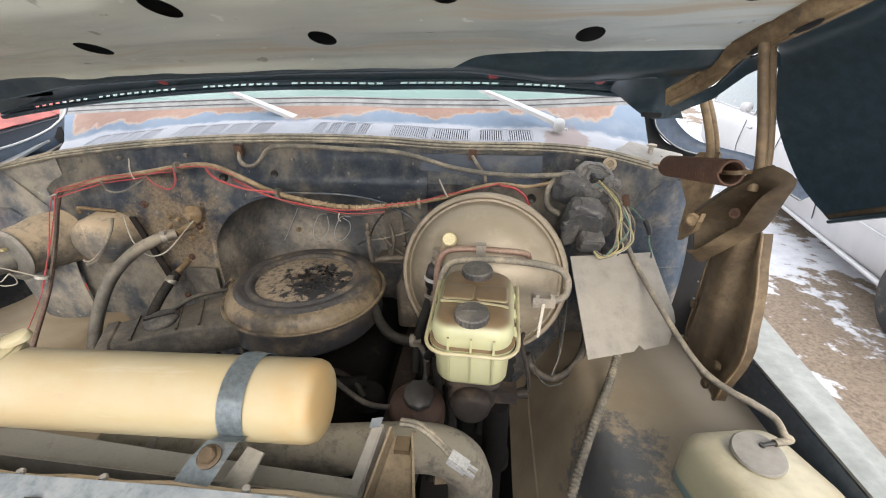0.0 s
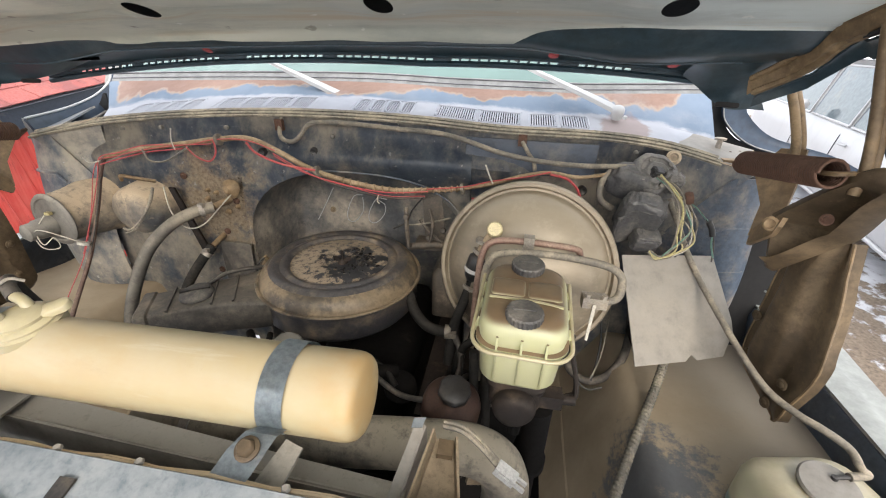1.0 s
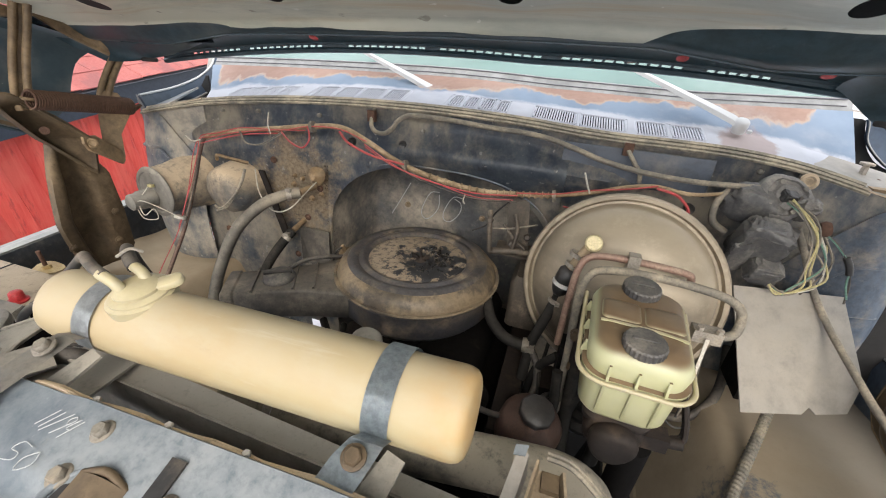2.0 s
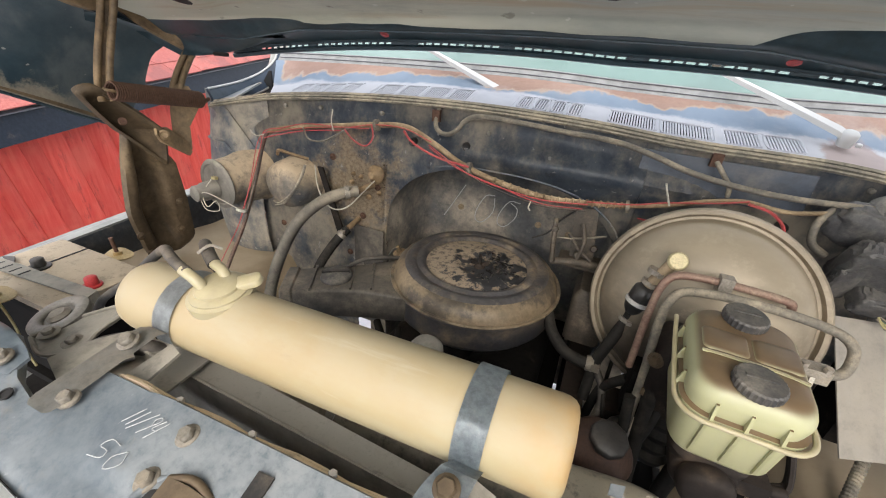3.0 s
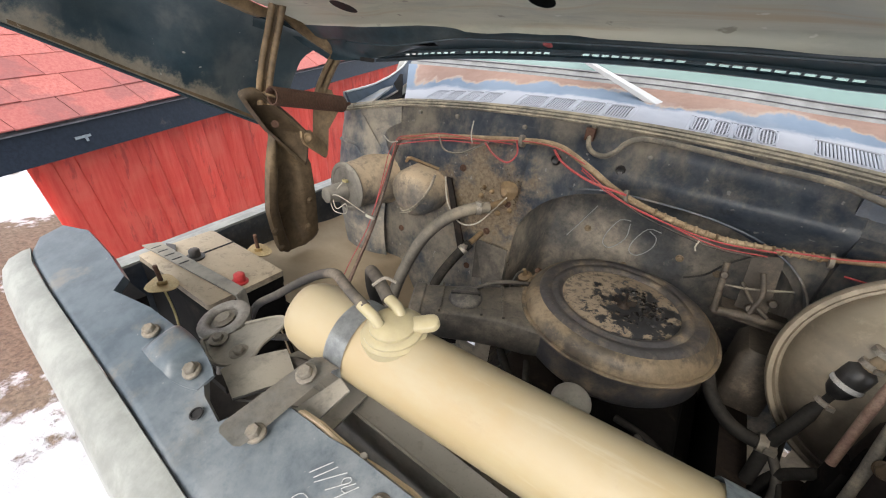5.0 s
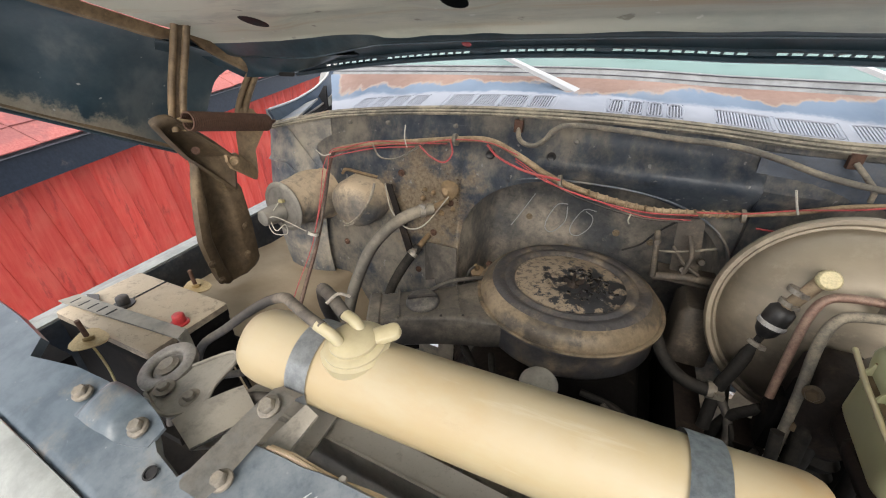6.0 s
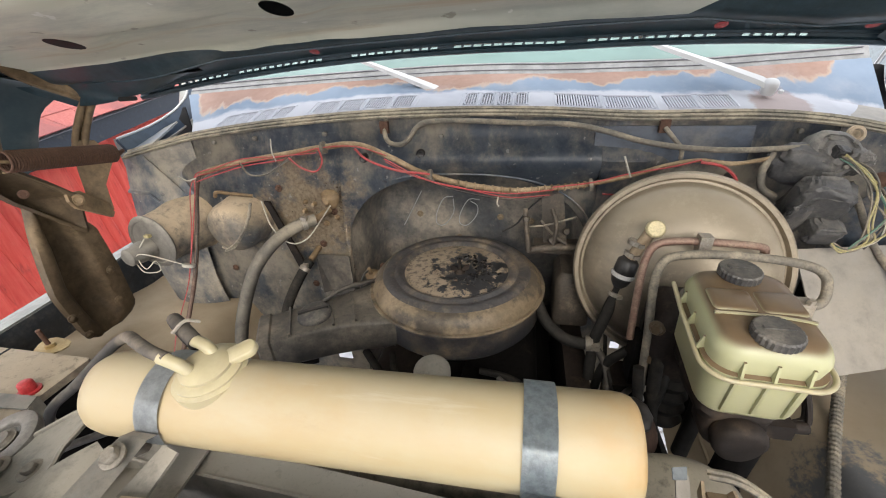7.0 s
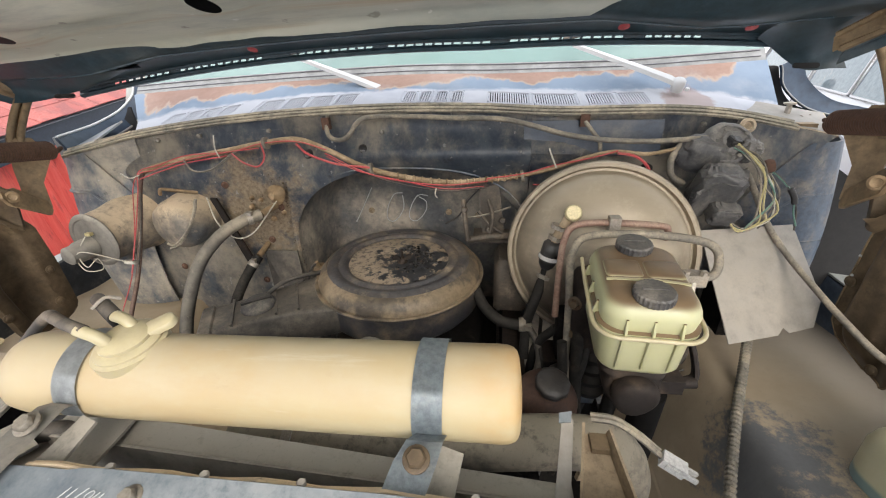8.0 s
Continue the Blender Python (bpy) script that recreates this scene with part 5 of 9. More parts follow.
def strokes(bm, lines, place, r=0.0013):
    """Chalk lines: each a list of flat points, put on a surface by place(u, v)."""
    for line in lines:
        tube(bm, [place(u, v) for u, v in line], r, 5, 3)


# ---- radiator support ----
support = thing("radiator_support", (-0.4, 0.16, 1.0), "dusty blue sheet-metal radiator support with bolts and chalk marks", "radiator support")


def sup_z(x, y):
    return 1.216 + 0.30 * (y - 0.175) + 0.03 * max(-0.3, min(0.2, x + 0.45))


def build_support():
    rear = [(-1.09, 0.205), (-1.04, 0.222), (-0.95, 0.215), (-0.885, 0.205), (-0.87, 0.185), (-0.80, 0.197), (-0.70, 0.200), (-0.665, 0.185), (-0.635, 0.168), (-0.60, 0.160), (-0.57, 0.205), (-0.53, 0.206), (0.38, 0.200)]
    front = [(-1.09, 0.170), (-1.06, 0.150), (-0.95, 0.139), (-0.82, 0.130), (-0.70, 0.121), (-0.60, 0.113), (-0.49, 0.104), (0.38, 0.10)]
    def at(line, x):
        for (a, p), (b, q) in zip(line, line[1:]):
            if a <= x <= b:
                return p + (q - p) * (x - a) / (b - a)
        return line[-1][1]
    xs = sorted({-1.09 + 1.47 * i / 90 for i in range(91)} | {p[0] for p in rear})
    bm = B()
    def fn(u, v):
        x = xs[min(len(xs) - 1, int(round(u * (len(xs) - 1))))]
        y = at(front, x) + (at(rear, x) - at(front, x)) * v
        z = sup_z(x, y) - 0.003 * max(0, 1 - v / 0.06) ** 2 - 0.012 * max(0, (v - 0.93) / 0.07) ** 2
        z += 0.006 * max(0, min(1, (x + 0.50) / 0.02)) * max(0, min(1, (v - 0.32) / 0.06))
        return V(x, y, z)
    sheet(bm, fn, len(xs) - 1, 16, 0.003)
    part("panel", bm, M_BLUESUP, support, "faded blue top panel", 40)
    bm = B()
    for dy, dz, r in ((0.0, 0.0, 0.0024), (0.004, -0.003, 0.0019)):
        tube(bm, [(-0.545 + 0.6 * k / 24, 0.203 + dy + 0.0015 * math.sin(k * 1.7), sup_z(-0.545 + 0.6 * k / 24, 0.206) - 0.006 + dz) for k in range(25)], r, 6, 1)
    part("rear_seam", bm, M_DUSTY, support, "dust-caked rear seam")
    for x in (-0.466, -0.307, -0.385, -0.18):
        bm = B()
        hexbolt(bm, (x, 0.203, sup_z(x, 0.203) - 0.002), (0, 0, 1), 0.0038, 0.0045)
        part("seam_screw", bm, M_PLATE, support)
    # front edge, white
    bm = B()
    def face(u, v):
        x = -1.07 + 1.45 * u
        y0 = at(front, x)
        z0 = sup_z(x, y0) - 0.003
        prof = [(0.0015, 0.0), (0.010, 0.002), (0.024, 0.009), (0.034, 0.022), (0.037, 0.045), (0.034, 0.085), (0.020, 0.115), (0.0, 0.135)]
        k = min(len(prof) - 2, int(v * (len(prof) - 1)))
        f = v * (len(prof) - 1) - k
        dy, dz = [prof[k][i] + (prof[k + 1][i] - prof[k][i]) * f for i in (0, 1)]
        return V(x - 0.02 * v * max(0, 1 - u * 9), y0 - dy + 0.001, z0 + 0.0005 - dz)
    sheet(bm, face, 40, 14, 0.004)
    part("header_face", bm, M_FENDER, support, "chalky white front face", 60)
    bm = B()
    tube(bm, [face(k / 30, 0) + V(0, 0.001, -0.001) for k in range(31)], 0.0007, 6, 1)
    part("edge_gap", bm, M_DARK, support)
    # raised bracket with two bolts
    bm = B()
    def hump(u, v):
        x = -0.778 + 0.132 * u
        y = 0.1745 + (v - 0.5) * 0.040 * (math.sin(math.pi * (0.06 + 0.88 * u))) ** 0.5 - 0.03 * (x + 0.715)
        up = max(0.0, min(1.0, (u - 0.24) / 0.12)) * max(0.0, min(1.0, (0.76 - u) / 0.12))
        up = up * up * (3 - 2 * up) * (1 - 0.5 * abs(2 * v - 1) ** 4)
        return V(x, y, sup_z(x, y) + 0.0012 + 0.012 * up)
    sheet(bm, hump, 36, 12, 0.003)
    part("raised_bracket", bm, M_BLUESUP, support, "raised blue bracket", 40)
    for x, y, w in ((-0.556, 0.166, 0), (-0.430, 0.182, 1), (-0.432, 0.148, 1), (-0.667, 0.171, 1), (-0.757, 0.174, 1), (-0.335, 0.155, 1)):
        bm = B()
        z = sup_z(x, y) + (0.006 if w else 0.008)
        hexbolt(bm, (x, y, z), (0, -0.28, 1), 0.0066, 0.0072)
        part("bolt", bm, M_BOLT, support, "dull hex bolt head")
        bm = B()
        lathe(bm, [(0, -0.002), (0.0092, -0.002), (0.0092, 0.0006), (0.0080, 0.0016), (0, 0.0018)], (x, y, z), (0, -0.28, 1), 20, lambda a, q=x * 90: 1 + 0.05 * math.sin(2 * a + q))
        part("washer", bm, M_BOLT, support, "dirty brown washer")
    bm = B()
    lathe(bm, [(0.0062, 0), (0.0062, 0.0010), (0.0046, 0.0014), (0.004, -0.004), (0, -0.004)], (-0.622, 0.150, sup_z(-0.622, 0.150) + 0.003), (0, -0.28, 1), 16)
    part("empty_bolt_hole", bm, M_DARK, support)
    # latch cup and slot
    bm = B()
    c = V(-0.395, 0.135, sup_z(-0.395, 0.135) + 0.004)
    tube(bm, [c + V(0.036 * math.cos(a), 0.030 * math.sin(a), 0.002 + 0.004 * math.sin(a)) for a in [2 * math.pi * k / 24 for k in range(25)]], 0.0030, 8, 1)
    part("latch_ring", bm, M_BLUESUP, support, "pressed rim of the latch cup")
    bm = B()
    sheet(bm, lambda u, v: c + V(-0.022 + 0.044 * u, 0.020 - 0.030 * v, 0.006 - 0.010 * v + 0.006 * math.sin(math.pi * u)), 10, 6, 0.003)
    tube(bm, [c + V(-0.022, 0.020, 0.006), c + V(0, 0.024, 0.013), c + V(0.022, 0.020, 0.006)], 0.0035, 8, 5)
    part("latch_hook", bm, M_BRACKET, support, "rusty brown latch hook")
    bm = B()
    lathe(bm, [(0, 0), (0.030, 0.0), (0.031, 0.002), (0.026, 0.0025), (0, 0.0025)], c - V(0, 0, 0.001), (0, -0.28, 1), 24)
    part("latch_cup", bm, M_DARK, support)
    bm = B()
    slab(bm, [(-0.356, 0.150, sup_z(-0.356, 0.150) + 0.008), (-0.342, 0.150, sup_z(-0.342, 0.15) + 0.008), (-0.342, 0.182, sup_z(-0.342, 0.182) + 0.008), (-0.356, 0.182, sup_z(-0.356, 0.182) + 0.008)], 0.002, 0)
    part("latch_slot", bm, M_DARK, support)
    # chalk marks
    bm = B()
    def on(u, v):
        x, y = -0.492 + 0.032 * u + 0.010 * v, 0.170 + 0.017 * v - 0.003 * u
        return V(x, y, sup_z(x, y) + 0.0072)
    strokes(bm, [[(0, 0), (0.06, 0.9)], [(0.18, 0), (0.24, 0.9)], [(0.30, -0.1), (0.50, 1.0)], [(0.70, 0.55), (0.60, 0.75), (0.66, 0.95), (0.76, 0.85), (0.72, 0.55), (0.62, 0.0)],
                 [(0.86, 0.95), (0.80, 0.45), (0.98, 0.45)], [(0.98, 0.95), (0.92, 0.0)]], on, 0.00042)
    def on2(u, v):
        x, y = -0.494 + 0.036 * u + 0.008 * v, 0.142 + 0.017 * v - 0.004 * u
        return V(x, y, sup_z(x, y) + 0.0072)
    strokes(bm, [[(0.35, 0.95), (0.05, 0.95), (0.0, 0.55), (0.25, 0.55), (0.3, 0.25), (0.0, 0.05)], [(0.62, 0.95), (0.48, 0.5), (0.62, 0.05), (0.80, 0.5), (0.64, 0.95)]], on2, 0.00042)
    part("chalk_mark", bm, M_CHALK, support, "faint chalk figures 11/94 and 50")


build_support()

# ---- radiator ----
radiator = thing("radiator", (-0.35, 0.26, 0.8), "dust-grey radiator with a flat top tank and shroud", "radiator")


def build_radiator():
    bm = B()
    slab(bm, [(-0.625, 0.262, 1.131), (-0.100, 0.242, 1.131), (-0.100, 0.262, 1.131), (-0.625, 0.298, 1.131)], 0.072, 0.004, 2)
    part("top_tank", bm, M_RAD, radiator, "flat grey top tank")
    bm = B()
    sheet(bm, lambda u, v: V(-0.64 + 0.56 * u, 0.208 + 0.034 * v, 1.139 - 0.006 * math.sin(v * 3)), 20, 8, 0.003)
    part("front_ledge", bm, M_TANBRACKET, radiator, "tan dust on the narrow front ledge")
    bm = B()
    sheet(bm, lambda u, v: V(-0.63 + 0.54 * u, 0.243 + 0.007 * v, 1.136 - 0.01 * v), 10, 1, 0.002)
    part("ledge_gap", bm, M_ENGINE, radiator)
    bm = B()
    tube(bm, [(-0.62, 0.264, 1.166), (-0.1, 0.245, 1.166)], 0.0022, 6, 1)
    part("tank_bead", bm, M_RAD, radiator)
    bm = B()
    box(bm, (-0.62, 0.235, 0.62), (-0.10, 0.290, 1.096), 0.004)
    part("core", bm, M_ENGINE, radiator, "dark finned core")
    bm = B()
    slab(bm, [(-0.575, 0.285, 1.175), (-0.535, 0.285, 1.175), (-0.530, 0.222, 1.178), (-0.575, 0.215, 1.178)], 0.003, 0.001)
    part("side_plate", bm, M_RAD, radiator)
    bm = B()
    slab(bm, [(-0.68, 0.30, 1.135), (-0.60, 0.30, 1.15), (-0.585, 0.235, 1.16), (-0.66, 0.20, 1.15), (-0.70, 0.225, 1.135)], 0.003, 0.001)
    part("side_baffle", bm, M_RAD, radiator)


build_radiator()


def build_side_bracket():
    t = thing("radiator_bracket", (-0.075, 0.27, 1.1), "tan dusty bracket beside the radiator with bent tabs", "bracket")
    bm = B()
    slab(bm, [(-0.082, 0.312, 1.172), (-0.062, 0.312, 1.170), (-0.046, 0.215, 1.148), (-0.098, 0.215, 1.148)], 0.003, 0.001)
    slab(bm, [(-0.062, 0.312, 1.171), (-0.060, 0.308, 1.186), (-0.044, 0.215, 1.164), (-0.046, 0.215, 1.148)], 0.0025, 0.001)
    slab(bm, [(-0.082, 0.312, 1.172), (-0.084, 0.310, 1.190), (-0.101, 0.215, 1.166), (-0.098, 0.215, 1.148)], 0.0025, 0.001)
    part("channel", bm, M_TANBRACKET, t, "tan rusty channel")
    bm = B()
    slab(bm, [(-0.104, 0.312, 1.188), (-0.094, 0.314, 1.188), (-0.108, 0.225, 1.160), (-0.122, 0.215, 1.156)], 0.003, 0.001)
    slab(bm, [(-0.094, 0.314, 1.188), (-0.092, 0.312, 1.160), (-0.106, 0.225, 1.130), (-0.108, 0.225, 1.160)], 0.003, 0.001)
    part("leg", bm, M_PLATE, t, "thin grey folded leg")
    bm = B()
    box(bm, (-0.078, 0.292, 1.171), (-0.062, 0.310, 1.177), 0.002)
    part("clip", bm, M_BRACKET, t, "rusty clip")
    bm = B()
    slab(bm, [(-0.106, 0.317, 1.192), (-0.094, 0.319, 1.193), (-0.096, 0.309, 1.190), (-0.107, 0.308, 1.189)], 0.002, 0.001)
    part("painted_tab", bm, M_BLUESUP, t)
    p = thing("wire_plug", (0.0, 0.285, 1.17), "dirty white two-pin wire connector on a short lead", "plug")
    bm = B()
    for o in (0.0, 0.005):
        tube(bm, [(-0.075, 0.318 + o, 1.186), (-0.055, 0.312 + o, 1.190), (-0.035, 0.302 + o, 1.184), (-0.018, 0.292 + o, 1.175)], 0.0028, 6, 4)
    part("lead", bm, M_TUBE, p)
    bm = B()
    m = Matrix.Translation((-0.008, 0.287, 1.171)) @ pose(0, 0, 0, 0, 18, -22) @ Matrix.Scale(0.75, 4)
    box(bm, (-0.016, -0.008, -0.007), (0.012, 0.008, 0.007), 0.003, m)
    box(bm, (-0.010, -0.0095, -0.004), (0.004, 0.0095, 0.004), 0.002, m)
    part("housing", bm, M_WHITEPLUG, p)
    for k in (-0.005, 0.005):
        bm = B()
        box(bm, (0.012, k - 0.0018, -0.003), (0.026, k + 0.0018, 0.003), 0.001, m)
        part("pin", bm, M_WHITEPLUG, p)


build_side_bracket()

# ---- coolant tank ----
TANK_A, TANK_B, TANK_R = V(-0.657, 0.300, 1.2190), V(-0.147, 0.296, 1.2365), 0.0425


def tank_at(x):
    return TANK_A.lerp(TANK_B, (x - TANK_A.x) / (TANK_B.x - TANK_A.x))


def build_tank():
    t = thing("coolant_tank", tank_at(-0.4) - V(0, 0, TANK_R), "long yellowed plastic coolant tank held by two metal straps", "coolant tank")
    L = (TANK_B - TANK_A).length
    R = TANK_R
    prof = [(0, -0.002), (R * 0.35, -0.001), (R * 0.62, 0.002), (R * 0.82, 0.009), (R * 0.94, 0.019), (R, 0.034)]
    prof += [(R, 0.034 + (L - 0.060) * k / 24) for k in range(1, 24)]
    prof += [(R, L - 0.024), (R * 1.003, L - 0.016), (R * 0.985, L - 0.009), (R * 0.94, L - 0.004), (R * 0.86, L - 0.001), (R * 0.75, L + 0.0005), (R * 0.4, L + 0.002), (0, L + 0.003)]
    bm = B()
    lathe(bm, prof, TANK_A, TANK_B - TANK_A, 48, lambda a: 1 + 0.02 * math.cos(4 * a))
    part("body", bm, M_TANK, t, "yellowed plastic cylinder", 60)
    # filler neck and cap
    c = V(-0.516, 0.298, 1.2640)
    up = V(-0.05, -0.14, 1.0).normalized()
    bm = B()
    lathe(bm, [(0, -0.01), (0.033, -0.01), (0.0335, 0.001), (0.030, 0.003), (0.030, 0.005), (0.026, 0.008), (0, 0.008)], c, up, 32)
    part("neck", bm, M_CAPTAN, t)
    bm = B()
    lathe(bm, [(0, 0.008), (0.0235, 0.008), (0.0235, 0.011), (0.019, 0.014), (0.012, 0.016), (0, 0.0165)], c, up, 28)
    part("cap", bm, M_CAPTAN, t, "yellowed cap with a tab")
    bm = B()
    b0 = c + up * 0.015
    rprism(bm, (0, 0, 0), 0.031, 0.017, 0.008, [(0.0, -0.003), (0.0, 0.003), (0.001, 0.004)], Matrix.Translation(b0 + V(0.026, 0.016, -0.001)) @ pose(0, 0, 0, 14, -16, 32))
    part("tab", bm, M_CAPTAN, t)
    for p, q, e in (((-0.006, -0.012, 0.008), (-0.014, -0.014, 0.019), (-0.032, -0.013, 0.025)), ((0.004, 0.008, 0.010), (-0.006, 0.011, 0.020), (-0.026, 0.016, 0.022))):
        bm = B()
        tube(bm, [c + V(*p), c + V(*q), c + V(*e)], 0.0058, 12, 5)
        part("hose_nipple", bm, M_CAPTAN, t, "curved plastic hose nipple")
    # straps
    for x, name in ((-0.222, 0), (-0.560, 1)):
        st = thing("tank_strap", (x, 0.226, 1.21), "blue-grey metal strap bolted round the coolant tank", "strap", "coolant tank straps")
        o = tank_at(x)
        w = 0.0125
        bm = B()
        R2 = R + 0.0025
        sec = []
        for k in range(33):
            a = math.radians(205 - 285 * k / 32)    # from the front foot over the top to behind
            sec.append((o.y + R2 * math.cos(a), o.z + R2 * math.sin(a)))
        foot = [(0.210, 1.2265), (0.226, 1.2325), (0.243, 1.236), (0.2545, 1.230)]
        pairs = [[bm.verts.new((x - w, y, z)), bm.verts.new((x + w, y, z))] for y, z in sec[1:]]
        for a, b in zip(pairs, pairs[1:]):
            bm.faces.new((a[0], a[1], b[1], b[0]))
        bmesh.ops.solidify(bm, geom=bm.faces[:], thickness=0.0026)
        part("band", bm, M_STRAPPALE if name else M_STRAP, st, "", 40)
        bm = B()
        line = [(0.2585, 1.2195), (0.2525, 1.2300), (0.2405, 1.2365), (0.224, 1.2330), (0.208, 1.2260), (0.192, 1.2240)]
        wid = [0.0125, 0.0125, 0.0145, 0.0165, 0.0165, 0.0150]
        if name:
            line = [(0.2585, 1.2195), (0.2525, 1.2300), (0.2440, 1.2345), (0.230, 1.2325), (0.210, 1.2285), (0.190, 1.2243), (0.168, 1.2198), (0.150, 1.2160)]
            line = line[:-1] + [(0.158, 1.2178), (0.152, 1.2164), (0.149, 1.2158)]
            wid = [0.0125, 0.0125, 0.0135, 0.0150, 0.0155, 0.0160, 0.0165, 0.0165, 0.0150, 0.0105]
        else:
            line += [(0.16, 1.2170), (0.125, 1.2070)]
            wid += [0.0145, 0.0145]
        shift = lambda y: (-0.03 * (0.24 - y) / 0.1 if not name else -0.012 * (0.24 - y) / 0.1)
        verts = [[bm.verts.new((x + shift(y) - ww, y, z)), bm.verts.new((x + shift(y) + ww, y, z))] for (y, z), ww in zip(line, wid)]
        for a, b in zip(verts, verts[1:]):
            bm.faces.new((a[0], a[1], b[1], b[0]))
        bmesh.ops.solidify(bm, geom=bm.faces[:], thickness=0.003)
        bevel_all(bm, 0.0012, 1)
        part("foot", bm, M_STRAP if not name else M_BARFOOT, st, "bent foot of the strap", 40)
        bm = B()
        hexbolt(bm, (x + shift(0.228), 0.226, 1.2345), (0, -0.42, 1), 0.0078, 0.008, 0.0105)
        part("strap_bolt", bm, M_BOLT if name else M_BRACKET, st, "grimy hex bolt")
        bm = B()
        slab(bm, [(x + 0.012, 0.255, 1.213), (x + 0.030, 0.250, 1.212), (x + 0.020, 0.190, 1.192), (x - 0.010, 0.190, 1.192)], 0.003, 0.001)
        part("backing_plate", bm, M_RAD, st)
    # small hoses to the nipples
    h = thing("overflow_hose", c + V(-0.06, 0, 0.05), "black rubber hose looping from the tank cap to the horn", "hose")
    bm = B()
    tube(bm, [c + V(-0.026, -0.013, 0.024), c + V(-0.046, -0.009, 0.027), c + V(-0.070, 0.001, 0.025), c + V(-0.100, 0.016, 0.016), c + V(-0.145, 0.030, -0.012), c + V(-0.195, 0.036, -0.050), c + V(-0.240, 0.030, -0.088), c + V(-0.275, 0.016, -0.118), c + V(-0.285, 0.0, -0.16)], 0.0058, 12, 6)
    part("hose", bm, M_RUBBER, h)
    h = thing("vent_hose", c + V(-0.02, 0.03, 0.05), "short grey hose on the tank nipple with a clip", "hose")
    bm = B()
    tube(bm, [c + V(-0.020, 0.014, 0.021), c + V(-0.036, 0.022, 0.025), c + V(-0.058, 0.036, 0.022), c + V(-0.080, 0.052, 0.010), c + V(-0.095, 0.070, -0.03), c + V(-0.10, 0.09, -0.08)], 0.0070, 12, 5)
    part("hose", bm, M_RUBBER, h)
    bm = B()
    tube(bm, [c + V(-0.040, 0.012, 0.030), c + V(-0.034, 0.024, 0.036), c + V(-0.026, 0.032, 0.030)], 0.0018, 6, 4)
    part("wire_clip", bm, M_STEEL, h)


build_tank()


# ---- battery ----
def build_battery():
    t = thing("battery", (-1.05, 0.38, 0.90), "dust-covered black car battery with red and grey terminal caps", "battery")
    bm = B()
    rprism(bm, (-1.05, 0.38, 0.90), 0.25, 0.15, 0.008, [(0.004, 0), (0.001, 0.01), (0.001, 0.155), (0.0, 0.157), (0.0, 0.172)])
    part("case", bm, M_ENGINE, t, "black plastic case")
    bm = B()
    rprism(bm, (-1.05, 0.38, 1.072), 0.25, 0.15, 0.006, [(0.0, 0), (0.001, 0.011), (0.004, 0.013)])
    part("cover", bm, M_BATTERY, t, "dust-coated cover")
    bm = B()
    box(bm, (-1.092, 0.350, 1.0848), (-1.088, 0.453, 1.0862), 0.0006, segments=1)
    box(bm, (-1.172, 0.3545, 1.0848), (-0.930, 0.3565, 1.0860), 0.0006, segments=1)
    part("cover_groove", bm, M_DARK, t)
    bm = B()
    lathe(bm, [(0, 0), (0.0145, 0), (0.0145, 0.003), (0.0105, 0.004), (0.0095, 0.017), (0.007, 0.019), (0, 0.019)], (-0.948, 0.378, 1.085), (0, 0, 1), 16)
    part("red_terminal_cap", bm, M_REDCAP, t, "bright red terminal cap")
    bm = B()
    lathe(bm, [(0, 0), (0.017, 0), (0.017, 0.003), (0.011, 0.004), (0.010, 0.017), (0.008, 0.019), (0, 0.019)], (-1.085, 0.370, 1.085), (0, 0, 1), 16)
    part("grey_terminal_cap", bm, M_BLACKP, t, "grey terminal cap")
    for p in ((-1.030, 0.470, 1.078), (-1.030, 0.285, 1.090)):
        bm = B()
        lathe(bm, [(0, 0), (0.024, 0), (0.025, 0.0025), (0.008, 0.004), (0.007, 0.010), (0, 0.010)], p, (0.1, 0, 1), 18, lambda a: 1 + 0.12 * math.sin(3 * a))
        part("hold_down_washer", bm, M_BRASS, t, "corroded brass washer")
        bm = B()
        lathe(bm, [(0.0038, 0.0), (0.0038, 0.042), (0, 0.043)], p, (0.05, -0.1, 1), 8)
        part("hold_down_stud", bm, M_RUST, t)
    bm = B()
    slab(bm, [(-1.190, 0.322, 1.0915), (-1.180, 0.350, 1.0915), (-0.918, 0.368, 1.0895), (-0.908, 0.346, 1.0895)], 0.003, 0.001)
    slab(bm, [(-0.918, 0.368, 1.0895), (-0.908, 0.346, 1.0895), (-0.893, 0.345, 1.050), (-0.900, 0.362, 1.050)], 0.003, 0.001)
    part("clamp_strap", bm, M_RAD, t, "flat dusty clamp strap")
    for k in range(5):
        bm = B()
        box(bm, (-1.165 + 0.023 * k, 0.327 + 0.0016 * k, 1.0905), (-1.162 + 0.023 * k, 0.345 + 0.0016 * k, 1.0930), 0.0005, segments=1)
        part("strap_notch", bm, M_DARK, t)
    bm = B()
    slab(bm, [(-1.17, 0.356, 1.090), (-1.15, 0.366, 1.090), (-1.12, 0.350, 1.090)], 0.003, 0)
    part("torn_flap", bm, M_BLACKP, t)
    bm = B()
    tube(bm, [(-1.03, 0.283, 1.09), (-1.0, 0.28, 1.05), (-0.985, 0.275, 1.0), (-0.96, 0.27, 0.985)], 0.002, 5, 4)
    part("loose_wire", bm, M_WIREYEL, t)
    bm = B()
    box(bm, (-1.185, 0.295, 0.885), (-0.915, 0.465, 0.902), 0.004)
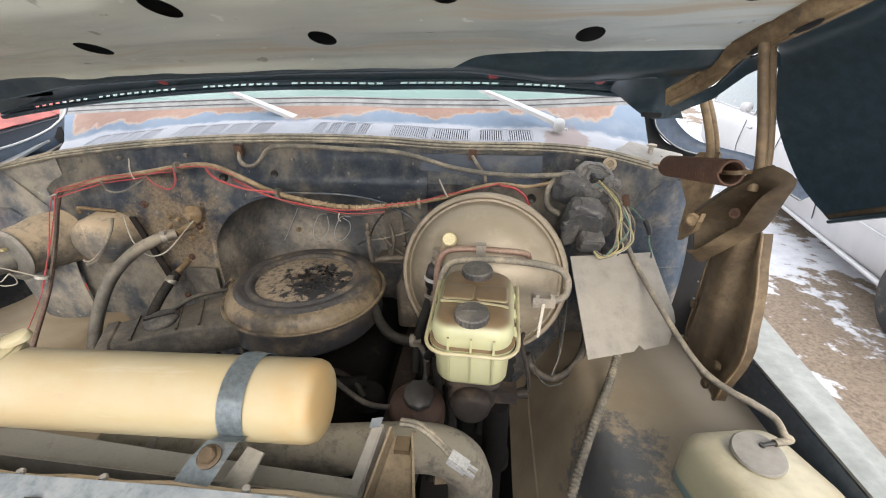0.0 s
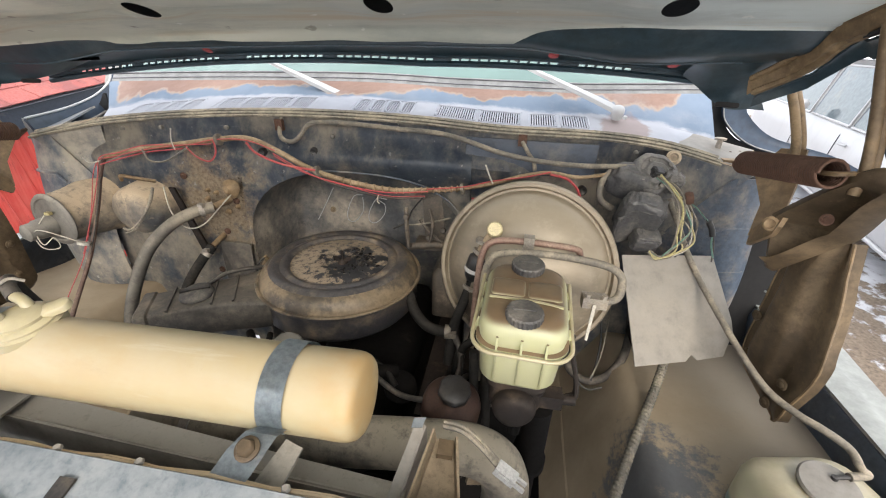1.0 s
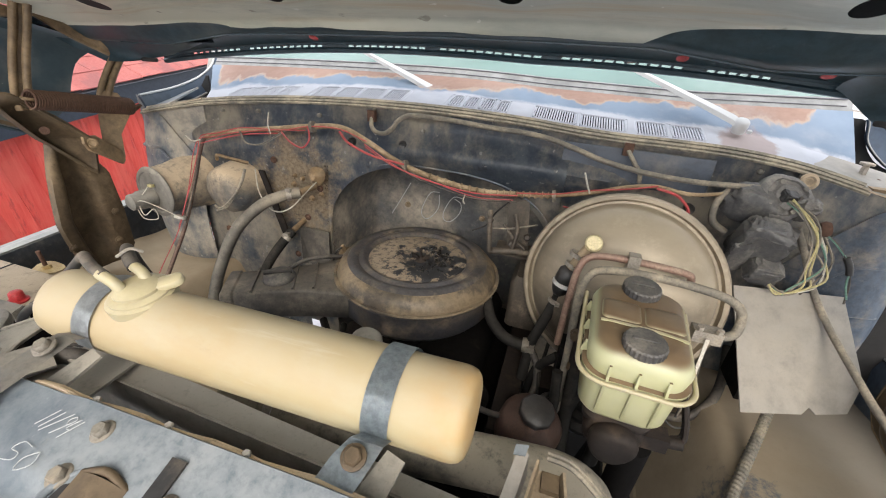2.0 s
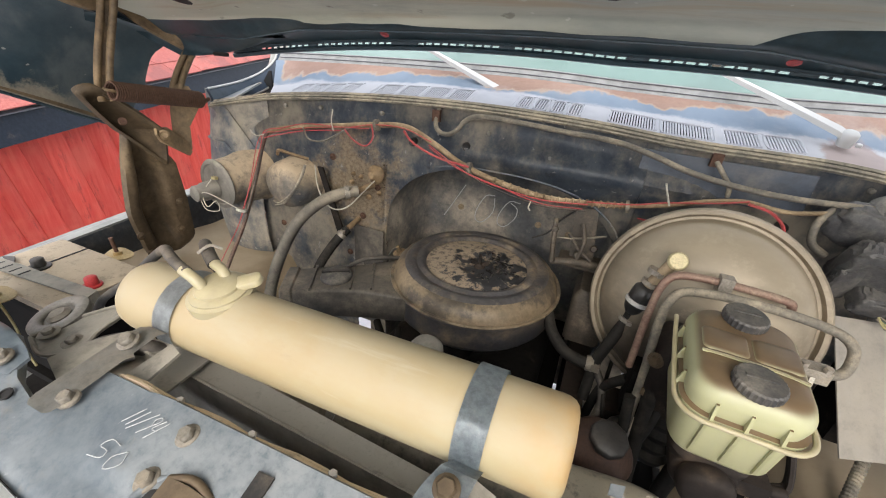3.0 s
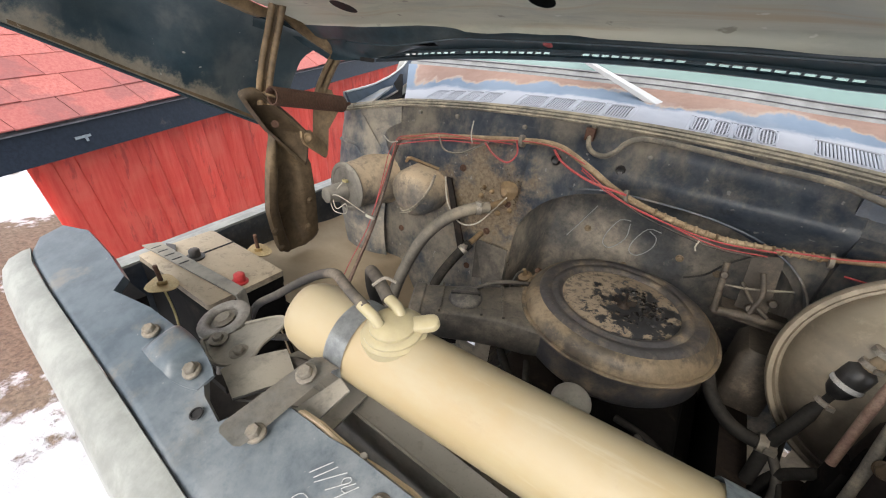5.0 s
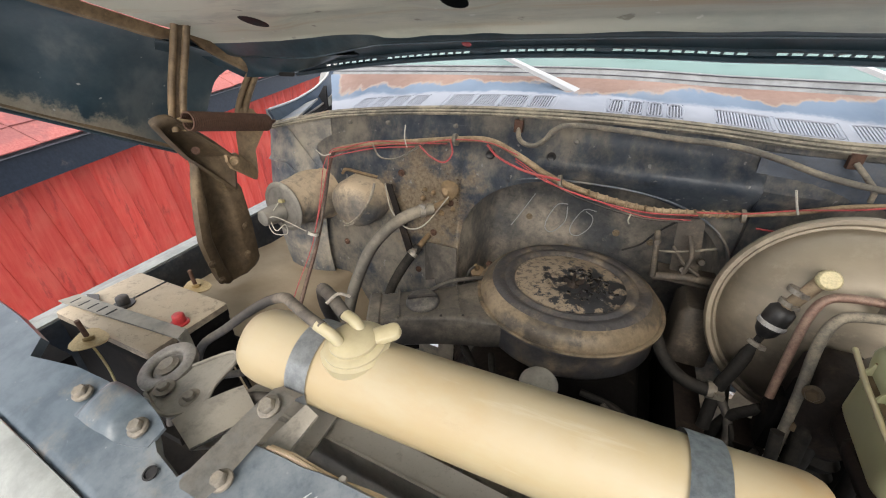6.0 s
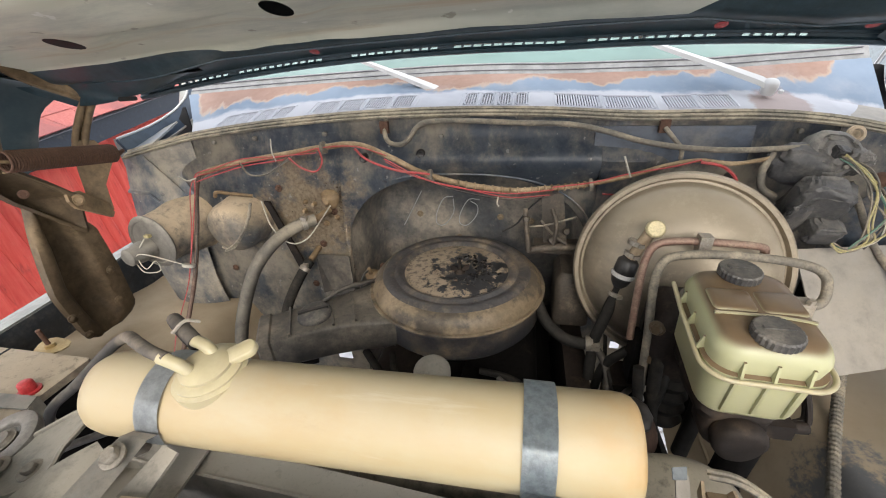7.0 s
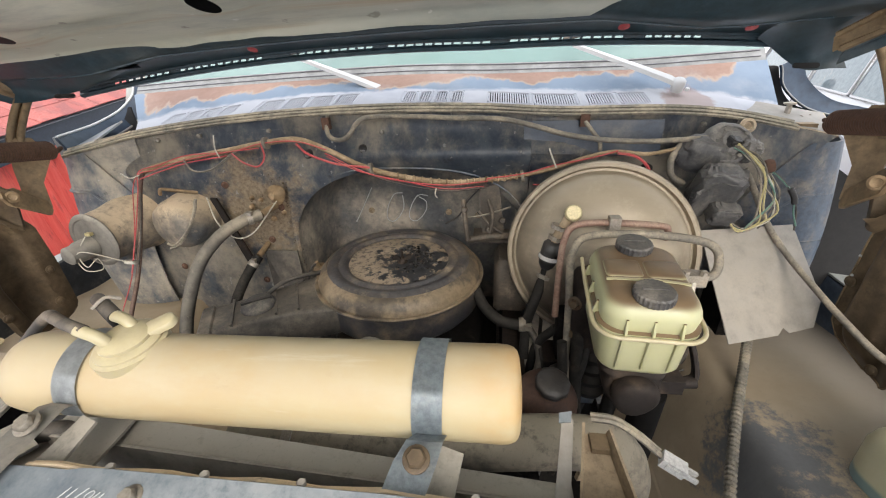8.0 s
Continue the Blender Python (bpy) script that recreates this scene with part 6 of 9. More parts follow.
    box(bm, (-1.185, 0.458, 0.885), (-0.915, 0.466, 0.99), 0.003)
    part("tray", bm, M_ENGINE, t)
    c = thing("battery_cable", (-0.92, 0.37, 1.04), "thin black battery cable below the horn hose", "cable")
    bm = B()
    tube(bm, [(-0.68, 0.40, 1.06), (-0.74, 0.37, 1.07), (-0.80, 0.345, 1.06), (-0.86, 0.32, 1.04), (-0.90, 0.30, 1.00), (-0.91, 0.29, 0.95)], 0.0055, 10, 6)
    part("cable", bm, M_RUBBER, c)


build_battery()


# ---- horn and the brackets in front of the battery ----
def build_horn():
    t = thing("horn", (-0.775, 0.258, 1.12), "small round grey horn on a stamped bracket", "horn")
    ax = V(-0.1, -0.25, 1)
    bm = B()
    lathe(bm, [(0, -0.016), (0.028, -0.016), (0.033, -0.010), (0.035, -0.003), (0.0345, 0.001), (0.031, 0.003), (0.022, 0.0035), (0.0195, 0.002), (0.0185, -0.003), (0, -0.003)], (-0.777, 0.260, 1.164), ax, 40)
    part("disc", bm, M_HORN, t, "grey pressed ring")
    bm = B()
    lathe(bm, [(0, -0.002), (0.013, -0.002), (0.014, 0.0005), (0.010, 0.002), (0.009, 0.0045), (0, 0.005)], (-0.777, 0.260, 1.164), ax, 20)
    part("centre", bm, M_BOLT, t, "dull recessed centre")
    # stamped arm: a flat tapering plate with a turned rim
    outline = smooth_path([V(-0.762, 0.222, 1.158), V(-0.758, 0.250, 1.160), V(-0.736, 0.281, 1.166), V(-0.712, 0.303, 1.172), V(-0.694, 0.292, 1.174), V(-0.688, 0.258, 1.172), V(-0.679, 0.236, 1.170), V(-0.691, 0.216, 1.166), V(-0.721, 0.210, 1.160), V(-0.762, 0.222, 1.158)], 4)[:-1]
    bm = B()
    slab(bm, outline, 0.003, 0)
    part("mount", bm, M_RAD, t, "stamped metal mount")
    bm = B()
    tube(bm, [p + V(0, 0, 0.003) for p in outline + outline[:1]], 0.0026, 6, 1)
    part("mount_rim", bm, M_RAD, t, "pale turned rim")
    for x, y in ((-0.742, 0.233), (-0.703, 0.236)):
        bm = B()
        hexbolt(bm, (x, y, 1.167), (0, -0.1, 1), 0.0068, 0.007, 0.0115)
        part("bolt", bm, M_BOLT, t)
    bm = B()
    sheet(bm, lambda u, v: V(-0.688, 0.205, 1.172).lerp(V(-0.640, 0.190, 1.182), v).lerp(V(-0.655, 0.268, 1.176).lerp(V(-0.612, 0.248, 1.180), v), u) + V(0, 0, 0.004 * math.sin(math.pi * u) - 0.010 * v * v), 10, 6, 0.002)
    part("guide_plate", bm, M_RAD, t, "thin bent plate with dark edge", 60)
    bm = B()
    tube(bm, [V(-0.640, 0.190, 1.174), V(-0.626, 0.218, 1.174), V(-0.612, 0.248, 1.172)], 0.0016, 6, 4)
    part("dark_edge", bm, M_BLACKP, t)
    h = thing("coil_of_hose", (-0.63, 0.275, 1.15), "short black hose looping under the bracket", "hose")
    bm = B()
    tube(bm, [(-0.68, 0.25, 1.13), (-0.65, 0.262, 1.160), (-0.61, 0.275, 1.160), (-0.60, 0.285, 1.12), (-0.62, 0.30, 1.06)], 0.010, 10, 5)
    part("hose", bm, M_RUBBER, h)


build_horn()


# ---- engine ----
def build_engine():
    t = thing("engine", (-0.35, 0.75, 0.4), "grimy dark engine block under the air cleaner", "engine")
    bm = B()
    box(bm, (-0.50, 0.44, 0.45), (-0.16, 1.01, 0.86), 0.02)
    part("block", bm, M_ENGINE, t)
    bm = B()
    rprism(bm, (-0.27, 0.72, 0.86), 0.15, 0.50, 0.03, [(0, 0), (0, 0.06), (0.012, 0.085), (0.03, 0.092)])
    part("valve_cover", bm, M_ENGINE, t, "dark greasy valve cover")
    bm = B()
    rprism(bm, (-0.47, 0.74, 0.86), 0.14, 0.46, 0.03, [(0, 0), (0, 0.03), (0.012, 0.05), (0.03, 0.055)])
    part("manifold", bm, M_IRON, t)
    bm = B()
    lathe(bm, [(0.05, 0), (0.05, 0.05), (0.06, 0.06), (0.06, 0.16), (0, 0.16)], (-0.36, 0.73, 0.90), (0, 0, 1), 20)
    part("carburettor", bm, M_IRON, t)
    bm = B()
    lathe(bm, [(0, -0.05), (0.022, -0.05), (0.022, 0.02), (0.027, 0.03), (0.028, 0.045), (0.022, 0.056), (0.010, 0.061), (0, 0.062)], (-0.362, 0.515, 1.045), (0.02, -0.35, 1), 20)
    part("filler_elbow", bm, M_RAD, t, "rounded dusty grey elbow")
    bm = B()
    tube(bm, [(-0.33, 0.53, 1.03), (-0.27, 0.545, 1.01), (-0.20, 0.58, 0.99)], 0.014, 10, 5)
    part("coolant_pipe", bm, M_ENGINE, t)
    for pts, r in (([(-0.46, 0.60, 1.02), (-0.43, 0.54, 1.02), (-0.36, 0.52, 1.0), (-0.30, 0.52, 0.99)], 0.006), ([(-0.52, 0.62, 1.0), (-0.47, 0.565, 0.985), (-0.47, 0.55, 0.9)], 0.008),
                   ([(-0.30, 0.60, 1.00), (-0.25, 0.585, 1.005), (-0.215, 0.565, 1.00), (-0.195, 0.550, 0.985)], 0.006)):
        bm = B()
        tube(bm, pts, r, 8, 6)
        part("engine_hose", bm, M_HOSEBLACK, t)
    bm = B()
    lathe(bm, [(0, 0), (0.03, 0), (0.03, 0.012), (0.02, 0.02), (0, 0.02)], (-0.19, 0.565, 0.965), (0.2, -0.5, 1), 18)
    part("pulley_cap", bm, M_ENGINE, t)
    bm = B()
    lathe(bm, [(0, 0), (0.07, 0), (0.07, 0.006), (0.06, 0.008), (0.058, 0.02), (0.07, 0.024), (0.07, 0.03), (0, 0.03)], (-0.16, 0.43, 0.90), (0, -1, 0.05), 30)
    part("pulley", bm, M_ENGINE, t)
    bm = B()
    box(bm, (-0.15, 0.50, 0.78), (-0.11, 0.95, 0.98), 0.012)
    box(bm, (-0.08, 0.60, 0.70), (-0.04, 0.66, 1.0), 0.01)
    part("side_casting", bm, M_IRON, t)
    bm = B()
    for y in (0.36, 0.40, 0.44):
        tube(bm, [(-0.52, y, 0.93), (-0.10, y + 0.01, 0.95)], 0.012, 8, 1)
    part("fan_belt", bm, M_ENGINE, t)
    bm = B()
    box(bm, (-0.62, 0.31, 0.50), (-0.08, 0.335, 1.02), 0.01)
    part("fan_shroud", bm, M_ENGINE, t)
    # added sheet: keeps ground light out of the bay and its gaps dark
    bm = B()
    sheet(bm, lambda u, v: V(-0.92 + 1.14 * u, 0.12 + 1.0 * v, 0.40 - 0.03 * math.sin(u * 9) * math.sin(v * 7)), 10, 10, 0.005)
    part("underside_blocker", bm, M_ENGINE, t, "added black sheet blocking light under the engine", 60)
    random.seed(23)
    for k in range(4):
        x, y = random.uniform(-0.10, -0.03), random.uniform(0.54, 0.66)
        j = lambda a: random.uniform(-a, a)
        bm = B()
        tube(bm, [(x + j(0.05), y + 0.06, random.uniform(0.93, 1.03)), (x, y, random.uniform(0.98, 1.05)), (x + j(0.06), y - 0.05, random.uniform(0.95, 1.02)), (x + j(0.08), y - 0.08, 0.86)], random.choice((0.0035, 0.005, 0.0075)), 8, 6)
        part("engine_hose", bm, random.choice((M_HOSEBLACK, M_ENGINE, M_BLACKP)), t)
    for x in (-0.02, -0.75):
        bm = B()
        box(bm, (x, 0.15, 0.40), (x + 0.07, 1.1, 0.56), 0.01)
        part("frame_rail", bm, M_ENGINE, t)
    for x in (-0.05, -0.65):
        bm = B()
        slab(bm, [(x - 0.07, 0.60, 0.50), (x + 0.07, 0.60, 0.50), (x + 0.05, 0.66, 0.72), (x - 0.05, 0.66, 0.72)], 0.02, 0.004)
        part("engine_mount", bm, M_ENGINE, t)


build_engine()


def build_air_cleaner():
    c = V(-0.360, 0.731, 1.097)
    t = thing("air_cleaner", c - V(0, 0, 0.06), "round dusty black air cleaner with flaking lid and wing nut", "air cleaner")
    bm = B()
    lathe(bm, [(0, -0.075), (0.09, -0.075), (0.125, -0.068), (0.150, -0.062), (0.160, -0.050), (0.160, -0.010), (0.162, -0.006), (0.164, -0.001), (0, -0.001)], c, (0, 0, 1), 56)
    part("body", bm, M_CLEANER, t, "black-painted bowl")
    bm = B()
    lathe(bm, [(0.10, 0.0), (0.1660, 0.0), (0.1690, 0.0025), (0.1680, 0.0055), (0.1640, 0.0060), (0.1620, 0.0050), (0.1605, 0.0095), (0.1565, 0.0190), (0.1500, 0.0265), (0.1440, 0.0305), (0.140, 0.0320), (0.130, 0.020)], c, (0, 0, 1), 72)
    part("lid_skirt", bm, dusty("lid_skirt_dust", (0.19, 0.143, 0.090), 0.60, 0.34, scale=10, dust_colour=(0.26, 0.20, 0.13), settle=0.4, second=(0.030, 0.027, 0.025), second_amount=0.52, bump=0.1, seed=61), t, "tan dust on the sloping lid", 40)
    for prof_ in ([(0.1415, 0.0312), (0.137, 0.0358), (0.129, 0.0366), (0.122, 0.0354), (0.119, 0.0338)], [(0.119, 0.0338), (0.116, 0.0345), (0.112, 0.0365), (0.107, 0.0368), (0.103, 0.0345), (0.0995, 0.0300)]):
        bm = B()
        lathe(bm, [(0.117, 0.020), *prof_, (0.117, 0.020)], c, (0, 0, 1), 72)
        part("lid_ring", bm, M_CLEANER, t, "raised ring pressed in the lid", 50)
    bm = B()
    prof = [(0.100, 0.0285), (0.096, 0.0275), (0.090, 0.0290), (0.075, 0.0305), (0.050, 0.0310), (0.036, 0.0300), (0.030, 0.0265), (0.024, 0.0250), (0.012, 0.0252), (0, 0.0255)]
    lathe(bm, prof, c, (0, 0, 1), 72)
    part("lid_centre", bm, M_LIDPAINT, t, "black paint flaking to tan primer", 50)
    # oily scabs round the nut
    random.seed(5)
    bm = B()
    for k in range(110):
        a, r = random.gauss(0.2, 0.75), abs(random.gauss(0.032, 0.020)) + 0.008
        if r > 0.085:
            continue
        x, y = r * math.cos(a), r * math.sin(a) * 0.9
        z = 0.0312 if r > 0.034 else 0.0262
        lathe(bm, [(0, -0.001), (random.uniform(0.0015, 0.0048), -0.0005), (random.uniform(0.001, 0.003), random.uniform(0.0008, 0.002)), (0, random.uniform(0.001, 0.0024))], c + V(x, y, z), (random.uniform(-0.2, 0.2), random.uniform(-0.2, 0.2), 1), 7, lambda a, q=random.random() * 6: 1 + 0.35 * math.sin(2 * a + q))
    tagged(part("oily_scab", bm, M_OIL, t, "patch of oily black grime"), kind="stuff")
    bm = B()
    lathe(bm, [(0, 0.025), (0.011, 0.025), (0.012, 0.028), (0.007, 0.031), (0.0055, 0.036), (0, 0.036)], c + V(0.008, -0.006, 0), (0, 0, 1), 12)
    for s in (-1, 1):
        slab(bm, [c + V(0.008 + s * 0.004, -0.006, 0.031), c + V(0.008 + s * 0.017, -0.006 + s * 0.004, 0.034), c + V(0.008 + s * 0.018, -0.006 + s * 0.004, 0.044), c + V(0.008 + s * 0.010, -0.006 + s * 0.002, 0.042), c + V(0.008 + s * 0.004, -0.006, 0.037)], 0.0025, 0.0008)
    lathe(bm, [(0.0028, 0.03), (0.0028, 0.055), (0, 0.056)], c + V(0.008, -0.006, 0), (0, 0, 1), 8)
    part("wing_nut", bm, M_IRON, t, "worn wing nut on its stud")
    bm = B()
    hexbolt(bm, c + V(-0.168, 0.06, -0.01), (-1, 0.3, 0.2), 0.007, 0.01)
    part("side_screw", bm, M_RUST, t)
    # intake duct
    d = thing("intake_duct", (-0.60, 0.60, 1.03), "dusty black plastic intake duct with a round lid", "duct")
    ang = math.degrees(math.atan2(0.10, 0.19))
    m = Matrix.Translation((-0.578, 0.607, 1.063)) @ pose(0, 0, 0, 0, -3, ang)
    bm = B()
    b2 = bmesh.new()
    secs = [(-0.118, 0.042, 0.030), (-0.114, 0.046, 0.034), (-0.097, 0.046, 0.034), (-0.094, 0.043, 0.031), (-0.03, 0.045, 0.033), (0.0, 0.047, 0.033), (0.045, 0.054, 0.033), (0.085, 0.066, 0.032), (0.115, 0.072, 0.030)]
    loops = []
    for x, hw, hh in secs:
        loop = []
        for k in range(16):
            a = 2 * math.pi * k / 16
            cx, cy = math.cos(a), math.sin(a)
            loop.append(b2.verts.new((x, hw * math.copysign(abs(cx) ** 0.24, cx), hh * math.copysign(abs(cy) ** 0.24, cy))))
        loops.append(loop)
    for a, b in zip(loops, loops[1:]):
        for k in range(16):
            b2.faces.new((a[k], a[(k + 1) % 16], b[(k + 1) % 16], b[k]))
    b2.faces.new(loops[0])
    b2.faces.new(loops[-1])
    b2.transform(m)
    merge(bm, b2)
    part("body", bm, M_DUCT, d, "black plastic box duct", 40)
    for x in (-0.062, 0.012, 0.05):
        bm = B()
        box(bm, (x - 0.002, -0.042 - 0.1 * max(0, x), 0.030), (x + 0.002, 0.042 + 0.1 * max(0, x), 0.0355), 0.001, m, 1)
        part("rib", bm, M_DUCT, d)
    bm = B()
    lathe(bm, [(0, 0), (0.030, 0), (0.031, 0.004), (0.028, 0.010), (0.022, 0.013), (0, 0.014)], m @ V(-0.018, 0.0, 0.031), (-0.05, -0.1, 1), 24)
    part("round_lid", bm, M_CAP, d, "round lid with a raised bar")
    bm = B()
    box(bm, (-0.045, -0.003, 0.043), (0.008, 0.003, 0.0475), 0.0015, m @ pose(0, 0, 0, 0, 0, 0), 1)
    part("lid_bar", bm, M_BLACKP, d)
    bm = B()
    box(bm, (-0.09, -0.036, -0.045), (-0.03, 0.030, -0.02), 0.008, m)
    part("lower_flap", bm, M_ENGINE, d)
    h = thing("vacuum_hose", (-0.55, 0.66, 1.1), "thin black vacuum hose lying over the duct", "hose")
    bm = B()
    tube(bm, [(-0.605, 0.63, 1.092), (-0.57, 0.655, 1.112), (-0.535, 0.685, 1.112), (-0.51, 0.72, 1.10)], 0.0045, 8, 6)
    part("hose", bm, M_RUBBER, h)


build_air_cleaner()


def build_booster():
    c, n = V(0.016, 0.706, 1.164), V(-0.15, -1.0, 0.24).normalized()
    t = thing("brake_booster", c - V(0, 0, 0.15), "large round dust-coated brake booster on the firewall", "brake booster")
    bm = B()
    lathe(bm, [(0, 0.070), (0.040, 0.070), (0.050, 0.0685), (0.060, 0.064), (0.085, 0.059), (0.108, 0.050), (0.126, 0.037), (0.138, 0.022), (0.1445, 0.008), (0.147, -0.003), (0.151, -0.003), (0.1535, 0.003), (0.1545, 0.006), (0.1605, 0.0065), (0.1635, 0.003), (0.164, -0.006), (0.15, -0.006), (0, -0.006)], c, n, 72)
    part("front_shell", bm, M_BOOSTER, t, "tan dusty domed front shell", 50)
    bm = B()
    lathe(bm, [(0.160, -0.006), (0.160, -0.012), (0.152, -0.018), (0.148, -0.045), (0.125, -0.062), (0.06, -0.072), (0, -0.072)], c, n, 56)
    part("rear_shell", bm, M_IRON, t)
    bm = B()
    box(bm, (-0.05, 0.765, 1.06), (0.085, 0.86, 1.24), 0.01)
    part("mounting_bracket", bm, M_IRON, t)
    # check valve and hose
    v = thing("check_valve", (-0.07, 0.665, 1.15), "check valve with cream cap, black body and clamps", "valve")
    bm = B()
    lathe(bm, [(0, -0.006), (0.0115, -0.006), (0.0135, -0.002), (0.0135, 0.004), (0.011, 0.007), (0, 0.007)], (-0.046, 0.660, 1.260), (-0.05, -0.9, 0.55), 20)
    part("cream_cap", bm, M_YELMARK, v, "cream plastic cap")
    bm = B()
    tube(bm, [(-0.047, 0.668, 1.256), (-0.054, 0.667, 1.240), (-0.064, 0.667, 1.218), (-0.069, 0.668, 1.205)], 0.0085, 10, 4)
    part("elbow", bm, M_TANBRACKET, v)
    ax = V(0.012, 0.003, 0.06).normalized()
    o = V(-0.074, 0.669, 1.182)
    for h, r in ((0.050, 0.0125), (0.030, 0.0118), (-0.044, 0.0120)):
        bm = B()
        lathe(bm, [(r * 0.7, -0.0035), (r, -0.0035), (r, 0.0035), (r * 0.7, 0.0035)], o + ax * h, ax, 18)
        box(bm, (-0.004, -0.004, -0.003), (0.004, 0.004, 0.003), 0.001, Matrix.Translation(o + ax * h + V(0.004, -r, 0)), 1)
        part("hose_clamp", bm, M_STEEL, v, "worn steel clamp")
    bm = B()
    lathe(bm, [(0, 0.024), (0.010, 0.024), (0.0165, 0.018), (0.0175, 0.004), (0.0175, -0.010), (0.015, -0.022), (0.010, -0.030), (0, -0.030)], o, ax, 24)
    part("valve_body", bm, M_BLACKP, v)
    bm = B()
    lathe(bm, [(0.015, -0.010), (0.0188, -0.010), (0.0192, -0.006), (0.0188, -0.003), (0.015, -0.003)], o, ax, 24)
    part("white_ring", bm, M_WHITEPLUG, v, "pale plastic ring")
    hz = thing("booster_hose", (-0.1, 0.65, 1.05), "black rubber vacuum hose from the valve to the engine", "hose")
    bm = B()
    tube(bm, [o - ax * 0.028, o - ax * 0.06, V(-0.098, 0.655, 1.085), V(-0.108, 0.650, 1.045), V(-0.112, 0.63, 0.98)], 0.0095, 10, 6)
    part("upper_hose", bm, M_HOSEBLACK, hz)
    bm = B()
    tube(bm, [(-0.205, 0.70, 1.085), (-0.188, 0.675, 1.062), (-0.160, 0.655, 1.046), (-0.130, 0.648, 1.042), (-0.108, 0.648, 1.044)], 0.0105, 10, 6)
    part("side_hose", bm, M_HOSEBLACK, hz)
    bm = B()
    tube(bm, [(-0.104, 0.645, 1.038), (-0.090, 0.630, 1.020), (-0.085, 0.610, 0.995), (-0.092, 0.59, 0.97)], 0.0065, 8, 6)
    part("lower_hose", bm, M_RUBBER, hz)
    bm = B()
    lathe(bm, [(0.010, -0.006), (0.0135, -0.006), (0.0135, 0.006), (0.010, 0.006)], (-0.116, 0.648, 1.043), (1, 0, 0.05), 16)
    box(bm, (-0.114, 0.632, 1.040), (-0.100, 0.645, 1.050), 0.002)
    part("junction_clamp", bm, M_BOLT, hz, "dull metal clamp")


build_booster()


def build_master_cylinder():
    t = thing("master_cylinder", (0.005, 0.5, 1.08), "rusty cast-iron brake master cylinder under the reservoir", "master cylinder")
    bm = B()
    lathe(bm, [(0, 0), (0.030, 0), (0.034, 0.004), (0.034, 0.03), (0.028, 0.035), (0.028, 0.16), (0.036, 0.17), (0.036, 0.25), (0, 0.25)], (0.003, 0.425, 1.122), (0.02, 1, 0.03), 24)
    part("bore", bm, M_IRON, t)
    bm = B()
    rprism(bm, (0.004, 0.470, 1.122), 0.080, 0.095, 0.02, [(0.010, 0), (0.002, 0.01), (0, 0.020), (0.004, 0.026)])
    part("reservoir_seat", bm, M_IRON, t)
    bm = B()
    lathe(bm, [(0, 0), (0.020, 0), (0.026, 0.004), (0.028, 0.010), (0.027, 0.018), (0.024, 0.024), (0, 0.024)], (0.002, 0.402, 1.120), (0, 1, 0.1), 24, lambda a: 1 + 0.05 * math.sin(3 * a))
    part("end_boss", bm, M_IRON, t, "heavy round end boss")
    bm = B()
    box(bm, (0.030, 0.43, 1.112), (0.065, 0.452, 1.132), 0.004)
    lathe(bm, [(0, 0), (0.007, 0), (0.007, 0.02), (0, 0.02)], (0.062, 0.440, 1.122), (1, 0, 0.1), 8)
    part("outlet", bm, M_IRON, t)
    bm = B()
    for o in (0, 0.008):
        tube(bm, [(0.070, 0.438 + o, 1.123), (0.082, 0.442 + o, 1.130), (0.078, 0.455 + o, 1.160), (0.070, 0.47 + o, 1.185), (0.075, 0.49, 1.19)], 0.0032, 6, 5)
    part("fluid_line", bm, M_IRON, t)
    # cast flange against the booster, with its nuts
    bm = B()
    rprism(bm, (-0.012, 0.600, 1.045), 0.074, 0.090, 0.018, [(0.014, 0), (0.004, 0.02), (0.0, 0.06), (0.003, 0.115), (0.010, 0.132), (0.020, 0.138)])
    part("flange_casting", bm, M_IRON, t, "grimy cast flange")
    for x, y, z in ((-0.046, 0.566, 1.150), (-0.042, 0.572, 1.090)):
        bm = B()
        hexbolt(bm, (x, y, z), (-0.6, -1, 0.2), 0.008, 0.010, 0.011)
        part("flange_nut", bm, M_BRACKET, t)
    bm = B()
    lathe(bm, [(0, 0), (0.020, 0), (0.020, 0.12), (0.024, 0.125), (0.024, 0.15), (0.013, 0.16), (0.013, 0.40), (0, 0.40)], (0.040, 0.455, 1.09), (0.03, 0.12, -1), 18)
    part("steering_shaft", bm, M_ENGINE, t, "black greasy steering shaft")
    # reservoir
    r = thing("brake_fluid_reservoir", (0.003, 0.478, 1.160), "pale yellow-green brake fluid reservoir with brown-stained top", "reservoir")
    bm = B()
    m = Matrix.Translation((0.003, 0.474, 1.1800)) @ pose(0, 0, 0, 5, 0, -3)
    W, D = 0.106, 0.140
    rprism(bm, (0, 0, 0), W, D, 0.026, [(0.016, -0.019), (0.010, -0.017), (0.0055, -0.009), (0.003, 0.046), (-0.002, 0.0475), (-0.002, 0.0515), (0.0025, 0.053), (0.0005, 0.067), (0.0015, 0.072), (0.005, 0.080), (0.010, 0.0845), (0.016, 0.0865), (0.022, 0.087)], m, 7)
    part("body", bm, M_RES, r, "translucent plastic body", 45)
    for sx in (-1, 1):
        bm = B()
        rprism(bm, (0, 0, 0), 0.042, 0.036, 0.006, [(0, 0), (0.0015, 0.0018), (0.004, 0.0026)], m @ Matrix.Translation((sx * 0.0225, 0.004, 0.0865)))
        part("raised_pad", bm, M_RES, r)
    bm = B()
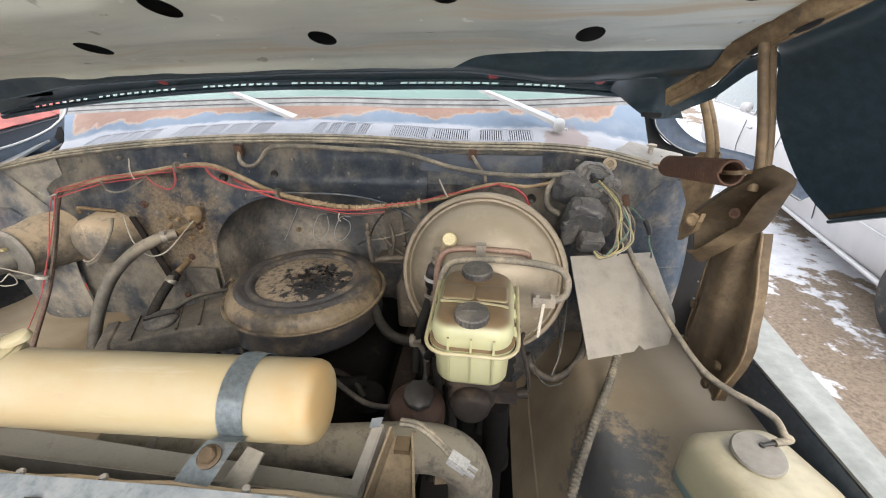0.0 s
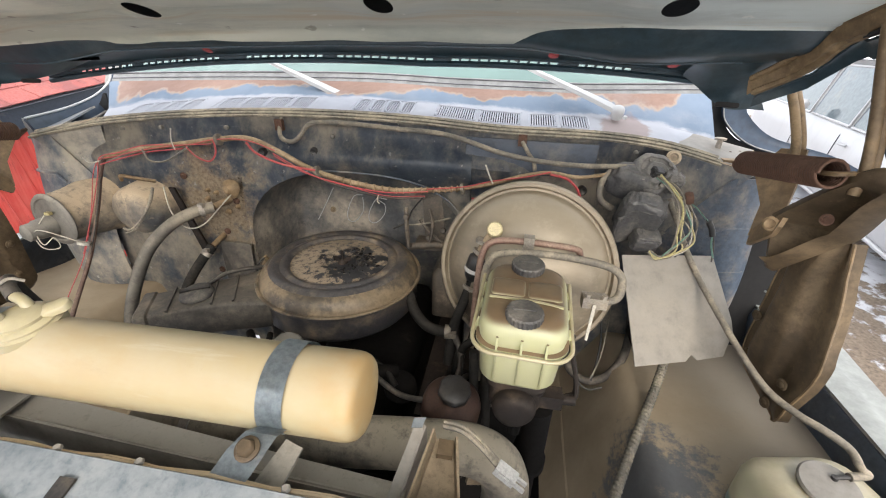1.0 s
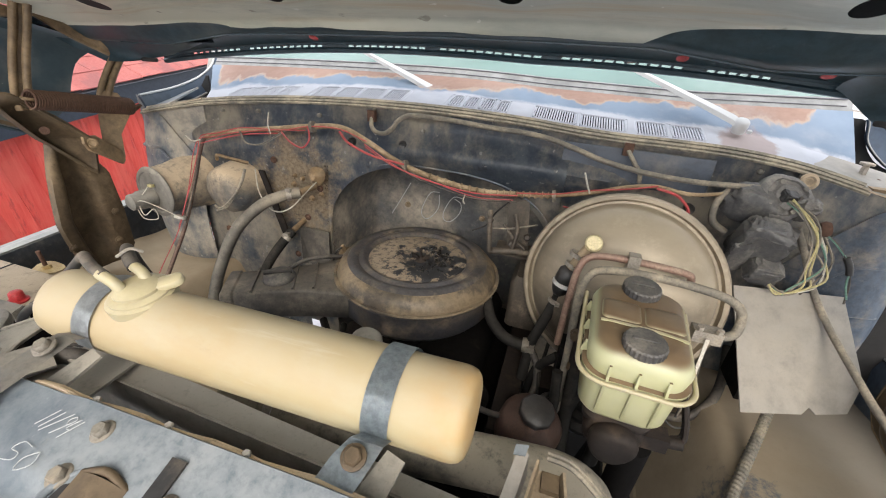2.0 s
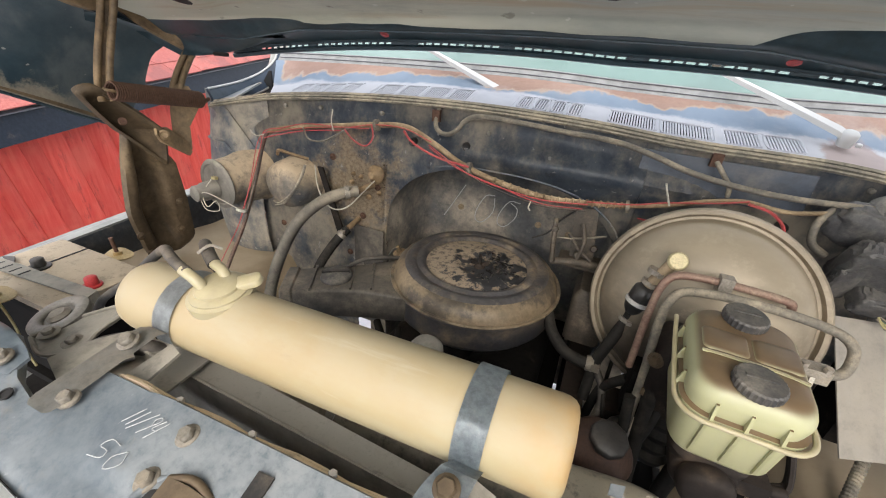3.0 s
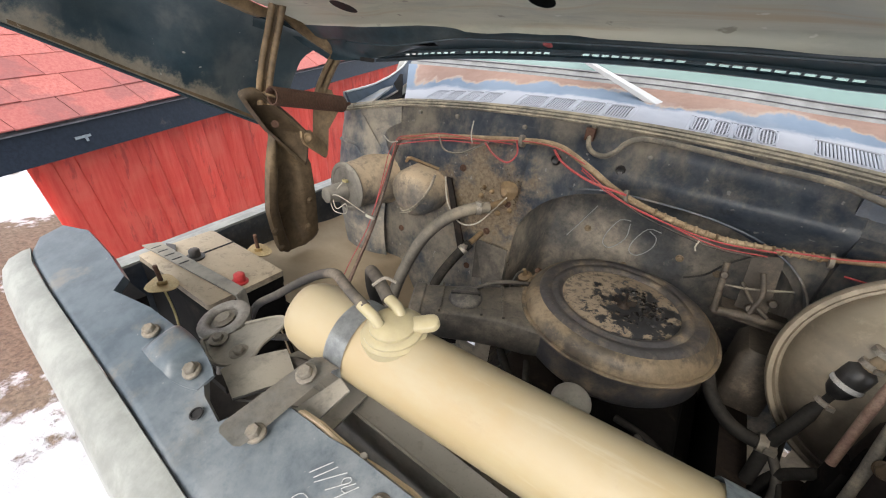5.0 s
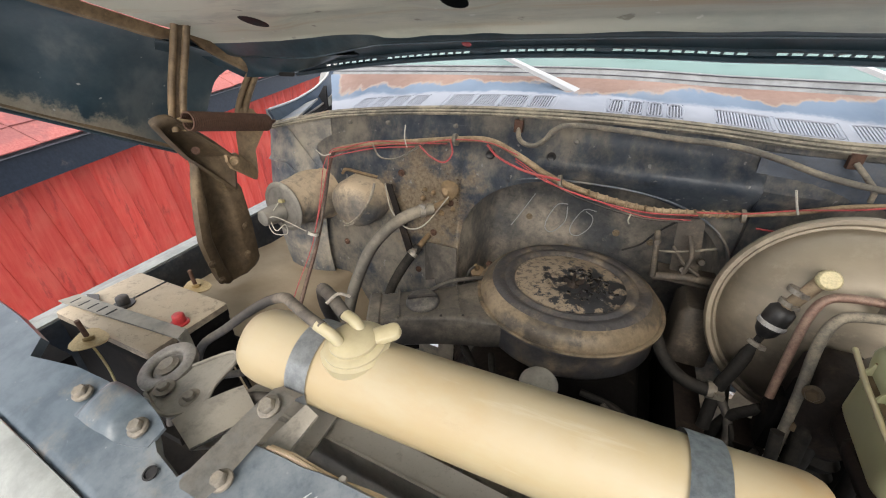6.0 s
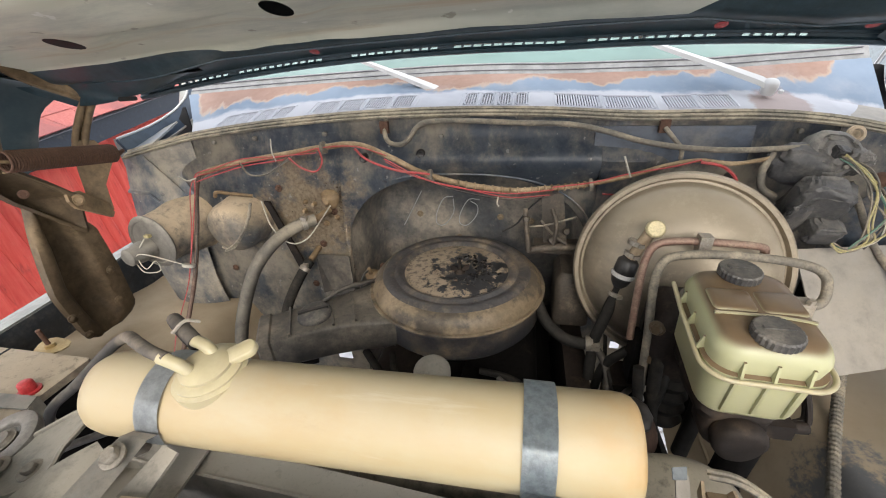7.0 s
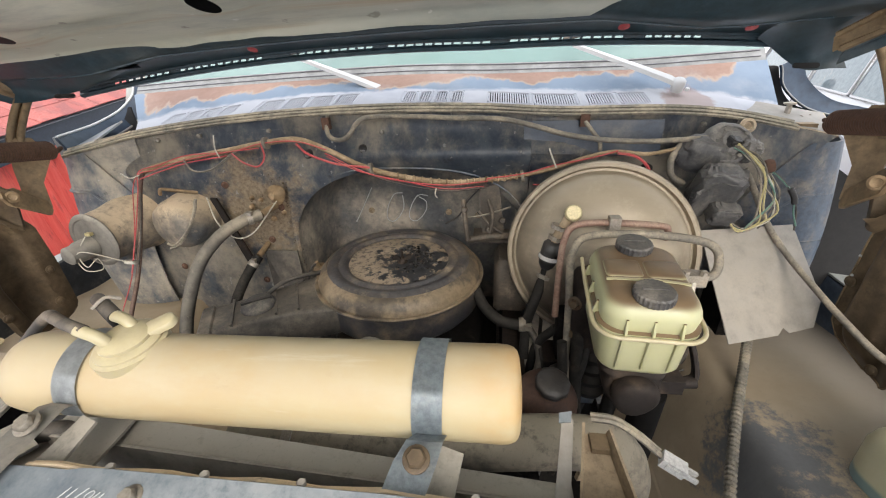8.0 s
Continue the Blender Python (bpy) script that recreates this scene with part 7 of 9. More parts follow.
    tube(bm, [m @ V(-0.044, -0.018, 0.0865), m @ V(-0.015, -0.019, 0.0880), m @ V(0.012, -0.019, 0.0880), m @ V(0.044, -0.022, 0.0865)], 0.0020, 6, 4)
    part("centre_ridge", bm, M_RES, r)
    for y, zz in ((-0.048, 0.0850), (0.050, 0.0860)):
        bm = B()
        lathe(bm, [(0, 0), (0.0205, 0), (0.0215, 0.002), (0.0215, 0.0090), (0.0200, 0.0110), (0.012, 0.0118), (0, 0.012)], m @ V(-0.001, y, zz), (0, -0.07, 1), 54, lambda a: 1 + 0.020 * math.cos(27 * a))
        cap = part("cap", bm, M_CAP, r, "dusty grey-black screw cap", 25)
        bm = B()
        box(bm, (-0.013, -0.0022, 0.011), (0.013, 0.0022, 0.0132), 0.001, Matrix.Translation(m @ V(-0.001, y, zz)), 1)
        part("cap_bar", bm, M_CAP, cap)
    for x in (-0.028, 0.0, 0.028):
        bm = B()
        slab(bm, [m @ V(x, -D / 2 + 0.012, -0.012), m @ V(x, -D / 2 + 0.0022, -0.004), m @ V(x, -D / 2 - 0.0005, 0.040), m @ V(x, -D / 2 - 0.0045, 0.046), m @ V(x, -D / 2 - 0.0045, 0.054), m @ V(x, -D / 2 - 0.0010, 0.070), m @ V(x, -D / 2 + 0.010, 0.070)], 0.0026, 0.0006)
        part("rib", bm, M_RES, r)
    for y in (-0.036, 0.0, 0.036):
        for sx in (-1, 1):
            bm = B()
            slab(bm, [m @ V(sx * (W / 2 - 0.015), y, -0.010), m @ V(sx * (W / 2 - 0.0005), y, 0.042), m @ V(sx * (W / 2 + 0.0045), y, 0.046), m @ V(sx * (W / 2 + 0.0045), y, 0.054), m @ V(sx * (W / 2 + 0.001), y, 0.068), m @ V(sx * (W / 2 - 0.010), y, 0.068)], 0.0026, 0.0006)
            part("rib", bm, M_RES, r)
    # the wire bail follows the rim round the front and rises to the back
    bm = B()
    loop = []
    for sx, sy, a0 in ((1, -1, 0.0), (-1, -1, -90.0)):
        for k in range(9):
            a = radians(a0 - 90 * k / 8)
            loop.append(m @ V(sx * (W / 2 - 0.022) + 0.028 * math.cos(a), -(D / 2 - 0.022) + 0.028 * math.sin(a), 0.0495))
    loop = [m @ V(W / 2 + 0.0055, 0.066, 0.058), m @ V(W / 2 + 0.006, 0.020, 0.053)] + loop + [m @ V(-W / 2 - 0.006, 0.020, 0.053), m @ V(-W / 2 - 0.0055, 0.066, 0.058)]
    tube(bm, loop, 0.0027, 8, 1)
    part("wire_bail", bm, M_CAPTAN, r, "wire bail round the reservoir")
    # pipes
    for pts, rr, lab in (([(-0.050, 0.56, 1.02), (-0.052, 0.575, 1.12), (-0.055, 0.59, 1.20), (-0.048, 0.600, 1.233), (-0.030, 0.604, 1.246), (0.02, 0.606, 1.250), (0.08, 0.608, 1.247), (0.130, 0.604, 1.241), (0.150, 0.599, 1.230), (0.154, 0.592, 1.212), (0.148, 0.584, 1.198), (0.130, 0.578, 1.194), (0.112, 0.576, 1.195)], 0.0062, "tan-grey metal brake pipe"),
                         ([(-0.068, 0.60, 1.10), (-0.066, 0.615, 1.19), (-0.062, 0.622, 1.232), (-0.050, 0.626, 1.252), (-0.02, 0.629, 1.257), (0.03, 0.631, 1.256), (0.082, 0.632, 1.252), (0.092, 0.634, 1.244), (0.094, 0.64, 1.228)], 0.0055, "reddish-brown metal brake pipe")):
        p = thing("brake_pipe", pts[4], lab + " bent in front of the booster", "pipe", "brake pipes")
        bm = B()
        tube(bm, pts, rr, 10, 6)
        part("pipe", bm, M_PIPE if rr < 0.006 else M_TUBE, p)
        bm = B()
        if rr < 0.006:
            box(bm, (0.002, 0.620, 1.236), (0.018, 0.636, 1.268), 0.003)
        else:
            box(bm, (0.096, 0.566, 1.186), (0.132, 0.586, 1.204), 0.004)
            hexbolt(bm, (0.102, 0.570, 1.203), (0, -0.2, 1), 0.005, 0.008)
            hexbolt(bm, (0.126, 0.570, 1.203), (0, -0.2, 1), 0.005, 0.008)
        part("union", bm, M_STEEL, p, "worn union fitting")
    z = thing("cable_tie", (0.112, 0.565, 1.18), "white plastic tie hanging from the pipe union", "tie")
    bm = B()
    slab(bm, [(0.110, 0.562, 1.196), (0.115, 0.562, 1.196), (0.106, 0.535, 1.150), (0.102, 0.535, 1.151)], 0.002, 0.0005)
    part("strip", bm, M_WIREWHITE, z)


build_master_cylinder()


def build_brake_valve():
    t = thing("brake_valve", (-0.03, 0.60, 1.05), "greasy black brake valve with hoses below the booster", "valve")
    bm = B()
    box(bm, (-0.062, 0.585, 1.020), (-0.018, 0.625, 1.105), 0.006)
    lathe(bm, [(0, 0), (0.012, 0), (0.012, 0.03), (0.008, 0.034), (0, 0.034)], (-0.04, 0.605, 1.105), (0, -0.1, 1), 14)
    part("body", bm, M_ENGINE, t)
    for p, q, r0, n in (((0.005, 0.605, 1.150), (-0.005, 0.575, 0.96), 0.030, 9), ((0.062, 0.615, 1.125), (0.05, 0.58, 0.95), 0.026, 8)):
        p, q = Vector(p), Vector(q)
        L = (q - p).length
        prof = [(0, 0), (r0 * 0.55, 0)]
        for k in range(n):
            prof += [(r0, L * (k + 0.35) / n), (r0 * 0.80, L * (k + 0.85) / n)]
        bm = B()
        lathe(bm, prof + [(0, L)], p, q - p, 22)
        part("ribbed_boot", bm, M_HOSEBLACK, t, "ribbed black rubber boot")
    for pts, r in (([(-0.015, 0.58, 1.09), (-0.03, 0.55, 1.03), (-0.05, 0.55, 0.95)], 0.009),
                   ([(0.03, 0.57, 1.11), (0.03, 0.55, 1.03), (0.02, 0.54, 0.93)], 0.012), ([(-0.06, 0.62, 1.06), (-0.09, 0.63, 1.01), (-0.10, 0.64, 0.92)], 0.008)):
        bm = B()
        tube(bm, pts, r, 10, 6)
        part("hose", bm, M_HOSEBLACK, t)


build_brake_valve()


def build_steering_pump():
    c = V(-0.082, 0.485, 1.06)
    t = thing("power_steering_pump", c - V(0, 0, 0.09), "rust-brown power steering pump with a black cap", "pump")
    bm = B()
    lathe(bm, [(0, -0.09), (0.045, -0.09), (0.048, -0.075), (0.047, -0.035), (0.040, -0.022), (0.024, -0.014), (0.020, -0.004), (0, -0.004)], c, (0.12, -0.28, 1), 30)
    part("body", bm, dusty("pump_rust", (0.050, 0.024, 0.016), 0.35, 0.5, scale=30, dust_colour=(0.115, 0.07, 0.045), seed=63), t, "brown rusty pump body")
    bm = B()
    lathe(bm, [(0, -0.004), (0.0245, -0.004), (0.026, 0.0), (0.026, 0.007), (0.023, 0.010), (0, 0.011)], c, (0.12, -0.28, 1), 9)
    part("cap", bm, M_BLACKP, t, "black lobed cap")
    bm = B()
    slab(bm, [(-0.045, 0.40, 1.03), (-0.005, 0.41, 1.03), (0.01, 0.44, 0.98), (-0.01, 0.43, 0.94), (-0.05, 0.41, 0.96)], 0.006, 0.002)
    part("bracket", bm, M_TANBRACKET, t, "tan bracket with a bolt hole")
    bm = B()
    lathe(bm, [(0, 0), (0.011, 0), (0.011, 0.002), (0, 0.002)], (-0.018, 0.414, 1.008), (-0.1, -1, 0.3), 14)
    part("bracket_hole", bm, M_DARK, t)
    bm = B()
    tube(bm, [(-0.267, 0.567, 1.02), (-0.233, 0.542, 1.015), (-0.201, 0.523, 1.01), (-0.174, 0.509, 1.01), (-0.14, 0.496, 1.02), (-0.114, 0.484, 1.04)], 0.0048, 8, 6)
    part("feed_hose", bm, M_RUBBER, t)
    for pts, r in (([(-0.06, 0.56, 1.08), (-0.055, 0.54, 1.0), (-0.06, 0.52, 0.92)], 0.008), ([(-0.035, 0.57, 1.12), (-0.035, 0.55, 1.03), (-0.03, 0.52, 0.92)], 0.010)):
        bm = B()
        tube(bm, pts, r, 8, 6)
        part("return_hose", bm, M_HOSEBLACK, t)
    h = thing("radiator_hose", (-0.1, 0.39, 1.03), "thick dusty upper radiator hose curving to the engine", "hose")
    bm = B()
    tube(bm, [(-0.50, 0.355, 1.055), (-0.36, 0.362, 1.06), (-0.22, 0.372, 1.062), (-0.10, 0.385, 1.064), (-0.045, 0.392, 1.058), (-0.010, 0.395, 1.035), (0.005, 0.395, 0.99), (0.005, 0.40, 0.93)], 0.033, 16, 6)
    part("hose", bm, M_HOSEDUST, h)
    bm = B()
    lathe(bm, [(0.03, -0.006), (0.036, -0.006), (0.036, 0.006), (0.03, 0.006)], (-0.42, 0.358, 1.058), (1, 0.05, 0), 24)
    part("hose_clamp", bm, M_STEEL, h)


build_steering_pump()


# ---- on the firewall, passenger side ----
def build_blower():
    t = thing("blower_motor", (-0.98, 0.75, 1.1), "dusty heater blower motor with round end plate and wires", "blower motor")
    ax = V(-0.12, -1.0, -0.02).normalized()
    o = V(-1.020, 0.712, 1.160)
    bm = B()
    lathe(bm, [(0, -0.13), (0.075, -0.13), (0.066, -0.09), (0.058, -0.05), (0.056, -0.006), (0, -0.006)], o, ax, 32)
    part("housing", bm, M_DUSTY, t, "dust-covered housing")
    bm = B()
    lathe(bm, [(0, -0.006), (0.060, -0.006), (0.061, -0.003), (0.058, 0.001), (0.050, 0.0015), (0.048, -0.001), (0.030, 0.001), (0, 0.001)], o, ax, 36)
    part("end_plate", bm, M_RAD, t, "grey round end plate")
    bm = B()
    lathe(bm, [(0, 0), (0.023, 0), (0.022, 0.03), (0.019, 0.036), (0.019, 0.05), (0.012, 0.055), (0, 0.055)], o + V(-0.006, 0, -0.012), V(-0.18, -1, 0.0), 24)
    part("motor_can", bm, M_RAD, t, "small motor can")
    bm = B()
    tube(bm, [o + V(0.01, -0.02, 0.02), o + V(0.0, -0.04, -0.01), o + V(0.02, -0.05, -0.035), o + V(0.04, -0.04, -0.02), o + V(0.03, -0.03, -0.05), o + V(0.0, -0.04, -0.05), o + V(-0.01, -0.04, -0.02), o + V(0.03, -0.05, 0.0), o + V(0.09, -0.03, -0.03)], 0.0012, 5, 6)
    part("motor_wire", bm, M_WIREWHITE, t)
    bm = B()
    box(bm, (-0.006, -0.004, -0.003), (0.006, 0.004, 0.003), 0.001, Matrix.Translation(o + V(0.012, -0.012, 0.022)), 1)
    part("yellow_tag", bm, M_WIREYEL, t)
    c = thing("heater_cover", (-0.83, 0.80, 1.12), "dusty bulging heater case cover with a taped wire loop", "cover")
    bm = B()
    lathe(bm, [(0.066, -0.05), (0.062, 0.0), (0.060, 0.040), (0.055, 0.056), (0.044, 0.066), (0.020, 0.071), (0, 0.072)], (-0.862, 0.825, 1.175), (-0.12, -1.0, -0.10), 30, lambda a: 1 + 0.05 * math.cos(2 * a))
    part("case", bm, M_DUSTY, c, "", 60)
    bm = B()
    tube(bm, [(-0.905, 0.80, 1.235), (-0.875, 0.775, 1.255), (-0.835, 0.768, 1.255), (-0.80, 0.785, 1.245)], 0.004, 6, 5)
    part("top_clip", bm, M_HINGE, c)
    bm = B()
    tube(bm, [(-0.800, 0.772, 1.235), (-0.802, 0.755, 1.205), (-0.825, 0.738, 1.165), (-0.850, 0.73, 1.145), (-0.862, 0.728, 1.150)], 0.003, 6, 5)
    tube(bm, [(-0.800, 0.772, 1.235), (-0.806, 0.75, 1.195), (-0.835, 0.735, 1.150), (-0.858, 0.728, 1.138)], 0.003, 6, 5)
    part("wire_loop", bm, M_TUBE, c)
    bm = B()
    slab(bm, [(-0.792, 0.806, 1.225), (-0.778, 0.806, 1.225), (-0.722, 0.806, 1.06), (-0.740, 0.806, 1.055)], 0.006, 0.002)
    part("rib", bm, M_IRON, c, "rusty vertical rib")
    h = thing("firewall_flap", (-0.8, 0.8, 0.99), "rusty bolts and a loose dark flap on the heater wall", "firewall flap")
    for x, z in ((-0.93, 1.04), (-0.72, 1.01), (-0.76, 1.25), (-0.64, 1.20), (-0.68, 1.12)):
        bm = B()
        hexbolt(bm, (x, 0.822, z), (0, -1, 0), 0.005, 0.006, 0.008)
        part("bolt", bm, M_RUST, h, "rusty bolt")
    bm = B()
    slab(bm, [(-0.695, 0.806, 1.10), (-0.615, 0.806, 1.10), (-0.612, 0.800, 1.005), (-0.655, 0.795, 0.985), (-0.665, 0.797, 1.01), (-0.69, 0.80, 1.00)], 0.003, 0)
    part("tar_flap", bm, M_DUCT, h, "loose dark blue flap")


def build_heater_hoses():
    for pts, r, lab in (([(-0.655, 0.765, 1.205), (-0.680, 0.742, 1.202), (-0.712, 0.705, 1.185), (-0.742, 0.665, 1.145), (-0.760, 0.63, 1.085), (-0.768, 0.60, 1.02), (-0.765, 0.57, 0.94)], 0.0122, "thick grey-black heater hose arching off the firewall"),
                        ([(-0.700, 0.785, 1.095), (-0.712, 0.765, 1.075), (-0.725, 0.735, 1.045), (-0.735, 0.71, 1.01), (-0.735, 0.69, 0.97)], 0.0110, "short black heater hose with a clamp")):
        t = thing("heater_hose", pts[0], lab, "hose", "heater hoses")
        bm = B()
        tube(bm, pts, r, 12, 6)
        part("hose", bm, M_HOSEGREY if r > 0.012 else M_HOSEBLACK, t)
        bm = B()
        p, q = Vector(pts[0]), Vector(pts[1])
        lathe(bm, [(r * 0.8, -0.005), (r * 1.14, -0.005), (r * 1.14, 0.005), (r * 0.8, 0.005)], p.lerp(q, 0.7), q - p, 18)
        box(bm, (-0.006, -0.005, -0.004), (0.006, 0.005, 0.004), 0.001, Matrix.Translation(p.lerp(q, 0.7) + V(0.005, -0.004, r)), 1)
        part("hose_clamp", bm, M_STEEL, t, "worn steel hose clamp")
        bm = B()
        tube(bm, [p, p + (p - q) * 0.5 + V(0, 0.03, 0.003)], r * 0.62, 10, 1)
        part("pipe_stub", bm, M_HINGE, t, "brass-brown pipe stub")
    w = thing("ground_wire", (-0.69, 0.76, 1.2), "pale wire drooping between two firewall fittings", "wire")
    bm = B()
    tube(bm, [(-0.775, 0.775, 1.238), (-0.745, 0.745, 1.195), (-0.700, 0.725, 1.170), (-0.665, 0.735, 1.175), (-0.645, 0.775, 1.205), (-0.635, 0.81, 1.225)], 0.0015, 6, 6)
    part("wire", bm, M_WIREWHITE, w)
    b = thing("rubber_boss", (-0.64, 0.82, 1.21), "rusty round grommet boss on the firewall", "grommet")
    bm = B()
    lathe(bm, [(0, 0.0), (0.022, 0.0), (0.019, 0.007), (0.010, 0.012), (0.008, 0.018), (0, 0.019)], (-0.640, 0.815, 1.232), (-0.15, -1, 0.1), 18, lambda a: 1 + 0.08 * math.sin(3 * a))
    part("boss", bm, M_HINGE, b)
    for x, z, r in ((-0.675, 1.222, 0.005), (-0.695, 1.226, 0.005), (-0.655, 1.178, 0.006), (-0.70, 1.205, 0.006), (-0.628, 1.192, 0.005)):
        bm = B()
        lathe(bm, [(0, 0), (r * 1.2, 0), (r * 0.8, 0.004), (r * 0.6, 0.009), (0, 0.010)], (x, 0.808, z), (0.1, -1, 0.2), 9)
        part("stud", bm, M_HINGE, b)
    s = thing("sender", (-0.545, 0.78, 1.06), "brass sender with a wire beside the air cleaner", "sender")
    bm = B()
    lathe(bm, [(0, 0), (0.012, 0), (0.012, 0.012), (0.016, 0.015), (0.015, 0.028), (0.006, 0.032), (0.004, 0.045), (0, 0.046)], (-0.545, 0.775, 1.055), (-0.2, -0.3, 1), 14)
    part("body", bm, M_HINGE, s)
    bm = B()
    tube(bm, [(-0.553, 0.762, 1.095), (-0.563, 0.75, 1.085), (-0.568, 0.74, 1.05), (-0.555, 0.725, 1.02)], 0.0025, 6, 5)
    part("wire", bm, M_RUBBER, s)


build_blower()
build_heater_hoses()


# ---- chalk figures in the recess ----
def build_chalk():
    bm = B()
    on = lambda u, v: V(-0.55 + 0.20 * u, 1.0285 + 0.0, 1.078 + 0.10 * v)
    def ring(cu, cv, ru, rv):
        return [(cu + ru * math.cos(a) + 0.25 * rv * math.sin(a), cv + rv * math.sin(a)) for a in [0.3 + 2 * math.pi * k / 14 for k in range(15)]]
    strokes(bm, [[(0.0, 0.0), (0.10, 0.35), (0.27, 0.98)], [(0.68, 0.85), (0.56, 0.80), (0.46, 0.40), (0.45, 0.10), (0.55, 0.05), (0.68, 0.40), (0.68, 0.78)], [(1.02, 0.78), (0.88, 0.78), (0.77, 0.40), (0.76, 0.12), (0.86, 0.07), (0.98, 0.35), (0.99, 0.62), (0.90, 0.74)]], on, 0.0012)
    whole("chalk_figures", bm, M_CHALK, "chalk figures 100 on the dark firewall recess", "chalk mark", at=(-0.45, 1.03, 1.08))


build_chalk()


# ---- wiring ----
def build_harness():
    t = thing("wiring_harness", (-0.5, 0.78, 1.3), "taped wiring harness with loose red wires across the firewall", "wiring harness")
    trunk = [(-0.845, 0.50, 0.97), (-0.862, 0.575, 1.045), (-0.880, 0.655, 1.12), (-0.898, 0.72, 1.20), (-0.912, 0.765, 1.262), (-0.905, 0.782, 1.292), (-0.870, 0.788, 1.303), (-0.80, 0.788, 1.318), (-0.70, 0.784, 1.335), (-0.62, 0.775, 1.350), (-0.545, 0.768, 1.358), (-0.488, 0.772, 1.336), (-0.43, 0.778, 1.305), (-0.36, 0.782, 1.284), (-0.265, 0.786, 1.270), (-0.19, 0.80, 1.271), (-0.12, 0.815, 1.276), (-0.06, 0.812, 1.292), (0.0, 0.805, 1.315), (0.045, 0.80, 1.325), (0.10, 0.795, 1.322), (0.16, 0.795, 1.335)]
    bm = B()
    tube(bm, trunk[5:], 0.0056, 8, 6, [0.0056] * 10 + [0.0050, 0.0046, 0.0042, 0.0040, 0.0038, 0.0036])
    part("trunk", bm, M_WIRETAN, t, "dusty tape-wrapped trunk")
    bm = B()
    tube(bm, trunk[:7], 0.0042, 8, 6)
    part("leg", bm, M_LEG, t, "dark red-brown bundle of wires going down")
    for k in range(22):
        bm = B()
        a = Vector(trunk[13]).lerp(Vector(trunk[16]), k / 21)
        b = V(0.004, 0, -0.001)
        lathe(bm, [(0.0055, -0.0022), (0.0072, -0.0012), (0.0072, 0.0012), (0.0055, 0.0022)], smooth_path(trunk)[int(6 * (13 + 3 * k / 21))], (1, 0.1, -0.05), 8)
        part("tape_turn", bm, M_WIRETAN, t)
    def along(off, i0, i1, seed, amp):
        random.seed(seed)
        return [Vector(p) + V(*off) + V(random.uniform(-amp, amp), -abs(random.uniform(0, amp)), random.uniform(-amp, amp)) for p in trunk[i0:i1]]
    for off, i0, i1, sd, amp, r, m in (((0.004, -0.009, 0.004), 2, 12, 1, 0.005, 0.0015, M_WIRERED), ((-0.006, -0.010, -0.002), 0, 10, 2, 0.005, 0.0013, M_WIRERED), ((0.0, -0.010, 0.0), 11, 16, 3, 0.006, 0.0017, M_WIRERED),
                                      ((0.0, -0.011, -0.006), 11, 16, 4, 0.005, 0.0013, M_WIRERED), ((0.0, -0.010, 0.004), 15, 20, 5, 0.004, 0.0018, M_WIRERED), ((0.004, -0.008, -0.008), 0, 5, 6, 0.004, 0.0020, M_RUBBER),
                                      ((0.0, -0.008, -0.010), 12, 16, 7, 0.004, 0.0018, M_RUBBER), ((0.0, -0.009, -0.008), 5, 9, 8, 0.006, 0.0018, M_WIRERED)):
        bm = B()
        tube(bm, along(off, i0, i1, sd, amp), r * 0.75, 6, 5)
        part("loose_wire", bm, m, t)
    for pts, m, r in (([(-0.545, 0.76, 1.352), (-0.52, 0.75, 1.335), (-0.47, 0.752, 1.316), (-0.42, 0.76, 1.308), (-0.41, 0.765, 1.305)], M_WIRERED, 0.0022),
                      ([(-0.62, 0.765, 1.352), (-0.61, 0.752, 1.33), (-0.625, 0.748, 1.312), (-0.655, 0.752, 1.318), (-0.685, 0.765, 1.333)], M_WIRERED, 0.0018),
                      ([(-0.80, 0.775, 1.318), (-0.775, 0.76, 1.300), (-0.735, 0.757, 1.302), (-0.70, 0.765, 1.322), (-0.68, 0.77, 1.335)], M_TUBE, 0.0020),
                      ([(0.045, 0.79, 1.325), (0.075, 0.785, 1.320), (0.095, 0.78, 1.305), (0.105, 0.78, 1.285)], M_WIRERED, 0.0026),
                      ([(-0.10, 0.80, 1.262), (-0.05, 0.795, 1.262), (-0.01, 0.79, 1.255)], M_WIRERED, 0.0016),
                      ([(-0.945, 0.765, 1.292), (-0.92, 0.757, 1.285), (-0.90, 0.76, 1.29)], M_WIREWHITE, 0.0014),
                      ([(-0.725, 0.782, 1.365), (-0.722, 0.772, 1.342), (-0.715, 0.768, 1.325)], M_WIREWHITE, 0.0013),
                      ([(-0.076, 0.786, 1.335), (-0.068, 0.788, 1.315), (-0.060, 0.79, 1.298)], M_WIREWHITE, 0.0017),
                      ([(-0.285, 0.775, 1.262), (-0.287, 0.772, 1.250), (-0.284, 0.775, 1.243)], M_WIREWHITE, 0.0014),
                      ([(-0.20, 0.82, 1.25), (-0.23, 0.84, 1.21), (-0.25, 0.86, 1.17), (-0.28, 0.86, 1.15)], M_RUBBER, 0.0020),
                      ([(-0.23, 0.80, 1.19), (-0.19, 0.795, 1.20), (-0.14, 0.80, 1.215)], M_TUBE, 0.0022)):
        bm = B()
        tube(bm, pts, r, 6, 6)
        part("loose_wire", bm, m, t)
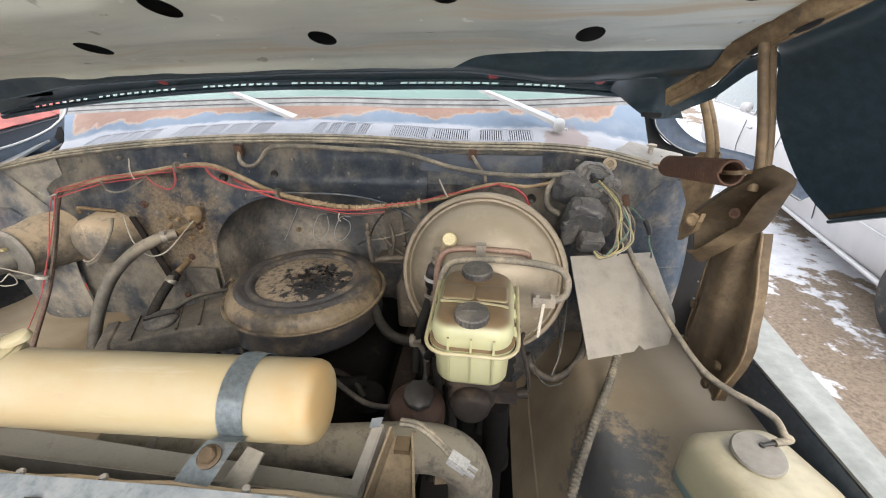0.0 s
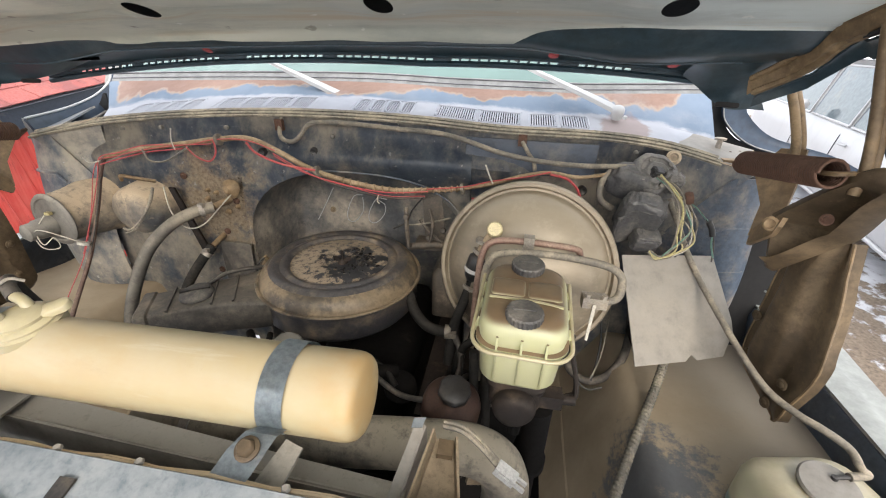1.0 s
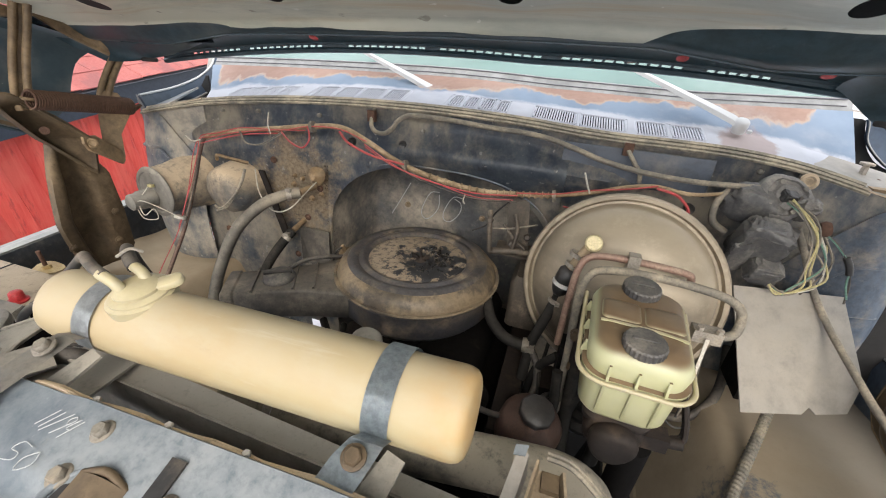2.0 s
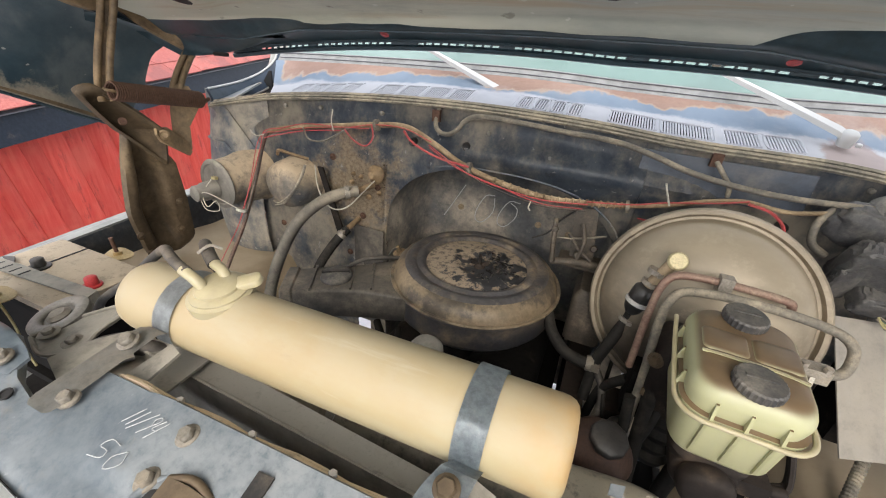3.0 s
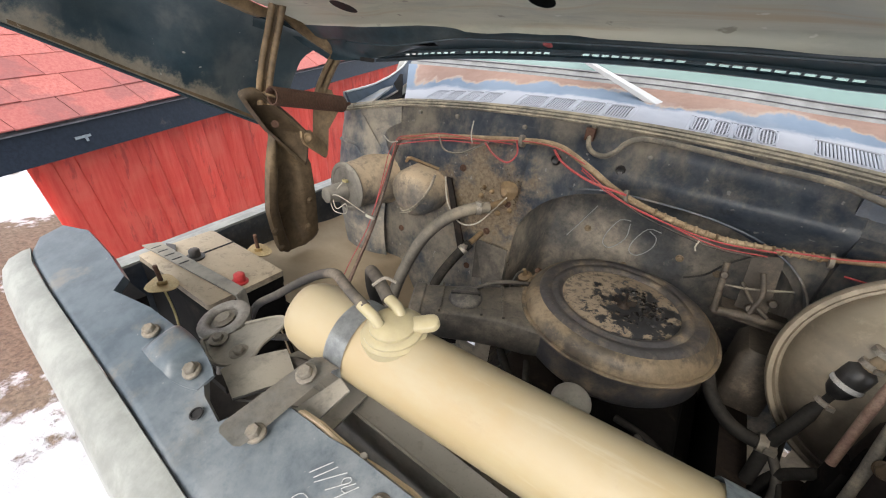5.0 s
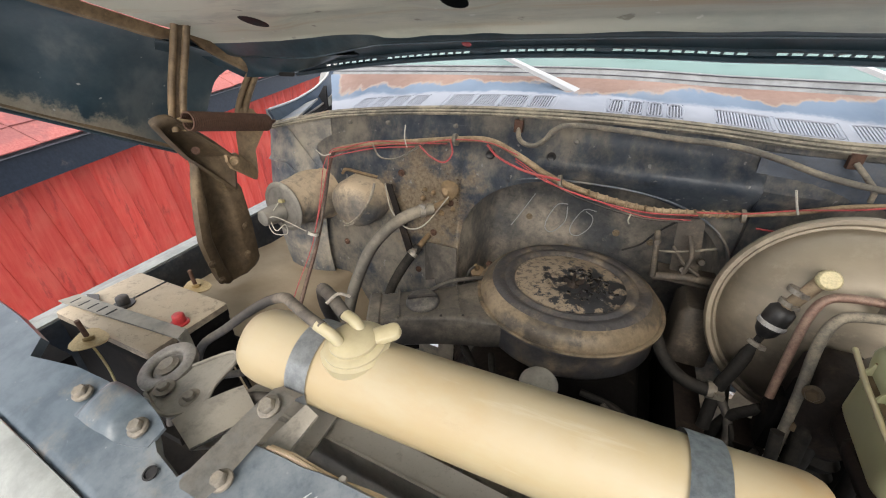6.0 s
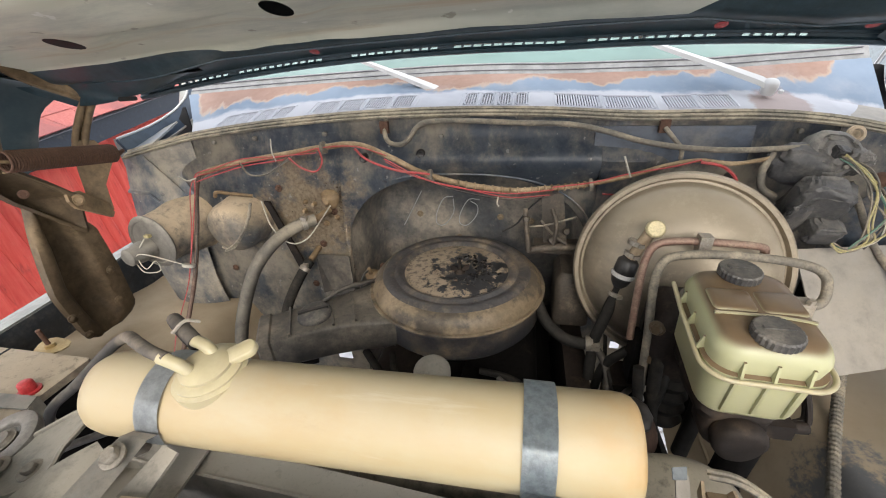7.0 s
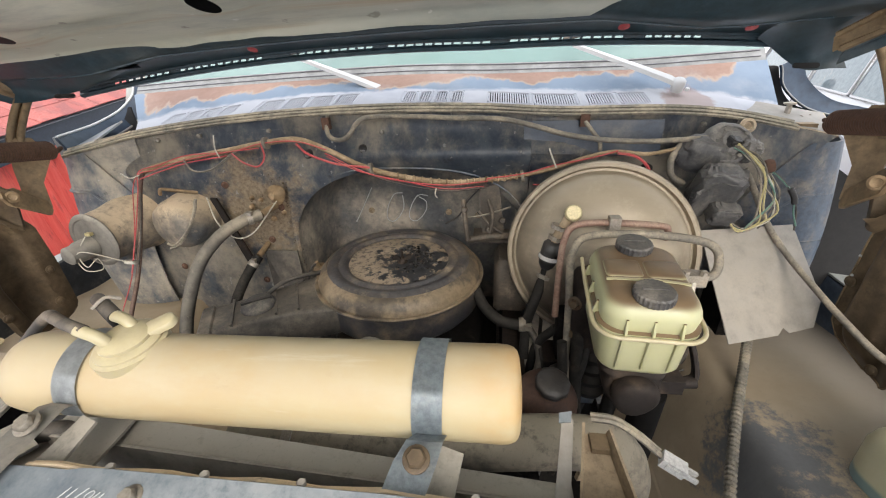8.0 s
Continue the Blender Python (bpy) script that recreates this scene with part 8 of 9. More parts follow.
    for x, y, z in ((-0.885, 0.655, 1.145), (-0.61, 0.768, 1.352), (-0.41, 0.775, 1.300), (-0.12, 0.810, 1.276)):
        bm = B()
        lathe(bm, [(0.008, -0.003), (0.0115, -0.003), (0.0115, 0.003), (0.008, 0.003)], (x, y, z), (1, 0, 0.2) if x > -0.8 else (0.1, 0.4, 0.9), 12)
        part("tie", bm, M_WIREWHITE if x < -0.8 else M_TUBE, t)
    # washer tube under the lip
    w = thing("washer_tube", (-0.3, 0.80, 1.385), "grey-brown rubber washer tube running under the cowl lip", "tube")
    bm = B()
    tube(bm, [(-0.505, 0.835, 1.392), (-0.505, 0.818, 1.365), (-0.492, 0.806, 1.352), (-0.470, 0.802, 1.350), (-0.452, 0.803, 1.362), (-0.438, 0.805, 1.380), (-0.41, 0.805, 1.391), (-0.33, 0.80, 1.392), (-0.25, 0.795, 1.389), (-0.168, 0.790, 1.387), (-0.11, 0.786, 1.376), (-0.05, 0.783, 1.360), (0.02, 0.782, 1.350), (0.09, 0.782, 1.347), (0.15, 0.782, 1.350), (0.19, 0.785, 1.352)], 0.0046, 8, 6)
    part("tube", bm, M_TUBE, w)
    for p in ((-0.507, 0.826, 1.378), (-0.012, 0.826, 1.378)):
        bm = B()
        box(bm, (p[0] - 0.008, p[1] - 0.006, p[2] - 0.012), (p[0] + 0.008, p[1] + 0.004, p[2] + 0.010), 0.002)
        part("clip", bm, M_RUST, w, "rusty clip")
    bm = B()
    tube(bm, [(-0.012, 0.818, 1.375), (0.0, 0.80, 1.36), (0.012, 0.795, 1.345), (0.016, 0.80, 1.328)], 0.0038, 8, 5)
    part("branch", bm, M_TUBE, w)


build_harness()


# ---- clutter between recess and booster ----
def build_linkage():
    t = thing("throttle_linkage", (-0.17, 0.84, 1.17), "dusty throttle linkage rods and bracket on the firewall", "linkage")
    bm = B()
    slab(bm, [(-0.205, 0.83, 1.24), (-0.165, 0.83, 1.255), (-0.150, 0.815, 1.15), (-0.195, 0.815, 1.14)], 0.004, 0.001)
    box(bm, (-0.215, 0.80, 1.135), (-0.120, 0.835, 1.152), 0.004)
    part("bracket", bm, M_LINK, t)
    for pts, r in (([(-0.225, 0.79, 1.145), (-0.17, 0.79, 1.155), (-0.11, 0.80, 1.15)], 0.008), ([(-0.235, 0.80, 1.23), (-0.23, 0.785, 1.19), (-0.225, 0.78, 1.15)], 0.005), ([(-0.205, 0.80, 1.205), (-0.18, 0.79, 1.18), (-0.155, 0.785, 1.165)], 0.0035), ([(-0.185, 0.80, 1.23), (-0.175, 0.785, 1.20), (-0.18, 0.78, 1.165)], 0.004)):
        bm = B()
        tube(bm, pts, r, 8, 4)
        part("rod", bm, M_LINK, t)
    for p in ((-0.225, 0.785, 1.150), (-0.232, 0.79, 1.212), (-0.155, 0.80, 1.185), (-0.182, 0.785, 1.172)):
        bm = B()
        lathe(bm, [(0, -0.005), (0.005, -0.005), (0.007, 0), (0.005, 0.005), (0, 0.005)], p, (0, -1, 0.3), 12)
        part("joint", bm, M_LINK, t)
    bm = B()
    rprism(bm, (-0.135, 0.80, 1.00), 0.07, 0.10, 0.015, [(0, 0), (0, 0.10), (0.01, 0.115)])
    part("housing", bm, M_LINK, t)


build_linkage()


# ---- driver side: wiper motor, plate, washer jug, loom ----
def build_wiper_motor():
    t = thing("wiper_motor", (0.2, 0.78, 1.24), "black wiper motor under torn plastic with a wire bundle", "wiper motor")
    def lump(c, squash_, seed_, material, name, lab="", tilt=(0, 0, 0), power=0.6, crumple=0.16):
        b = bmesh.new()
        bmesh.ops.create_icosphere(b, subdivisions=4, radius=1)
        turn = pose(*c, *tilt)
        for v in b.verts:
            q = v.co.copy()
            q = V(*[math.copysign(abs(a) ** power, a) for a in q])
            k = 1 - crumple * abs(noise.noise(q * 2.1 + V(seed_, 0, 0))) - 0.5 * crumple * abs(noise.noise(q * 4.7 + V(0, seed_, 0))) + 0.06 * noise.noise(q * 1.2 + V(0, 0, seed_))
            v.co = turn @ V(q.x * squash_[0] * k, q.y * squash_[1] * k, q.z * squash_[2] * k)
        return part(name, b, material, t, lab, 35)
    lump((0.188, 0.788, 1.322), (0.042, 0.024, 0.034), 1.0, M_TORN, "gear_case", "black gear case under crumpled plastic", (20, 10, -12))
    lump((0.206, 0.756, 1.272), (0.040, 0.024, 0.050), 2.3, M_TORN, "motor_cover", "folded black plastic cover", (32, 12, -6), 0.5, 0.22)
    lump((0.222, 0.742, 1.232), (0.025, 0.020, 0.022), 5.1, M_TORN, "connector_shroud", "", (30, 8, 4), 0.45, 0.2)
    lump((0.182, 0.748, 1.245), (0.020, 0.006, 0.040), 6.4, M_TORN, "plastic_flap", "torn edge of the plastic cover", (28, -14, 8), 0.5, 0.3)
    gear = dusty("grey_gear_cover", (0.12, 0.115, 0.11), 0.5, 0.45, scale=22, dust_colour=(0.24, 0.22, 0.19), seed=71)
    bm = B()
    lathe(bm, [(0.036, -0.030), (0.037, -0.004), (0.034, 0.001), (0.029, 0.003), (0.027, 0.0005), (0.021, 0.0015), (0.018, 0.006), (0.010, 0.008), (0.006, 0.004), (0, 0.004)], (0.222, 0.776, 1.345), (0.10, -0.80, 0.42), 28, lambda a: 1 + 0.06 * math.sin(3 * a + 1) + 0.03 * math.sin(7 * a))
    part("gear_cover", bm, gear, t, "grey dusty ribbed gear cover", 40)
    for k in range(4):
        a = 0.6 + 1.5 * k
        c = V(0.222, 0.772, 1.347) + 0.026 * (math.cos(a) * V(1, 0.1, 0) + math.sin(a) * V(0, 0.42, 0.85))
        bm = B()
        hexbolt(bm, c, (0.10, -0.80, 0.42), 0.0042, 0.004)
        part("cover_screw", bm, M_RAD, t)
    lump((0.250, 0.776, 1.332), (0.020, 0.015, 0.024), 7.0, gear, "crank_boss", "", (30, 30, 0), 0.7, 0.3)
    lump((0.222, 0.770, 1.348), (0.013, 0.009, 0.009), 9.0, M_BLACKP, "connector", "", (30, 10, 20), 0.45, 0.2)
    bm = B()
    lathe(bm, [(0.004, 0.002), (0.013, 0), (0.0125, 0.004), (0.008, 0.005), (0.006, 0.002), (0.0, 0.002)], (0.252, 0.800, 1.368), (0, -0.9, 0.3), 18)
    part("grommet", bm, M_DUSTY, t, "tan grommet")
    bm = B()
    tube(bm, [(0.155, 0.80, 1.34), (0.138, 0.79, 1.315), (0.142, 0.785, 1.285), (0.165, 0.785, 1.270)], 0.006, 8, 5)
    part("vent_tube", bm, M_TUBE, t)
    random.seed(11)
    cols = [M_WIREYEL, M_TUBE, M_WIREYEL, M_WIREGREEN, M_TUBE, M_TUBE, M_RUBBER, M_WIREWHITE, M_WIREYEL, M_TUBE, M_WIREGREEN, M_RUBBER]
    for k, mt in enumerate(cols):
        j = lambda a: random.uniform(-a, a)
        bm = B()
        if k < 6:
            tube(bm, [(0.225 + j(0.008), 0.765, 1.345 + j(0.006)), (0.245 + j(0.008), 0.745, 1.325 + j(0.006)), (0.266 + j(0.010), 0.733, 1.295 + j(0.010)), (0.272 + j(0.012), 0.722, 1.255 + j(0.01)), (0.262 + j(0.012), 0.712, 1.225 + j(0.006)), (0.240 + j(0.004), 0.708, 1.213 + j(0.004)), (0.228 + j(0.004), 0.716, 1.220 + j(0.004))], 0.0014, 6, 5)
        elif k < 10:
            tube(bm, [(0.228 + j(0.006), 0.766, 1.34), (0.252 + j(0.006), 0.748, 1.322 + j(0.004)), (0.280 + j(0.006), 0.75, 1.300 + j(0.006)), (0.292 + j(0.006), 0.735, 1.27), (0.285 + j(0.01), 0.72, 1.235 + j(0.01)), (0.262 + j(0.012), 0.715, 1.215)], 0.0014, 6, 5)
        else:
            tube(bm, [(0.282, 0.755, 1.305), (0.305 + j(0.004), 0.75, 1.290), (0.322 + j(0.006), 0.745, 1.262), (0.335 + j(0.006), 0.74, 1.235), (0.340, 0.735, 1.208 + j(0.01))], 0.0014, 6, 5)
        part("wire", bm, mt, t)
    bm = B()
    tube(bm, [(0.318, 0.746, 1.275), (0.326, 0.743, 1.262), (0.330, 0.742, 1.250)], 0.005, 8, 3)
    part("splice", bm, M_BLACKP, t)
    bm = B()
    lathe(bm, [(0, -0.006), (0.010, -0.006), (0.012, 0), (0.010, 0.006), (0, 0.006)], (0.278, 0.752, 1.312), (1, -0.2, 0.3), 10)
    part("wire_clip", bm, M_RUST, t)
    p = thing("loose_plate", (0.285, 0.63, 1.05), "bare grey sheet-metal cover plate, dusty, with a torn corner", "plate")
    bm = B()
    slab(bm, [(0.184, 0.724, 1.205), (0.350, 0.758, 1.205), (0.392, 0.705, 1.105), (0.3925, 0.690, 1.090), (0.376, 0.662, 1.055), (0.322, 0.636, 1.060), (0.312, 0.640, 1.067), (0.300, 0.628, 1.060), (0.210, 0.598, 1.060)], 0.0022, 0.0006)
    part("plate", bm, M_PLATE, p)
    bm = B()
    box(bm, (0.25, 0.70, 1.0), (0.30, 0.78, 1.13), 0.004)
    part("bracket", bm, M_ENGINE, p)


def build_stray_wires():
    t = thing("stray_wires", (0.15, 0.62, 1.04), "loose thin wires curling beside the booster", "wire")
    for pts, r, m in (([(0.205, 0.780, 1.075), (0.198, 0.740, 1.030), (0.186, 0.700, 0.985), (0.168, 0.670, 0.955)], 0.0016, M_TUBE),
                      ([(0.190, 0.800, 1.050), (0.196, 0.760, 1.000), (0.190, 0.725, 0.960), (0.176, 0.690, 0.930)], 0.0022, M_BLACKP),
                      ([(0.130, 0.690, 0.985), (0.138, 0.660, 0.960), (0.160, 0.650, 0.945), (0.190, 0.660, 0.945)], 0.0020, M_RUBBER)):
        bm = B()
        tube(bm, pts, r, 6, 5)
        part("wire", bm, m, t)
    h = thing("apron_hose", (0.22, 0.73, 0.92), "brown-black rubber hose curving over the inner fender", "hose")
    bm = B()
    tube(bm, [(0.120, 0.720, 0.965), (0.140, 0.712, 0.930), (0.172, 0.706, 0.915), (0.208, 0.712, 0.925), (0.240, 0.735, 0.955), (0.258, 0.775, 0.985), (0.262, 0.815, 1.030)], 0.0085, 10, 6)
    part("hose", bm, M_RUBBER, h)


def build_jug():
    t = thing("washer_jug", (0.40, 0.39, 0.94), "yellowed plastic washer jug with a round grey cap", "washer jug")
    bm = B()
    m = Matrix.Translation((0.408, 0.395, 0.935)) @ pose(0, 0, 0, -4, 3, 12)
    rprism(bm, (-0.006, 0.006, 0), 0.160, 0.156, 0.035, [(0.012, 0), (0.004, 0.008), (0, 0.02), (0.001, 0.092), (0.005, 0.106), (0.014, 0.115), (0.030, 0.118)], m, 6)
    part("body", bm, M_JUG, t, "cloudy yellowed plastic", 50)
    bm = B()
    c = m @ V(-0.010, 0.020, 0.1235)
    lathe(bm, [(0, 0), (0.0325, 0), (0.0335, 0.003), (0.0315, 0.006), (0.010, 0.0068), (0, 0.0068)], c, (-0.05, -0.12, 1), 40)
    cap = part("cap", bm, M_PLATE, t, "grey round cap with a lip")
    bm = B()
    lathe(bm, [(0.020, -0.005), (0.0305, -0.005), (0.0312, -0.001), (0.020, -0.001)], c, (-0.05, -0.12, 1), 32)
    part("cap_seal", bm, M_BLACKP, cap, "dark seal under the cap")
    bm = B()
    lathe(bm, [(0, 0), (0.004, 0), (0.004, 0.006), (0, 0.006)], c + V(0.008, 0.008, 0.006), (0, 0, 1), 10)
    tube(bm, [c + V(0.008, 0.008, 0.010), c + V(0.018, 0.009, 0.012), c + V(0.026, 0.010, 0.013)], 0.0028, 8, 3)
    part("nipple", bm, M_BLACKP, cap)
    h = thing("washer_hose", (0.43, 0.55, 1.07), "long grey rubber hose from the washer jug to the wiper motor", "hose")
    bm = B()
    tube(bm, [c + V(0.024, 0.010, 0.013), c + V(0.048, 0.016, 0.014), V(0.440, 0.442, 1.076), V(0.438, 0.464, 1.084), V(0.416, 0.482, 1.092), V(0.394, 0.508, 1.092), V(0.374, 0.545, 1.096), V(0.354, 0.590, 1.118), V(0.340, 0.650, 1.142), V(0.322, 0.712, 1.174), V(0.30, 0.750, 1.215), V(0.275, 0.765, 1.265), V(0.255, 0.775, 1.30)], 0.0052, 10, 6)
    part("hose", bm, M_TUBE, h)
    l = thing("split_loom", (0.2, 0.55, 0.95), "ribbed grey wire conduit lying along the inner fender", "conduit")
    bm = B()
    path = smooth_path([(0.300, 0.690, 1.010), (0.275, 0.640, 0.985), (0.240, 0.575, 0.968), (0.200, 0.500, 0.955), (0.166, 0.43, 0.940), (0.140, 0.36, 0.91), (0.12, 0.28, 0.86)], 40)
    tube(bm, path, 0.006, 12, 1, [0.0084 if i % 4 < 2 else 0.0068 for i in range(len(path))])
    part("conduit", bm, M_CORRUG, l, "", 15)


build_wiper_motor()
build_stray_wires()
build_jug()


# ---- hood hinges ----
def build_hinge(s):
    def P(x, y, z):
        return V(x, y, z) if s > 0 else V(-0.706 - x, y + 0.006, z - 0.036)
    t = thing("spring_hinge", P(0.41, 0.60, 1.02), "grimy brown hood hinge with bracket, links and coil spring", "hinge", "hood hinges")
    def between(line, z):
        for (a, p), (b, q) in zip(line, line[1:]):
            if a <= z <= b:
                return p + (q - p) * (z - a) / (b - a)
        return line[-1][1]
    # bracket: a pressed plate with a channel and turned edges
    front = [(1.02, 0.560), (1.035, 0.545), (1.11, 0.530), (1.16, 0.525), (1.25, 0.549), (1.325, 0.572)]
    back = [(1.02, 0.610), (1.035, 0.655), (1.063, 0.676), (1.10, 0.684), (1.20, 0.682), (1.26, 0.674), (1.325, 0.600)]
    if s < 0:
        front = [(1.02, 0.596), (1.032, 0.580), (1.06, 0.570), (1.148, 0.557), (1.25, 0.574), (1.325, 0.593)]
        back = [(1.02, 0.650), (1.032, 0.680), (1.05, 0.689), (1.14, 0.690), (1.236, 0.683), (1.29, 0.650), (1.325, 0.606)]
    bm = B()
    def press(u, v):
        z = 1.02 + 0.305 * v
        k = -0.1 + 1.2 * u
        y = between(back, z) + (between(front, z) - between(back, z)) * max(0, min(1, k))
        x = 0.412 - (0.020 if s > 0 else -0.034) * math.exp(-((k - (0.45 if s > 0 else 0.56)) / (0.22 if s > 0 else 0.24)) ** 8) * min(1, 4 * v) - 0.004 * math.exp(-((k - 0.95) / 0.1) ** 2)
        x += 0.10 * max(0, -k) + 0.14 * max(0, k - 1) + 0.010 * max(0, 1 - v / 0.08)
        x += 0.0030 * noise.noise(V(y * 30, z * 20, s)) + 0.0045 * noise.noise(V(y * 16, z * 11, 2 + s))
        return P(x, y, z)
    sheet(bm, press, 26, 30, 0.003)
    part("bracket", bm, M_BRACKET, t, "pressed brown mounting bracket", 60)
    # paler tubes paint the line of light along the bracket's edges
    bm = B()
    tube(bm, [press(0.075, k / 14) for k in range(15)], 0.0020, 6, 1)
    tube(bm, [press(0.925, k / 14) for k in range(15)], 0.0020, 6, 1)
    tube(bm, [press(0.075 + 0.85 * k / 14, 0.0) for k in range(15)], 0.0020, 6, 1)
    part("lit_edge", bm, M_HINGE, t, "paler strip painting the lit edge")
    for y, z in ((0.668, 1.145), (0.560, 1.095), (0.655, 1.075), (0.572, 1.045)):
        bm = B()
        hexbolt(bm, P(0.404, y, z), (-s, -0.2, 0.1), 0.0060, 0.004, 0.0088)
        part("bolt", bm, M_BRACKET, t)
    if s > 0:
        for y, z in ((0.668, 1.192), (0.640, 1.168), (0.666, 1.158)):
            bm = B()
            lathe(bm, [(0, 0), (0.0022, 0), (0.0022, 0.001), (0, 0.001)], P(0.400, y, z), (-1, -0.3, 0), 8)
            part("paint_speck", bm, M_CHALK, t)
    # link plate: a dished triangular pressing
    rim = [(0.352, 0.555, 1.408), (0.360, 0.530, 1.429), (0.374, 0.506, 1.421), (0.374, 0.512, 1.400), (0.396, 0.560, 1.341), (0.392, 0.577, 1.322), (0.378, 0.628, 1.262), (0.370, 0.640, 1.249), (0.365, 0.643, 1.275), (0.352, 0.640, 1.325), (0.346, 0.622, 1.345)]
    rim = smooth_path([V(*p) for p in rim + rim[:1]], 4)[:-1]
    mid = V(0.378, 0.585, 1.335)
    bm = B()
    rings = []
    for f, dip in ((1.0, 0.004), (0.95, -0.004), (0.86, -0.008), (0.74, 0.002), (0.62, 0.012), (0.35, 0.018), (0.0, 0.018)):
        rings.append([bm.verts.new(P(*(mid.lerp(Vector(p), f) + V(dip, 0, 0)))) for p in rim])
    for a, b in zip(rings, rings[1:]):
        for k in range(len(rim)):
            bm.faces.new((a[k], a[(k + 1) % len(rim)], b[(k + 1) % len(rim)], b[k]))
    bmesh.ops.remove_doubles(bm, verts=bm.verts[:], dist=0.0004)
    bmesh.ops.solidify(bm, geom=bm.faces[:], thickness=0.004)
    part("link_plate", bm, M_BRACKET, t, "triangular stamped link plate", 60)
    bm = B()
    tube(bm, [P(0.344, 0.628, 1.330), P(0.352, 0.590, 1.372), P(0.360, 0.545, 1.412)], 0.005, 8, 5)
    part("link_rib", bm, M_BRACKET, t)
    bm = B()
    lathe(bm, [(0.0075, 0), (0.0075, 0.0015), (0.0045, 0.002), (0.004, -0.004), (0, -0.004)], P(0.357, 0.562, 1.358), (-s, -0.6, 0.2), 12)
    part("hole_rim", bm, M_RUST, t)
    # hanger plate behind the spring, and the lug between the links
    bm = B()
    slab(bm, [P(0.377, 0.732, 1.408), P(0.394, 0.702, 1.414), P(0.388, 0.684, 1.360), P(0.376, 0.668, 1.300), P(0.358, 0.696, 1.275), P(0.364, 0.706, 1.325), P(0.352, 0.734, 1.372)], 0.005, 0.002)
    part("hanger_plate", bm, M_HINGE, t, "tan stamped hanger plate")
    bm = B()
    slab(bm, [P(0.346, 0.614, 1.338), P(0.341, 0.610, 1.326), P(0.343, 0.618, 1.310), P(0.356, 0.684, 1.264), P(0.361, 0.694, 1.270), P(0.361, 0.692, 1.290), P(0.351, 0.640, 1.336)], 0.006, 0.002)
    part("lug", bm, M_HINGE, t, "short lug with a pin")
    bm = B()
    lathe(bm, [(0, 0), (0.0105, 0), (0.0105, 0.004), (0.007, 0.006), (0.005, 0.004), (0, 0.004)], P(0.3395, 0.626, 1.324), (-s, -0.8, 0.2), 16)
    part("pivot_pin", bm, M_HINGE, t)
    # arms up to the hood
    for pts, w in (([(0.350, 0.592, 1.570), (0.356, 0.580, 1.525), (0.363, 0.566, 1.475), (0.368, 0.555, 1.425), (0.366, 0.552, 1.395)], 0.013), ([(0.380, 0.765, 1.490), (0.385, 0.740, 1.455), (0.388, 0.714, 1.412), (0.382, 0.695, 1.370)], 0.011)):
        bm = B()
        path = smooth_path([P(*p) for p in pts], 4)
        side = V(0.8, 0.6, 0) if s > 0 else V(0.55, 0.83, 0)
        for o in (-1, 1):
            tube(bm, [p + side * (o * w * 0.7) for p in path], 0.0062, 10, 1)
        vs = [[bm.verts.new(p + side * (o * w * 0.7) + V(0, 0.003, 0)) for o in (-1, 1)] for p in path]
        fs = [bm.faces.new((a[0], a[1], b[1], b[0])) for a, b in zip(vs, vs[1:])]
        bmesh.ops.solidify(bm, geom=fs, thickness=0.004)
        part("arm", bm, M_HINGE, t, "channel-shaped hinge arm")
    # spring
    a, b = P(0.322, 0.537, 1.420), P(0.322, 0.712, 1.388)
    u, v, w = basis(b - a)
    L = (b - a).length
    bm = B()
    turns = 42
    tube(bm, [a + w * (L * k / (turns * 16)) + 0.0155 * (math.cos(k * math.pi / 8) * u + math.sin(k * math.pi / 8) * v) for k in range(turns * 16 + 1)], 0.00215, 6, 1)
    part("spring", bm, M_RUST, t, "rust-brown coil spring", 80)
    bm = B()
    tube(bm, [a + w * 0.03, a + w * 0.004, a - w * 0.004 + V(0.008 * s, 0, 0.001), P(0.348, 0.545, 1.420), P(0.362, 0.548, 1.418)], 0.003, 6, 5)
    part("spring_hook", bm, M_HINGE, t, "straight hook through the spring")
    bm = B()
    tube(bm, [b - w * 0.004, b + w * 0.012, b + w * 0.022 + v * 0.004, P(0.345, 0.735, 1.375)], 0.0035, 6, 4)
    part("spring_eye", bm, M_RUST, t)


build_hinge(-1)
build_hinge(1)


